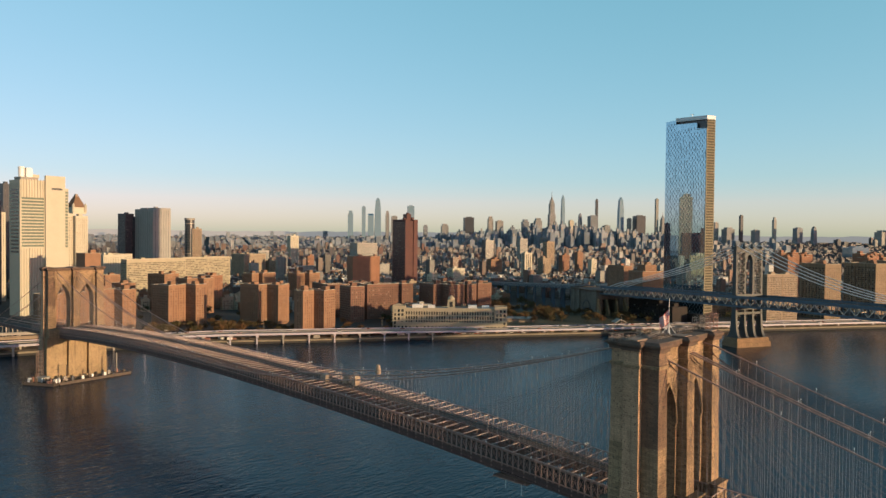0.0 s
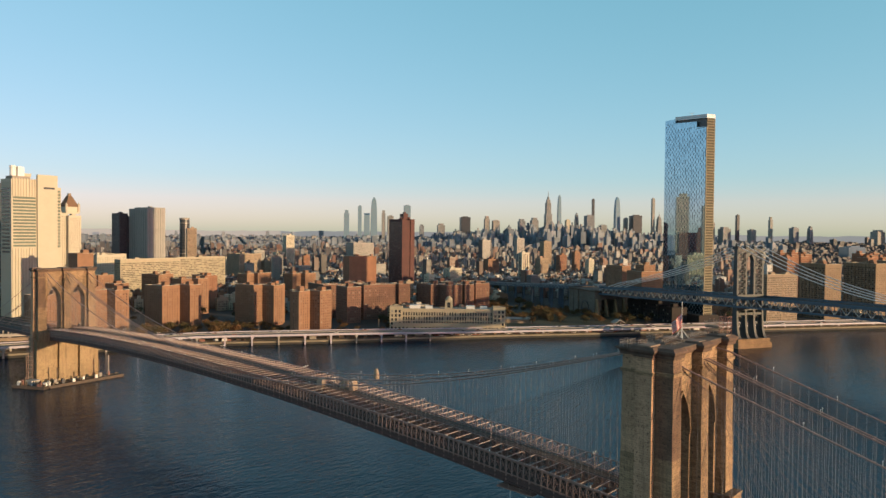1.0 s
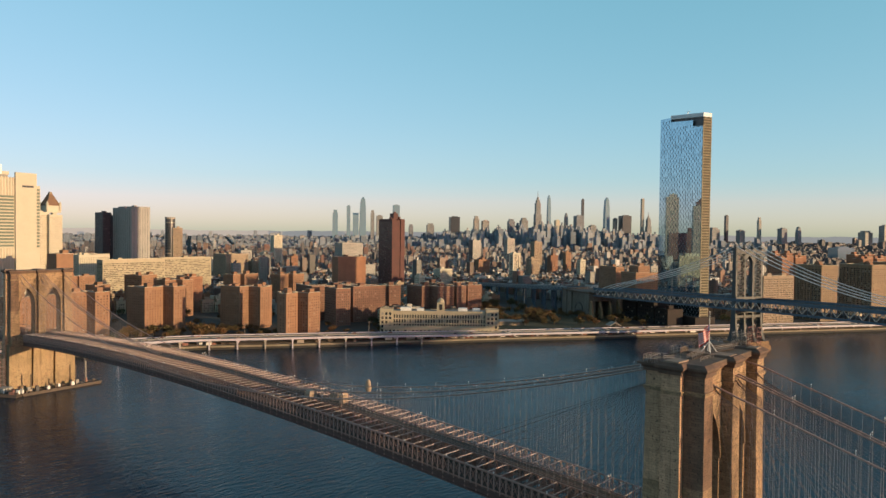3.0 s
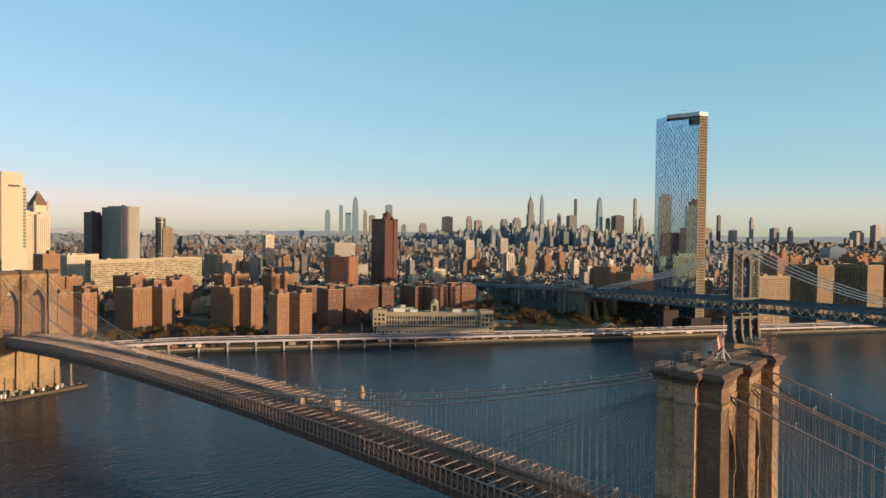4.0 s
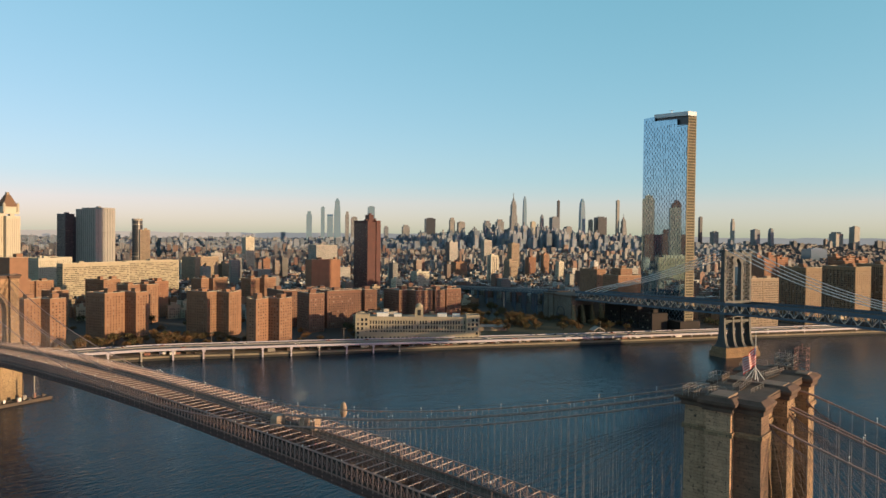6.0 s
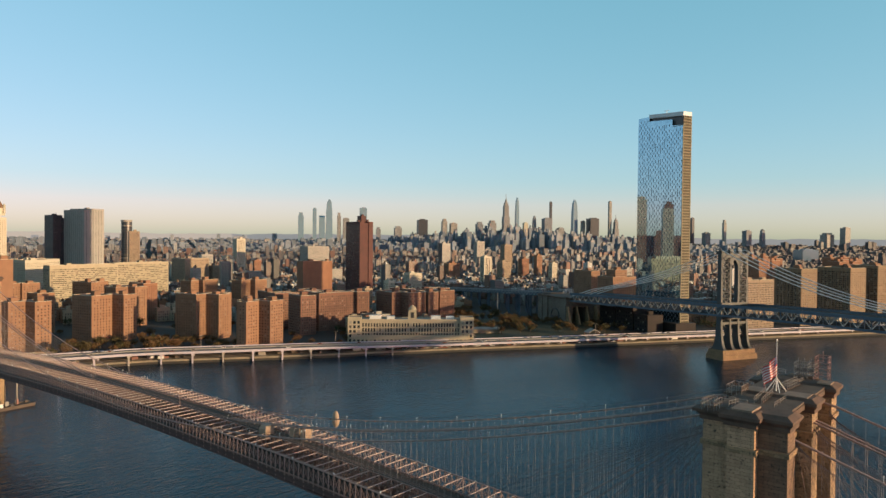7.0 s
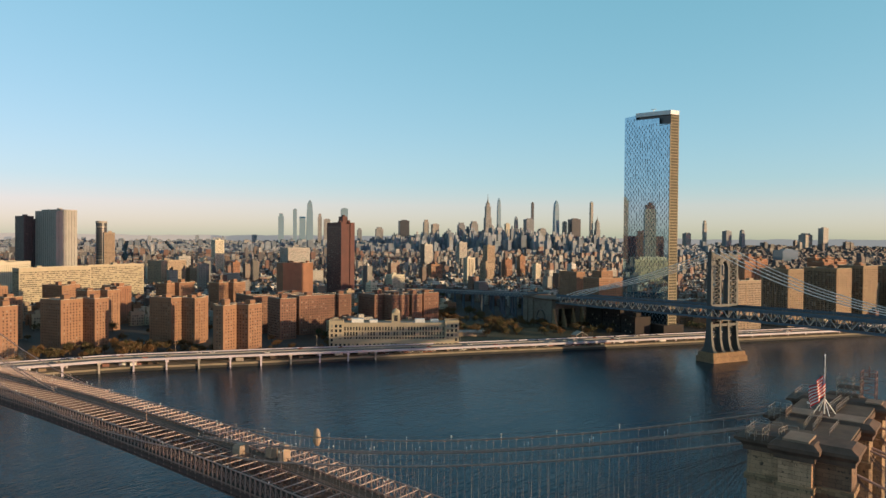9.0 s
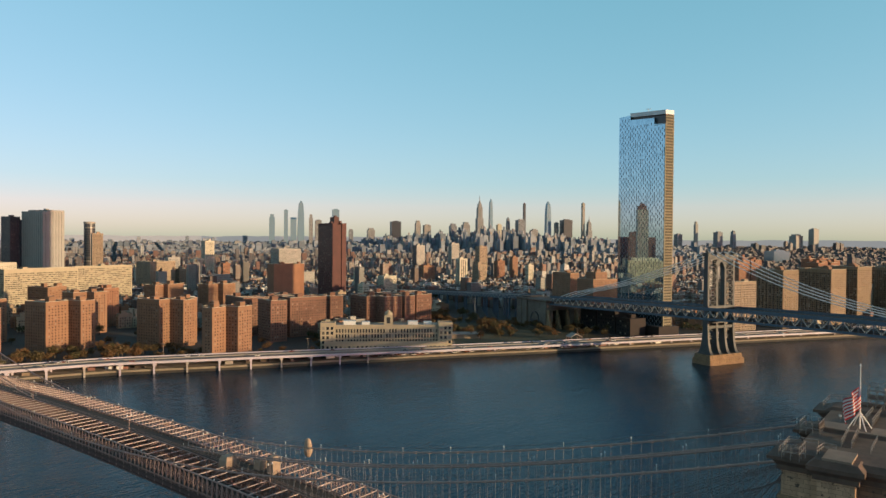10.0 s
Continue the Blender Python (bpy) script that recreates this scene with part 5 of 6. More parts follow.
# barges at the far tower
def barge(x, y, rz, ln, w, label, gear):
    b = thing("barge", label, "barge", pose(x, y, 0, 0, 0, rz), "work barges")
    s = Shape()
    s.prism([(-ln / 2 + 1.5, -w / 2, -1), (ln / 2 - 1.5, -w / 2, -1), (ln / 2 - 1.5, w / 2, -1), (-ln / 2 + 1.5, w / 2, -1)], [(-ln / 2, -w / 2, 1.6), (ln / 2, -w / 2, 1.6), (ln / 2, w / 2, 1.6), (-ln / 2, w / 2, 1.6)])
    s.box(-ln / 2, -w / 2, 1.6, ln / 2, -w / 2 + 0.25, 2.0)
    s.box(-ln / 2, w / 2 - 0.25, 1.6, ln / 2, w / 2, 2.0)
    part("hull", s.mesh("hull", M_BARGE), b)
    rb = random.Random(int(ln * 10))
    for k in range(gear):
        s = Shape()
        gx, gy, gw, gh = rb.uniform(-ln / 2 + 2, ln / 2 - 3), rb.uniform(-w / 2 + 1.2, w / 2 - 1.8), rb.uniform(0.8, 2.6), rb.uniform(0.9, 3.4)
        s.box(gx, gy, 1.6, gx + gw, gy + gw * 0.7, 1.6 + gh, 0, True, 0.08)
        part("deck_gear", s.mesh("deck_gear", rb.choice([M_RUST, M_CONC, M_WHITE, M_BARGE, M_DARKB])), b)
    return b


b1 = barge(-25.0, 470.5, -60, 28, 12, "rusty deck barge loaded with site gear by the bridge tower", 58)
b2 = barge(8.0, 465.8, 8, 56, 8.5, "long low work barge moored along the tower's foot", 16)
for b, spots in ((b1, [(-11, 4, 22), (-4, -4, 8)]), (b2, [(-19, 3, 13), (12, 3, 15), (19, 2, 17), (-2, 4, 7)])):
    for x, y, h in spots:
        s = Shape()
        s.cyl(x, y, -1, h, 0.42, 0.42, 8)
        part("spud_pile", s.mesh("spud_pile", M_CONC if h == 17 else M_BARGE), b)
s = Shape()
s.box(-6.5, -1, 1.6, 0.5, 4.5, 4.6)
s.box(-6.9, -1.4, 4.6, 0.9, 4.9, 4.9)
part("deck_house", s.mesh("deck_house", M_GREYC), b1)

# access scaffold against the far tower
acc = thing("access_scaffold", "pale scaffold stair against the bridge tower's side", "scaffold", pose(-25.2, 480, 0))
for x, y in ((-1.4, -2.0), (1.4, -2.0), (-1.4, 2.0), (1.4, 2.0)):
    s = Shape()
    s.beam((x, y, 1.0), (x, y, 37), 0.2)
    part("post", s.mesh("post", M_STEEL), acc)
for k in range(12):
    s = Shape()
    s.box(-1.4, -2.0, 3 + 3 * k, 1.4, 2.0, 3.1 + 3 * k)
    s.beam((-1.4, -2.0, 0.4 + 3 * k), (-1.4, 2.0, 3 + 3 * k), 0.15)
    part("flight", s.mesh("flight", M_TAN), acc)

# overhead sign and light poles on the drive
for a in (-215, 60, 185, 330, 470):
    p = shore_point(a, 27.5)
    sg = thing("light_pole", "tall grey street light pole beside the drive", "light pole", pose(p.x, p.y, 3.6, 0, 0, ALONG), "drive light poles")
    s = Shape()
    s.cyl(0, 0, 0, 17, 0.22, 0.12, 7)
    mast = part("pole", s.mesh("pole", M_RAIL), sg)
    s = Shape()
    s.beam((-2.2, 0, 16.7), (2.2, 0, 16.7), 0.14)
    part("arm", s.mesh("arm", M_RAIL), mast)

# open gabled shed by the anchorage
p = shore_point(478, 44)
gs = thing("shed", "open gabled boat shed with a pale curved roof edge", "shed", pose(p.x, p.y, 3.6, 0, 0, ALONG))
s = Shape()
s.prism([(-7, 0, 4.6), (0, 0, 8.4), (0, 0, 7.6), (-7, 0, 3.8)], [(-7, 12, 4.6), (0, 12, 8.4), (0, 12, 7.6), (-7, 12, 3.8)])
s.prism([(7, 0, 4.6), (0, 0, 8.4), (0, 0, 7.6), (7, 0, 3.8)], [(7, 12, 4.6), (0, 12, 8.4), (0, 12, 7.6), (7, 12, 3.8)])
part("roof", s.mesh("roof", M_CONC), gs)
for x in (-6.5, 6.5):
    for y in (0.4, 6.0, 11.5):
        part("post", Shape().box(x - 0.25, y - 0.25, 0, x + 0.25, y + 0.25, 4.4).mesh("post", M_RUST), gs)

# ---- city buildings ----
TAKEN = []          # plan circles that later blocks keep clear of


def window_grid(s, b, a, h, bay, storey, ww, wh, z0=1.0, z1=None, faces="flrb", x0=0.0, y0=0.0, depth=0.06):
    """Thin window panes on the four sides of a block b wide and a deep."""
    z1 = h - 1.2 if z1 is None else z1
    nz = int((z1 - z0) / storey)
    for side in faces:
        run = b if side in "fb" else a
        nx = max(1, int((run - 1.2) / bay))
        off = (run - nx * bay) / 2
        for i in range(nx):
            c = off + (i + 0.5) * bay
            for k in range(nz):
                z = z0 + (k + 0.5) * storey
                lo, hi, za, zb = c - ww / 2, c + ww / 2, z - wh / 2, z + wh / 2
                if side == "f":
                    v = [(x0 + lo, y0 - depth, za), (x0 + hi, y0 - depth, za), (x0 + hi, y0 - depth, zb), (x0 + lo, y0 - depth, zb)]
                elif side == "b":
                    v = [(x0 + hi, y0 + a + depth, za), (x0 + lo, y0 + a + depth, za), (x0 + lo, y0 + a + depth, zb), (x0 + hi, y0 + a + depth, zb)]
                elif side == "l":
                    v = [(x0 - depth, y0 + hi, za), (x0 - depth, y0 + lo, za), (x0 - depth, y0 + lo, zb), (x0 - depth, y0 + hi, zb)]
                else:
                    v = [(x0 + b + depth, y0 + lo, za), (x0 + b + depth, y0 + hi, za), (x0 + b + depth, y0 + hi, zb), (x0 + b + depth, y0 + lo, zb)]
                s.add(v, [(0, 1, 2, 3)])
    return s


def take(x, y, a, b, ang, pad=6.0):
    u = Vector((math.cos(radians(ang)), math.sin(radians(ang))))
    v = Vector((u.y, -u.x))
    c = Vector((x, y)) + u * a / 2 + v * b / 2
    n = max(1, int(max(a, b) / max(8.0, min(a, b))))
    d = (u * a if a > b else v * b) / n
    for k in range(n):
        q = c + d * (k + 0.5 - n / 2)
        TAKEN.append((q.x, q.y, min(a, b) / 2 + d.length / 2 + pad))


def block(parent, b, a, h, wall, x0=0.0, y0=0.0, bay=3.4, storey=2.85, ww=1.05, wh=1.25, parapet=0.9, roof=None, faces="flrb", glass=None, bulk=True, z0=0.0, coping=False):
    """One wing of a building: walls, roof, panes and a roof house."""
    s = Shape()
    s.box(x0, y0, z0, x0 + b, y0 + a, h)
    p = 0.35
    for q in ((x0, y0, x0 + b, y0 + p), (x0, y0 + a - p, x0 + b, y0 + a), (x0, y0 + p, x0 + p, y0 + a - p), (x0 + b - p, y0 + p, x0 + b, y0 + a - p)):
        s.box(q[0], q[1], h, q[2], q[3], h + parapet, 0, False)
    body = part("wall", s.mesh("wall", wall), parent)
    s = Shape()
    s.box(x0 + p, y0 + p, h + 0.02, x0 + b - p, y0 + a - p, h + 0.18)
    top = part("roof", s.mesh("roof", roof or M_ROOF), parent)
    if coping:
        s = Shape()
        for q in ((x0 - 0.1, y0 - 0.1, x0 + b + 0.1, y0 + 0.5), (x0 - 0.1, y0 + a - 0.5, x0 + b + 0.1, y0 + a + 0.1), (x0 - 0.1, y0 + 0.5, x0 + 0.5, y0 + a - 0.5), (x0 + b - 0.5, y0 + 0.5, x0 + b + 0.1, y0 + a - 0.5)):
            s.box(q[0], q[1], h + parapet, q[2], q[3], h + parapet + 0.28)
        part("coping", s.mesh("coping", M_CREAM), top)
    if bay:
        s = window_grid(Shape(), b, a, h, bay, storey, ww, wh, z0 + 1.0, None, faces, x0, y0)
        if s.f:
            part("glazing", s.plain("glazing", glass or M_GLASS), body, kind="stuff")
    if bulk and b > 7 and a > 7:
        s = Shape()
        bx, by = x0 + b * rnd.uniform(0.25, 0.5), y0 + a * rnd.uniform(0.2, 0.45)
        bw, bd, bh = min(7, b * 0.4), min(6, a * 0.4), rnd.uniform(2.8, 5.0)
        s.box(bx, by, h, bx + bw, by + bd, h + bh)
        s.box(bx - 0.2, by - 0.2, h + bh, bx + bw + 0.2, by + bd + 0.2, h + bh + 0.3)
        part("roof_house", s.mesh("roof_house", wall), top)


def place(x, y, ang, z=GROUND):
    """Local +X runs along the sunlit front, local +Y away from it; the corner is at the origin."""
    return pose(x, y, z, 0, 0, ang - 90)


def tower_house(x, y, ang, wings, h, wall, label, name="apartment_tower", roof=None, group="brick housing towers", **k):
    t = thing(name, label, "apartment building", place(x, y, ang), group)
    for x0, y0, b, a, dh in wings:
        block(t, b, a, h + dh, wall, x0, y0, roof=roof, coping=h < 100, **k)
    for x0, y0, b, a, dh in wings:
        r = radians(ang - 90)
        take(x + x0 * math.cos(r) - y0 * math.sin(r), y + x0 * math.sin(r) + y0 * math.cos(r), a, b, ang)
    return t


SMITH = "red-brown brick apartment tower with rows of small windows"
tower_house(170, 688, 103, [(0, 0, 24, 30, 0), (24.2, -17, 16, 26, 0.3)], 46, M_BRICK, SMITH)
tower_house(107, 660, 103, [(0, 0, 16, 26, 0), (-16, 14, 17, 18, 0.2)], 46, M_BRICK, SMITH)
tower_house(270, 617, 103, [(0, 0, 16, 26, 0), (-14, 18, 20, 30, 0.4), (16.2, 10, 13, 18, 0)], 46, M_BRICK, SMITH, roof=M_REDROOF)
tower_house(250, 530, 103, [(-7.5, 0, 17.5, 11, 0), (10, -14, 19, 22, 0.3), (4, 11, 18, 12, 0)], 46, M_BRICK, SMITH, roof=M_REDROOF)
tower_house(386, 837, 103, [(0, 0, 28, 22, 0), (-14, 8, 15, 20, -0.5)], 46, M_BRICK, SMITH)
tower_house(441, 794, 103, [(0, 0, 24, 24, 0), (-18, 9, 19, 18, 0)], 46, M_BRICK, SMITH)
tower_house(256, 885, 103, [(0, 0, 11, 37, 0), (10, 6, 20, 15, 0.4)], 46, M_BRICK, SMITH)
tower_house(259, 776, 103, [(0, 0, 17, 35, 0), (-17, 12, 18, 18, 0)], 46, M_BRICK, SMITH)
tower_house(294, 824, 103, [(0, 0, 22, 15, 0), (8, 12, 16, 24, 0)], 46, M_BRICK_RED, "red brick apartment tower with a red-coated roof", roof=M_REDROOF)
tower_house(188, 921, 103, [(0, 0, 23, 12, 0), (-15, 4, 17, 16, 0)], 46, M_BRICK, SMITH)
tower_house(35, 676, 103, [(0, 0, 46, 16, 0), (-2, -10, 16, 14, 0.2)], 44, M_BRICK, SMITH)
tower_house(153, 779, 103, [(0, 0, 20, 18, 0)], 44, M_BRICK, SMITH)
KNICK = "brown brick courtyard apartment block with roof houses"
for x, y, b, a in ((327, 551, 19, 30), (364, 564, 51, 20), (410, 549, 17, 26), (435, 516, 23, 34), (444, 497, 25, 26), (469, 488, 15, 26), (495, 492, 23, 34)):
    kx, ky = x + 18, y + 24
    tower_house(kx, ky, 78, [(0, 0, b, a, 0)], 43, M_BRICK_BROWN, KNICK, group="courtyard blocks", bay=2.8)
tower_house(353, 632, 78, [(0, 0, 70, 18, 0), (0, 18, 16, 30, 0), (54, 18, 16, 30, 0)], 42, M_BRICK_BROWN, KNICK, group="courtyard blocks", bay=2.8)
tower_house(507, 562, 78, [(0, 0, 66, 18, 0), (0, 18, 16, 26, 0)], 42, M_BRICK_BROWN, KNICK, group="courtyard blocks", bay=2.8)
# tall plain ones
tower_house(265, 1038, 99, [(0, 0, 108, 16, 0), (106, 4, 98, 16, 0.5)], 62, M_YELLOW, "long pale yellow apartment slab with balcony rows", "apartment_slab", bay=3.4, ww=3.2, wh=1.7, glass=M_SHUTTER, group="")
tower_house(458, 1378, 103, [(0, 0, 12, 60, 0), (11, 3, 36, 54, 3)], 154, M_GREYC, "tall grey concrete court tower, windowless on one side", "office_tower", bay=6.0, ww=0.7, wh=2.4, group="")
tower_house(442, 1438, 103, [(0, 0, 9, 29, 0), (-18, 2, 20, 26, 6)], 138, M_DARKB, "dark glass office tower with a mast", "office_tower", bay=3.0, group="")
tower_house(236, 1176, 103, [(0, 0, 22, 24, 0), (-16, 8, 20, 20, 4)], 132, M_CREAM, "tan stone civic tower with stepped top", "office_tower", group="")
tower_house(22, 1053, 103, [(0, 0, 80, 60, 0)], 150, M_DARKB, "dark office slab behind the white telephone building", "office_tower", group="")
tower_house(13, 1001, 103, [(0, 0, 46, 30, 0)], 125, M_TAN, "pale stone office tower block", "office_tower", group="")
tower_house(113, 783, 103, [(0, 0, 20, 18, 0)], 81, M_BRICK, "plain brown brick school block", "school", bay=0, group="")
tower_house(102, 1119, 103, [(0, 0, 17, 16, 0)], 134, M_CREAM, "pale yellow stone office tower with a peaked roof", "office_tower", group="")
pk = thing("peaked_roof", "dark slate pyramid roof on the pale tower", "roof", place(102, 1119, 103, GROUND + 135))
part("roof", Shape().prism([(0, 0, 0), (17, 0, 0), (17, 16, 0), (0, 16, 0)], [(8, 7.5, 19), (9, 7.5, 19), (9, 8.5, 19), (8, 8.5, 19)]).mesh("roof", M_DARKB), pk)
tower_house(176, 1360, 103, [(0, 0, 14, 14, 0)], 191, M_DARKB, "narrow dark office tower behind the telephone building", "office_tower", group="")
tower_house(981, 1642, 93, [(0, 0, 29, 17, 0), (-30, 4, 30, 20, -48)], 97, M_CREAM, "white apartment tower with balconies", "apartment_tower", bay=4.0, ww=2.6, wh=1.2, group="")
tower_house(663, 817, 75, [(0, 0, 8, 50, 0), (7.5, 1.5, 10, 44, -2), (17, 0, 8, 50, 0), (9, 12, 9, 14, 10)], 133, M_BRICK_DARK, "tall dark maroon brick apartment tower with ribbed sides", bay=3.4, ww=1.5, wh=1.6, faces="lb", group="")
tower_house(566, 844, 75, [(0, 0, 44, 24, 0), (44, 4, 9, 24, 0)], 68, M_BRICK_RED, "plain orange-red brick school block", "school", bay=0, group="")
RIGHT = "tall brick housing slab, dark shaded side and golden sunlit end"
for x, y, b, a, h in ((840, 184, 29, 41, 73), (925, 143, 31, 50, 73), (753, 229, 26, 13, 60), (777.5, 218, 26, 13, 60), (1000, 122, 32, 48, 75), (1083, 86, 33, 46, 73)):
    tall = h > 60
    t = tower_house(x, y, 65, [(0, 0, b, a, 0)], h, M_SLAB if tall else M_TAN, RIGHT if tall else "pale tan brick housing slab in sunlight", group="riverside housing slabs", bay=2.7, ww=1.9 if tall else 1.4, wh=1.9 if tall else 1.5, faces="lrb" if tall else "flrb")
    if tall:
        s = window_grid(Shape(), b, a, h, 4.2, 2.85, 1.5, 0.8, 1.0, None, "f")
        part("glazing", s.plain("glazing", M_GLASS), t, kind="stuff")
        for k in range(int(a / 5.4) + 1):
            part("pilaster", Shape().box(-0.9, 0.2 + 5.4 * k, 0, 0.02, 1.2 + 5.4 * k, h).mesh("pilaster", M_SLAB), t)
        for k in range(3):
            bx = 3 + k * (b - 10) / 2
            part("roof_house", Shape().box(bx, 6 + 9 * k, h, bx + 6, 12 + 9 * k, h + 4 + 1.5 * (k % 2)).mesh("roof_house", M_BRICK), t)
BEHIND = "red-brown brick housing tower with stepped roof blocks"
for x, y in ((955, 268), (1000, 262), (1040, 178), (1085, 168)):
    tower_house(x, y, 65, [(0, 0, 16, 20, 0), (15, 5, 14, 18, 3), (5, 18, 14, 14, 6)], 78, M_BRICK_RED, BEHIND, group="riverside housing slabs", bay=2.8)
tower_house(1075, 123, 65, [(0, 0, 119, 22, 0)], 47.5, M_CREAM, "pale concrete housing slab with strong window grid", group="", bay=3.4, ww=1.6, wh=1.7)
tower_house(813, 469, 65, [(0, 0, 16, 44, 0)], 60, M_BRICK, "brown brick housing slab behind the steel bridge", group="")
tower_house(733, 394, 65, [(0, 0, 43, 34, 0), (12, 10, 20, 20, 9)], 57, M_BRICK, "brown brick housing block behind the steel bridge", group="", bay=3.6)
tower_house(318, 1293, 103, [(0, 0, 70, 40, 0)], 62, M_CREAM, "pale stone civic building block", "office_block", group="")
tower_house(598, 1250, 99, [(0, 0, 60, 40, 0), (70, 0, 40, 30, -16)], 60, M_TAN, "tan stone office block", "office_block", group="")
tower_house(294, 1210, 103, [(0, 0, 40, 30, 0)], 64, M_CREAM, "pale stone civic block", "office_block", group="")

# cylinder tower and pyramid roof far inland
cy = thing("office_tower", "slim round grey office tower", "office building", pose(694, 1687, GROUND))
s = Shape()
s.cyl(0, 0, 0, 138, 12.5, 12.5, 20)
part("wall", s.mesh("wall", M_DARKB), cy)
s = Shape()
for k in range(30):
    s.cyl(0, 0, 6 + 4.2 * k, 7.8 + 4.2 * k, 12.62, 12.62, 20)
part("glazing", s.mesh("glazing", M_GLASS), cy, kind="stuff")
s = Shape()
s.cyl(0, 0, 138, 143, 13.2, 13.2, 20)
part("crown", s.mesh("crown", M_CONC), cy)
pr = thing("civic_tower", "cream stone tower top with steep hipped roof and turrets", "office building", place(246, 1200, 103, 140))
s = Shape()
s.box(-7, -1, 0, 17, 21, 3.5)
s.box(-5.5, 0.5, 3.5, 15.5, 19.5, 12)
part("attic", s.mesh("attic", M_CREAM), pr)
s = Shape()
s.prism([(-6.5, -0.5, 12), (16.5, -0.5, 12), (16.5, 20.5, 12), (-6.5, 20.5, 12)], [(2, 7, 31), (8, 7, 31), (8, 13, 31), (2, 13, 31)])
part("roof", s.mesh("roof", M_REDROOF_OLD), pr)
part("lantern", Shape().box(2.5, 7.5, 31, 7.5, 12.5, 35, 0, True, 0.6).mesh("lantern", M_TAN), pr)
for tx, ty in ((-6, 0), (16, 0), (-6, 20), (16, 20)):
    part("turret", Shape().cyl(tx, ty, 3.5, 15.5, 2.2, 2.0, 8).cyl(tx, ty, 15.5, 19, 2.2, 0.2, 8).mesh("turret", M_CREAM), pr)

# white telephone building: ribbed walls, window bands, blank panel
vz = thing("telephone_building", "tall cream windowless tower with ribs and a banded glass field", "office building", place(76, 897, 103))
W, Dp, Hh = 56.4, 24.0, 172.0
part("wall", Shape().box(0, 0, 0, W, Dp, Hh - 4).mesh("wall", M_CREAM), vz)
for q in ((0, 0, W, 1.0), (0, Dp - 1, W, Dp), (0, 1, 1, Dp - 1), (W - 1, 1, W, Dp - 1)):
    part("parapet", Shape().box(q[0], q[1], Hh - 4, q[2], q[3], Hh).mesh("parapet", M_CREAM), vz)
s = Shape()
s.box(31, -2.6, 0, W + 0.6, 0.05, Hh + 7)
part("blank_panel", s.mesh("blank_panel", M_CREAM), vz)
s = Shape()
s.box(39, -2.75, Hh - 11, 53, -2.6, Hh - 8.6)
part("sign_bar", s.mesh("sign_bar", M_DARKB), vz)
for k in range(9):
    for za, zb in ((0, 86), (150, Hh + 1)):
        part("rib", Shape().box(1.2 + 3.45 * k, -1.0, za, 2.6 + 3.45 * k, 0.05, zb).mesh("rib", M_CREAM), vz)
for k in range(16):
    s = Shape()
    s.box(2.2, -0.25, 87.5 + 4.0 * k, 30.2, 0.03, 90.0 + 4.0 * k)
    part("window_band", s.mesh("window_band", M_GLASS_GREEN), vz)
for k in range(18):
    part("side_window", Shape().box(-0.12, 3, 80 + 4.6 * k, 0.02, Dp - 3, 82.2 + 4.6 * k).mesh("side_window", M_GLASS), vz)
s = Shape()
s.box(W, 4, 0, W + 9, Dp, Hh - 8)
part("wing", s.mesh("wing", M_CREAM), vz)
for k in range(18):
    part("wing_window", Shape().box(W + 1.2, 3.8, 86 + 4.2 * k, W + 8.2, 4.02, 88.8 + 4.2 * k).mesh("wing_window", M_GLASS_GREEN), vz)
s = Shape()
s.box(4, 5, Hh - 4, 26, 20, Hh + 4)
part("roof_plant", s.mesh("roof_plant", M_CONC), vz)
part("cooling_tower", Shape().cyl(8, 11, Hh + 4, Hh + 15, 3.6, 3.6, 12).cyl(8, 11, Hh + 15, Hh + 17, 4.2, 3.8, 12).mesh("cooling_tower", M_WHITE), vz)
part("tank_house", Shape().box(12, 7, Hh + 4, 20, 15, Hh + 16, 0, True, 0.3).mesh("tank_house", M_WHITE), vz)
part("roof_hut", Shape().box(20, 8, Hh + 4, 29, 16, Hh + 8).mesh("roof_hut", M_CREAM), vz)
take(78, 897, 40, 75, 103)

# yellow riverside school with a little domed tower
ys_ = thing("school_building", "long yellow brick riverside building with large windows and small tower", "school", place(346, 497, 43))
block(ys_, 126, 20, 24, M_YELLOW, 0, 0, bay=2.9, storey=5.1, ww=1.6, wh=3.6, bulk=False, roof=M_CONC)
block(ys_, 14, 14, 26.5, M_YELLOW, -2, -2, bay=4.2, storey=4.6, ww=2.4, wh=2.9, bulk=False)
block(ys_, 14, 14, 26.5, M_YELLOW, 114, -2, bay=4.2, storey=4.6, ww=2.4, wh=2.9, bulk=False)
block(ys_, 120, 5, 8, M_YELLOW, 2, -7, bay=4.2, storey=5.0, ww=2.2, wh=2.6, bulk=False)
s = Shape()
s.box(60, 2, 24, 69, 11, 34, 0, True, 0.5)
s.cyl(64.5, 6.5, 34, 36.5, 4.3, 3.6, 12)
s.cyl(64.5, 6.5, 36.5, 39, 3.6, 0.6, 12)
part("cupola", s.mesh("cupola", M_YELLOW), ys_)
s = Shape()
s.box(62.8, 1.9, 26, 66.2, 2.1, 32)
part("cupola_window", s.mesh("cupola_window", M_GLASS), ys_)
for bx, w, h in ((20, 12, 4), (38, 8, 3), (84, 10, 3.6), (100, 8, 3)):
    s = Shape()
    s.box(bx, 6, 24, bx + w, 14, 24 + h)
    part("roof_house", s.mesh("roof_house", M_WHITE), ys_)
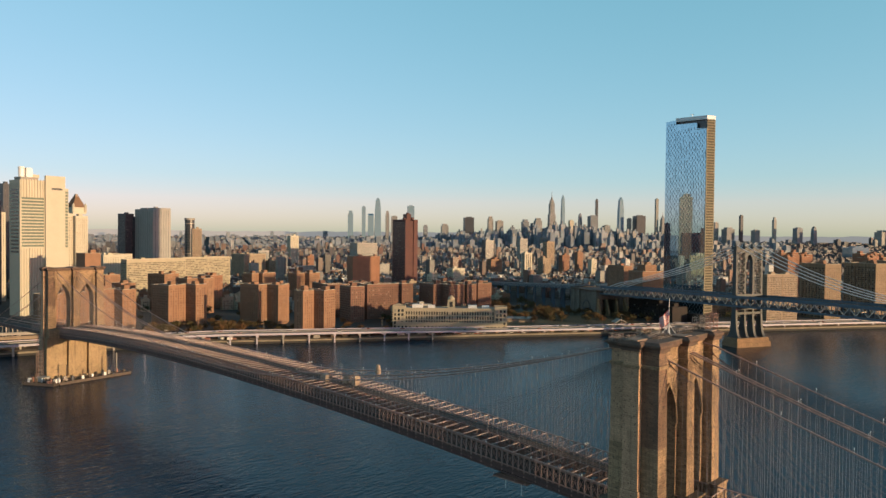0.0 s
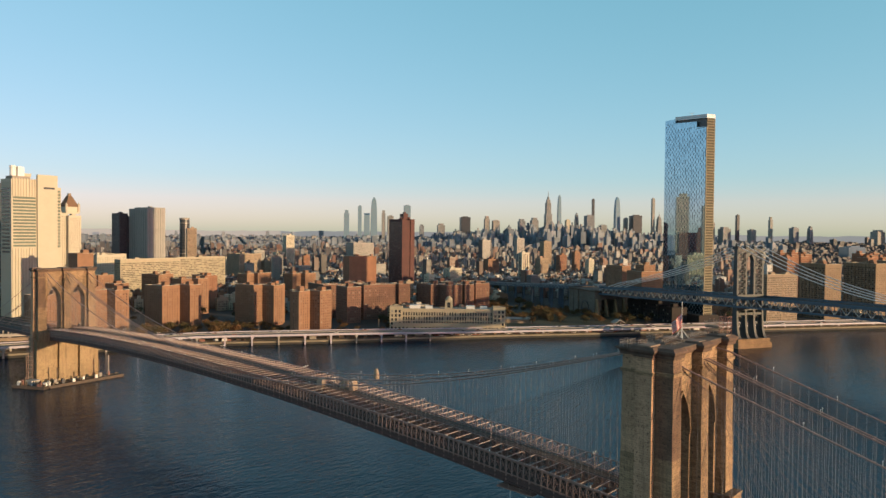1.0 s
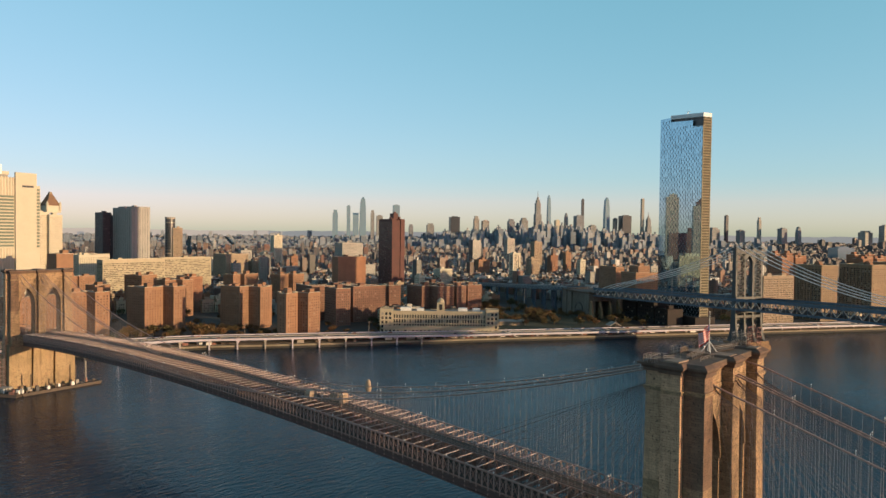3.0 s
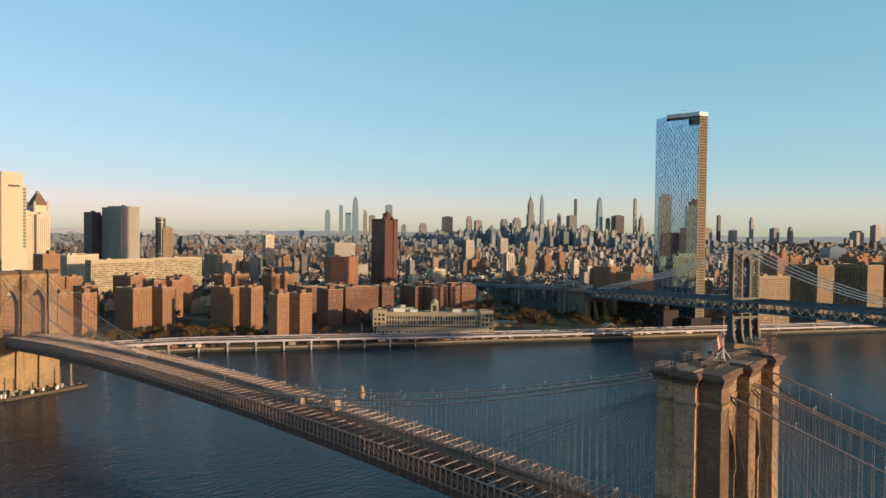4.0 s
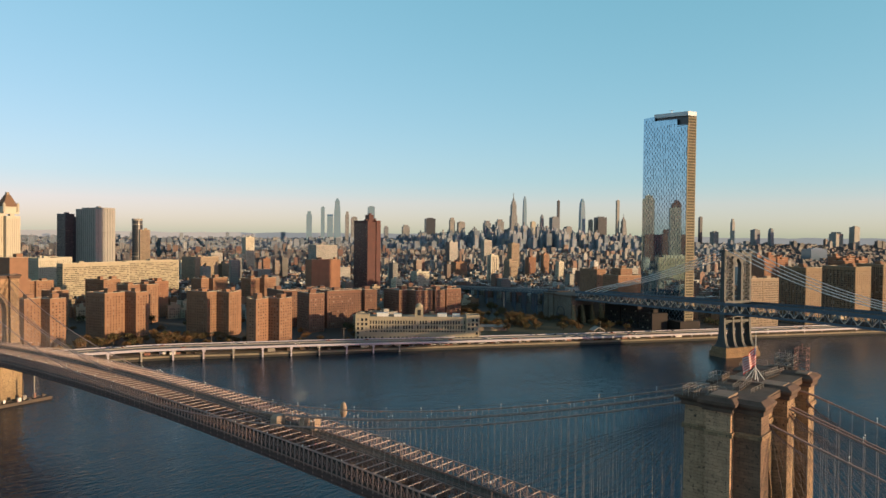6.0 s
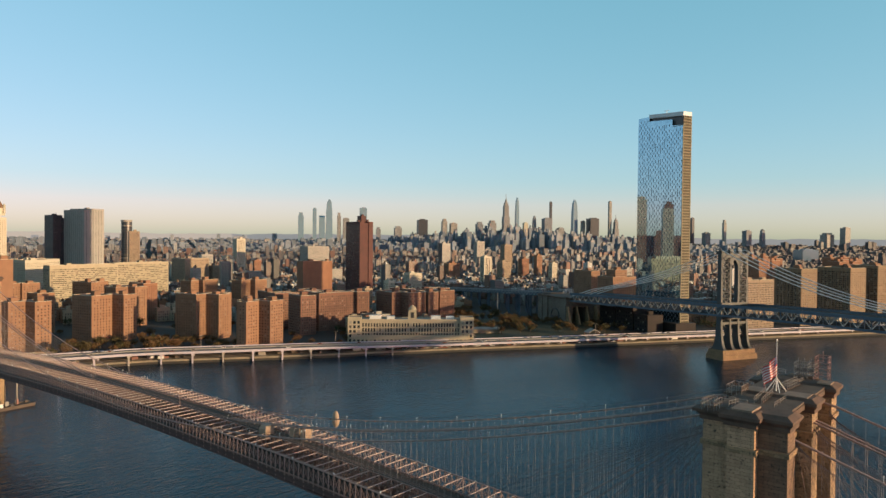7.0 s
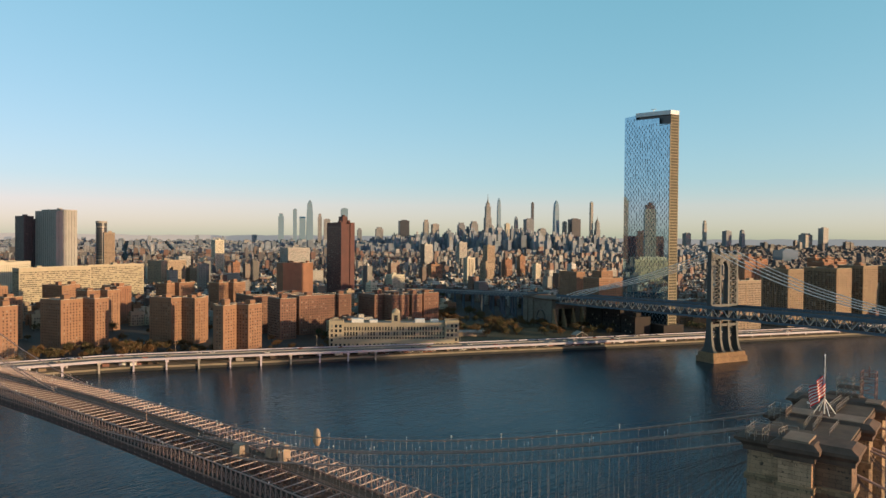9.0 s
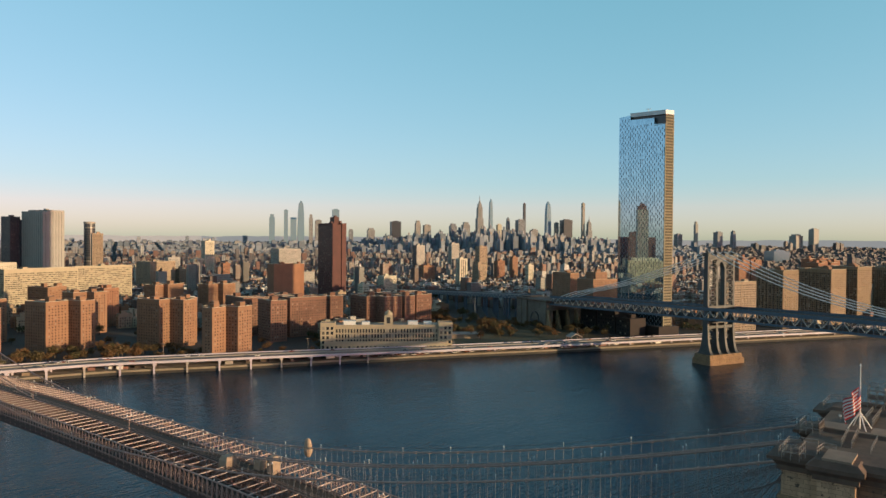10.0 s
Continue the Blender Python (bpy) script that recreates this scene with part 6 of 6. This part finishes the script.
for k in range(6):
    take(341 + 0.643 * (10 + 22 * k), 456 - 0.766 * (10 + 22 * k), 26, 24, 40, 2)

# market shed and low park building by the anchorage
ms = thing("shed", "low white-roofed shed beside the park", "shed", place(478, 463, 43))
s = Shape()
s.box(0, 0, 0, 52, 10, 5)
part("wall", s.mesh("wall", M_TAN), ms)
s = Shape()
s.prism([(-1, -1, 5), (53, -1, 5), (53, 11, 5), (-1, 11, 5)], [(-1, 4, 7), (53, 4, 7), (53, 6, 7), (-1, 6, 7)])
part("roof", s.mesh("roof", M_CONC), ms)

# glass tower upriver
om = thing("glass_tower", "very tall blue mirror-glass apartment tower with golden sunlit edge", "skyscraper", place(663.6, 273.9, 64.7))
TW, TD, TH = 12.5, 78.0, 262.0
NOTCH, STEP = 18.0, 58.0                   # the terrace at the sunlit corner, and where the roof slab ends


def roof_z(y):
    """Top of the roof slab, which rises a little inland."""
    return 260.0 + 4.5 * y / STEP


def tower_slab(s, x0, x1, y0, y1, z0, lo, hi):
    """A block from z0, or from a drop below the roof slab, up to drops below the slab at its two ends."""
    za, zb = roof_z(y0), roof_z(y1)
    b0, b1 = (z0, z0) if z0 is not None else (za - lo, zb - lo)
    return s.prism([(x0, y0, b0), (x1, y0, b0), (x1, y1, b1), (x0, y1, b1)], [(x0, y0, za - hi), (x1, y0, za - hi), (x1, y1, zb - hi), (x0, y1, zb - hi)])


s = Shape()
tower_slab(s, 2.5, TW - 0.25, 0.25, STEP, 0, 0, 5.0)
s.box(0.25, 0.25, 0, 2.5, STEP, 244.0)
s.box(0.25, STEP, 0, TW - 0.25, TD - 0.25, TH - 1.5)
part("core", s.mesh("core", M_DARKB), om)
s = Shape()
tower_slab(s, 0, 0.2, 0.2, NOTCH, 0, 0, 15.5)
tower_slab(s, 0, 0.2, NOTCH, STEP, 0, 0, 8.2)
s.box(0, STEP, 0, 0.2, TD, TH)
part("west_glazing", s.mesh("west_glazing", M_GLASS_SKY), om)
s = Shape()
s.box(0.2, TD, 0, TW, TD + 0.2, TH)
s.box(TW, 0.2, 0, TW + 0.2, TD, TH - 2)
part("back_glazing", s.mesh("back_glazing", M_GLASS_SKY), om)
pan = Shape()
ro = random.Random(5)
for iz in range(76):
    for iy in range(26):
        if (iy + iz) % 2 == 0 and ro.random() < 0.92 or ro.random() < 0.08:
            yy, zz = 1.4 + iy * 2.95, 5 + iz * 3.38
            if zz < (TH - 6 if yy > STEP else 247.0 if yy > NOTCH else 240.0):
                pan.box(-0.10, yy, zz, 0.02, yy + 0.8, zz + 3.0)
part("slot_panel", pan.mesh("slot_panel", M_SLOT), om, kind="stuff")
for k in range(75):
    s = Shape()
    s.box(0.3, -0.25, 4 + 3.35 * k, TW - 0.3, 0.2, 5.25 + 3.35 * k)
    part("spandrel", s.mesh("spandrel", M_GOLD), om)
s = Shape()
s.box(0.2, -0.05, 2, TW, 0.2, 254.8)
part("south_glazing", s.mesh("south_glazing", M_BRONZE), om)
for xa, xb in ((-0.3, 0.7), (TW - 0.7, TW + 0.3)):
    part("corner_column", Shape().box(xa, -0.3, 0, xb, 0.5, 244.5 if xa < 0 else 255.0).mesh("corner_column", M_GOLD), om)
part("roof_slab", tower_slab(Shape(), -0.3, TW + 0.2, -0.3, STEP, None, 4.8, 0.0).mesh("roof_slab", M_ROOFSLAB), om)
part("terrace_floor", Shape().box(-0.3, -0.3, 244.0, 2.5, NOTCH, 244.6).mesh("terrace_floor", M_GREYC), om)
s = Shape()
s.beam((6, 34, 262.5), (6, 34, 266.5), 0.5)
s.beam((6, 30, 266.1), (6, 38, 266.9), 0.5)
part("roof_crane", s.mesh("roof_crane", M_WHITE), om)
# blocks added to fill the dark under the deck, shade painted as black brick
for y, a, h in ((146, 24, 20), (172, 32, 26), (206, 30, 24)):
    wh_ = thing("warehouse", "near-black brick block added to stand for shade under the bridge", "warehouse", MB @ pose(24, y, GROUND), "warehouses under the bridge")
    block(wh_, 23, a, h, M_SHADE_BRICK, roof=M_SHADE_BRICK, bay=4.2, storey=4.4, ww=2.0, wh=2.0, faces="l", coping=False)
# the podium is blackened the same way, shade put into its brick
part("podium", Shape().box(-10, -4, 0, TW + 8, TD + 6, 12).mesh("podium", M_SHADE_BRICK), om)
take(658, 276, 72, 22, 65)

# ---- distant towers ----
def far_tower(x, y, w, h, mat, label, top="flat", ang=51, deep=0.8):
    g = land_height(x, y)
    t = thing("skyscraper", label, "skyscraper", pose(x, y, g, 0, 0, ang), "midtown towers")
    H = h - g
    s = Shape()
    d = w * deep
    if top == "taper":
        s.box(-w / 2, -d / 2, 0, w / 2, d / 2, H * 0.7, 0, True, w * 0.05)
        s.box(-w * 0.45, -d * 0.44, H * 0.7, w * 0.45, d * 0.44, H * 0.92, 0, True, w * 0.09)
        s.box(-w * 0.36, -d * 0.34, H * 0.92, w * 0.36, d * 0.34, H, 0, True, w * 0.2)
    elif top == "spire":
        s.box(-w * 0.9, -d * 0.8, 0, w * 0.9, d * 0.8, H * 0.22)
        s.box(-w * 0.62, -d * 0.6, H * 0.22, w * 0.62, d * 0.6, H * 0.55)
        s.box(-w * 0.5, -d * 0.45, H * 0.55, w * 0.5, d * 0.45, H * 0.77)
        s.box(-w * 0.33, -d * 0.33, H * 0.77, w * 0.33, d * 0.33, H * 0.83)
        s.cyl(0, 0, H * 0.83, H * 0.89, w * 0.22, w * 0.12, 10)
        s.cyl(0, 0, H * 0.89, H, w * 0.06, w * 0.03, 6)
    elif top == "slant":
        s.prism([(-w / 2, -d / 2, 0), (w / 2, -d / 2, 0), (w / 2, d / 2, 0), (-w / 2, d / 2, 0)],
                [(-w / 2, -d / 2, H * 0.93), (w / 2, -d / 2, H), (w / 2, d / 2, H), (-w / 2, d / 2, H * 0.93)])
    elif top == "crown":
        s.box(-w / 2, -d / 2, 0, w / 2, d / 2, H * 0.9)
        s.box(-w * 0.34, -d * 0.34, H * 0.9, w * 0.34, d * 0.34, H)
    else:
        s.box(-w / 2, -d / 2, 0, w / 2, d / 2, H)
        s.box(-w * 0.3, -d * 0.3, H, w * 0.2, d * 0.25, H + 5)
    part("wall", s.mesh("wall", mat), t)
    s = Shape()
    for k in range(int(H * 0.85 / 9)):
        s.box(-w / 2 * 0.8, -d / 2 - 0.4, 10 + 9 * k, w / 2 * 0.8, -d / 2 + 0.2, 14.5 + 9 * k)
    if top == "flat" and s.f:
        part("window_band", s.mesh("window_band", M_GLASS), t, kind="stuff")
    TAKEN.append((x, y, w * 0.8))


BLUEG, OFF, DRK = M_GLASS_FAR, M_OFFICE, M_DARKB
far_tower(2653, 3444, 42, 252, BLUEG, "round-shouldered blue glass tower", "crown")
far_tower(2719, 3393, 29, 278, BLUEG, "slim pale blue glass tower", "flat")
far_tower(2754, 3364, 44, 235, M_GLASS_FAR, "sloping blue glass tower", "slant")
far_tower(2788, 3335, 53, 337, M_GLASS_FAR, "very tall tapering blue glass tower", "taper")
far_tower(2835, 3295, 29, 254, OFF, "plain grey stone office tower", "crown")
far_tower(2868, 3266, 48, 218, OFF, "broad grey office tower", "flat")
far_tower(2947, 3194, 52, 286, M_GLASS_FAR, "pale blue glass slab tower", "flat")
far_tower(3016, 3128, 33, 166, OFF, "plain grey stone office tower", "crown")
far_tower(3102, 3039, 55, 174, OFF, "grey stepped office tower", "crown")
far_tower(3206, 2925, 74, 216, DRK, "broad dark glass slab tower", "flat")
far_tower(3297, 2818, 39, 224, OFF, "brown and grey stone office tower", "crown")
far_tower(3333, 2773, 52, 195, OFF, "plain grey stone office tower", "flat")
far_tower(3433, 2642, 50, 207, OFF, "dark grey glazed office tower", "crown")
far_tower(3479, 2576, 53, 216, OFF, "stepped grey office tower", "crown")
far_tower(3527, 2504, 40, 385, OFF, "tall stepped stone skyscraper with a needle spire", "spire")
far_tower(3565, 2445, 28, 363, BLUEG, "slim pale glass skyscraper", "taper")
far_tower(3593, 2400, 33, 202, M_CREAM, "cream stone office tower block", "flat")
far_tower(3622, 2353, 28, 249, OFF, "grey tower with pointed top", "taper")
far_tower(3662, 2285, 61, 231, OFF, "broad grey office tower", "flat")
far_tower(3676, 2267, 17, 334, DRK, "needle-thin dark glass residential skyscraper", "flat")
far_tower(3702, 2212, 46, 171, OFF, "low broad office tower", "flat")
far_tower(3742, 2136, 40, 348, BLUEG, "tapering glass skyscraper with pointed crown", "taper")
far_tower(3766, 2089, 26, 215, OFF, "slim grey office tower", "flat")
far_tower(3791, 2036, 70, 232, DRK, "broad dark glass slab tower", "flat")
far_tower(3834, 1942, 20, 336, M_GREYC, "very slim square concrete skyscraper", "flat")
far_tower(3849, 1909, 28, 256, OFF, "old tower with a tapering spire", "spire")
far_tower(3959, 1627, 29, 192, OFF, "grey concrete apartment tower block", "flat")
far_tower(3981, 1561, 61, 165, OFF, "broad grey stone office tower", "crown")
far_tower(4003, 1494, 20, 235, DRK, "slim dark apartment tower", "flat")
far_tower(4024, 1419, 40, 149, OFF, "grey concrete apartment tower block", "flat")
far_tower(4051, 1324, 20, 225, M_GREYC, "slim tower with a bulging top", "crown")
far_tower(4066, 1202, 42, 162, OFF, "grey concrete apartment tower block", "flat")
far_tower(4106, 1129, 28, 173, OFF, "domed grey stone tower", "taper")
far_tower(4159, 809, 55, 153, OFF, "grey apartment tower across the river", "crown")
far_tower(4180, 725, 40, 181, OFF, "grey apartment tower across the river", "flat")

# towers of the old business district, seen only in the glass tower's face
tower_house(218, 1690, 100, [(0, 0, 34, 34, 0)], 205, M_DARKB, "tall dark office tower with small windows", "skyscraper", bay=4.0, ww=2.0, wh=2.0, group="")
tower_house(34, 2646, 100, [(0, 0, 56, 40, 0), (8, 4, 34, 30, 14)], 285, M_DARKB, "tall dark stacked office tower", "skyscraper", bay=4.0, ww=3.0, wh=2.0, group="")
tower_house(-66, 2580, 100, [(0, 0, 40, 40, 0), (8, 4, 22, 22, 10)], 262, M_BRICK_DARK, "tall dark brick hotel tower", "skyscraper", bay=4.0, ww=2.0, wh=2.0, group="")
tower_house(-80, 2500, 100, [(0, 0, 190, 40, 0), (60, 4, 50, 30, 22)], 122, M_BRICK_DARK, "broad dark brick office block", "office_block", bay=4.0, ww=2.0, wh=2.0, group="")

# taller houses standing out of the low streets inland
for x, y, w, top, wall, label in (
    (1104, 877, 21, 70, M_CREAM, "white tower with dark vertical window strips"),
    (1356, 1204, 27, 94, M_DARKB, "dark slab apartment tower among low houses"),
    (1175, 1030, 33, 49, M_BRICK, "red-brown brick apartment block"),
    (892, 900, 29, 40, M_CREAM, "cream stone loft building"),
    (1656, 1309, 30, 98, M_GREYC, "pale grey apartment tower"),
    (1625, 1181, 30, 90, M_TAN, "tan brick apartment tower"),
    (1211, 901, 25, 55, M_TAN, "tan brick apartment block"),
    (1319, 919, 23, 60, M_BRICK_RED, "orange brick apartment tower"),
    (1423, 943, 18, 66, M_BRICK, "brown brick apartment tower"),
    (1272, 807, 16, 54, M_CREAM, "cream painted brick apartment tower"),
    (888, 977, 17, 44, M_CREAM, "cream stone church tower block"),
    (1043, 1377, 59, 84, M_GREYC, "broad grey concrete civic block"),
    (662, 1401, 20, 52, M_CREAM, "cream stone office block"),
    (771, 1452, 27, 65, M_GREYC, "grey concrete apartment tower"),
    (679, 1619, 23, 118, M_TAN, "tan stone civic tower with stepped crown"),
    (693, 1143, 14, 62, M_BRICK_RED, "orange brick apartment tower"),
    (1079, 535, 19, 56, M_GREYC, "grey concrete housing block"),
):
    h = top - land_height(x, y)
    t = thing("apartment_tower", label, "building", place(x - w / 2, y, 74, land_height(x, y)), "inland mid-rise houses")
    strips = "strips" in label
    block(t, w, w * rnd.uniform(0.6, 0.9), h, wall, bay=5.0 if strips else 3.0, storey=3.0, ww=2.4 if strips else 1.4, wh=2.8 if strips else 1.5)
    take(x - w / 2, y, w * 0.8, w, 74, 3.0)

# ---- block after block of lower buildings ----
rc = random.Random(33)
U62 = Vector((math.cos(radians(MB_ANG)), math.sin(radians(MB_ANG)), 0))
V62 = Vector((U62.y, -U62.x, 0))
MBO = Vector((552, 180, 0))


def free(x, y, r):
    a, i = along_inland(x, y)
    if i < 70:
        return False
    d = Vector((x, y, 0)) - MBO
    if abs(d.dot(V62)) < 34 + r and d.dot(U62) < 760:
        return False
    if 300 < a < 620 and i < 340:
        return False
    if abs(x) < 30 and y < 1000:
        return False
    if a < 380 and i < 110:
        return False
    if a < 140 and i < 240:
        return False
    for tx, ty, tr in TAKEN:
        if (x - tx) ** 2 + (y - ty) ** 2 < (tr + r) ** 2:
            return False
    return True


def lots(r0, r1, step, street, every, ang):
    """Lots of a street grid inside a ring sector seen over the river."""
    u = Vector((math.cos(radians(ang)), math.sin(radians(ang)), 0))
    v = Vector((u.y, -u.x, 0))
    n = int(r1 / step) + 2
    out = []
    for i in range(-n, n):
        for j in range(-n, n):
            p = HUB + u * (i * step + (i // every[0]) * street) + v * (j * step + (j // every[1]) * street)
            d = p - HUB
            r = d.length
            if r0 <= r < r1 and -6 < math.degrees(math.atan2(d.y, d.x)) < 80:
                out.append((r, p.x, p.y))
    return sorted(out)


def midtown(x, y):
    """How tall the district is at this place, 0 to 1."""
    d = Vector((x - HUB.x, y - HUB.y, 0))
    a = math.degrees(math.atan2(d.y, d.x))
    near = max(0.0, 1 - abs(a - 34) / 15.0)
    return near * min(1.0, max(0.0, (d.length - 2300) / 1500.0))


far_tower(2920, 640, 78, 74, M_GLASS_PALE, "pale blue glass riverside block far upriver", "flat", 40)

near_things = 0
city = Shape()
tank = Shape()
woods = Shape()
for r, x, y in lots(730, 1800, 16.5, 12.0, (4, 9), 77):
    w, d = rc.uniform(9, 16.2), rc.uniform(9, 16.2)
    clear = free(x, y, 9)
    if clear and rc.random() < 0.14:
        for _ in range(3):                  # a yard with trees
            cx, cy, cr = x + rc.uniform(-4, 8), y + rc.uniform(-4, 8), rc.uniform(3.0, 5.0)
            gz = land_height(cx, cy)
            woods.cyl(cx, cy, gz, gz + cr, 0.3, 0.15, 5, 1)
            for _ in range(45):
                d3 = Vector((rc.gauss(0, 1), rc.gauss(0, 1), rc.gauss(0, 0.9)))
                p3 = Vector((cx, cy, gz + cr * 1.5)) + d3.normalized() * cr * rc.random() ** 0.4
                tips = [p3 + Vector((rc.uniform(-1, 1), rc.uniform(-1, 1), rc.uniform(-1, 1))) * 1.1 for _ in range(4)]
                woods.add([tuple(v) for v in tips], [(0, 1, 2), (0, 2, 3), (0, 3, 1)])
        continue
    if not clear:
        continue
    h = rc.choice([9, 11, 12, 13, 14, 15, 17, 19]) + rc.uniform(-1, 1)
    if rc.random() < 0.02 and r > 1000:
        h = rc.uniform(28, 50)
    if r > 1300 and rc.random() < 0.012:
        h = rc.uniform(40, 60)
    if rc.random() < 0.06:
        w, d = w * 1.8, d * 1.5
    g = land_height(x, y)
    if near_things < 250:
        near_things += 1
        wall = rc.choice([M_BRICK, M_BRICK_RED, M_TAN, M_CREAM, M_BRICK, M_GREYC, M_YELLOW])
        kind = {"red_brown_brick": "red-brown brick", "orange_red_brick": "orange brick", "tan_brick": "tan brick", "cream_limestone_panels": "cream stone", "grey_concrete_panels": "grey concrete", "yellow_glazed_brick": "yellow brick"}[wall.name]
        t = thing("tenement", f"{kind} walk-up building with a flat roof", "building", place(x, y, 74 + rc.uniform(-2, 2), g), "inland street blocks")
        block(t, w, d, h, wall, bay=2.6, storey=3.2, ww=1.2, wh=1.7)
        continue
    m4 = Matrix.Translation((x, y, 0)) @ Matrix.Rotation(radians(-16 + rc.uniform(-3, 3)), 4, 'Z')
    def put_box(x0, y0, z0, x1, y1, z1):
        c = [m4 @ Vector(q) for q in ((x0, y0, z0), (x1, y0, z0), (x1, y1, z0), (x0, y1, z0))]
        t_ = [m4 @ Vector(q) for q in ((x0, y0, z1), (x1, y0, z1), (x1, y1, z1), (x0, y1, z1))]
        city.prism([tuple(q) for q in c], [tuple(q) for q in t_], 0, False)
    put_box(0, 0, g - 2, w, d, g + h)
    if rc.random() < 0.75:
        bx, by = rc.uniform(1, w - 6), rc.uniform(1, d - 6)
        put_box(bx, by, g + h, bx + rc.uniform(2.5, 5), by + rc.uniform(2.5, 5), g + h + rc.uniform(2.2, 4.5))
    if rc.random() < 0.22:
        q = m4 @ Vector((rc.uniform(3, w - 3), rc.uniform(3, d - 3), g + h))
        tank.cyl(q.x, q.y, q.z + 2.2, q.z + 5.4, 1.9, 1.8, 8)
        tank.cyl(q.x, q.y, q.z + 5.4, q.z + 6.6, 1.9, 0.1, 8)
        tank.cyl(q.x, q.y, q.z, q.z + 2.2, 1.2, 1.2, 5)
ob = solid("city_blocks", city.plain("city_blocks", M_CITY), "dense low brick and stone city blocks with flat roofs", "city blocks", "stuff")
solid("street_trees", woods.plain("street_trees", M_LEAF_DARK, M_BARK), "dark green and rust street and yard trees between houses", "trees", "stuff")
solid("water_tanks", tank.plain("water_tanks", M_WOODTANK), "weathered wooden roof water tanks", "water tanks", "stuff")

far, upriver, uptown = Shape(), Shape(), Shape()
for r0, r1, step, street, every in ((1800, 2600, 15.0, 12.0, (4, 10)), (2600, 3400, 21.0, 14.0, (3, 8)), (3400, 4700, 32.0, 16.0, (2, 6))):
    for r, x, y in lots(r0, r1, step, street, every, 51 + 11 if r0 > 2000 else 70):
        if rc.random() < 0.06:
            continue
        w, d = rc.uniform(0.5, 0.95) * step, rc.uniform(0.5, 0.95) * step
        mt = midtown(x, y)
        h = rc.uniform(8, 18) + (rc.uniform(8, 36) if rc.random() < 0.06 else 0)
        low = math.degrees(math.atan2(y - HUB.y, x - HUB.x)) < 17
        if low:
            h = min(h, rc.uniform(8, 24))
        if rc.random() < 0.4 * mt and not low:
            h += rc.uniform(8, 48) * (0.3 + 0.7 * mt) * rc.random()
        if r > 3500 and rc.random() < 0.4 * mt:
            h = rc.uniform(30, 105) * mt + 18
        if low and rc.random() < 0.015:
            h = rc.uniform(30, 48)
        if h > 60:
            w, d = min(w, 32), min(d, 30)
        if not free(x, y, 8):
            continue
        g = land_height(x, y)
        a = radians(-28 + rc.uniform(-4, 4))
        ca, sa = math.cos(a), math.sin(a)
        def ring(sx, sy, z):
            return [(x + px * ca - py * sa, y + px * sa + py * ca, z) for px, py in ((-sx, -sy), (sx, -sy), (sx, sy), (-sx, sy))]
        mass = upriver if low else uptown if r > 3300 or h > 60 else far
        mass.prism(ring(w / 2, d / 2, g - 4), ring(w / 2, d / 2, g + h), 0, False)
        if rc.random() < 0.5 or h > 55:
            q = rc.uniform(0.25, 0.6)
            mass.prism(ring(w / 2 * q, d / 2 * q, g + h), ring(w / 2 * q, d / 2 * q, g + h + rc.uniform(3, 6) + (h * 0.12 if h > 55 else 0)), 0, False)
solid("far_city", far.plain("far_city", M_CITY_FAR), "far city blocks of brick and stone with flat roofs", "city blocks", "stuff")
solid("upriver_city", upriver.plain("upriver_city", M_UPRIVER), "dark brick housing blocks far upriver, haze greying their colour", "city blocks", "stuff")
solid("far_city", uptown.plain("far_city", M_MIDTOWN), "blue-grey midtown buildings with distance haze mixed into their colour", "city blocks", "stuff")

# trees in the courts between the brick towers
for k in range(78):
    a, i = rt.uniform(-120, 300), rt.uniform(66, 230)
    p = shore_point(a, i)
    if all((p.x - tx) ** 2 + (p.y - ty) ** 2 > (tr - 2) ** 2 for tx, ty, tr in TAKEN):
        plant(a, i, rt.uniform(1.0, 1.7))
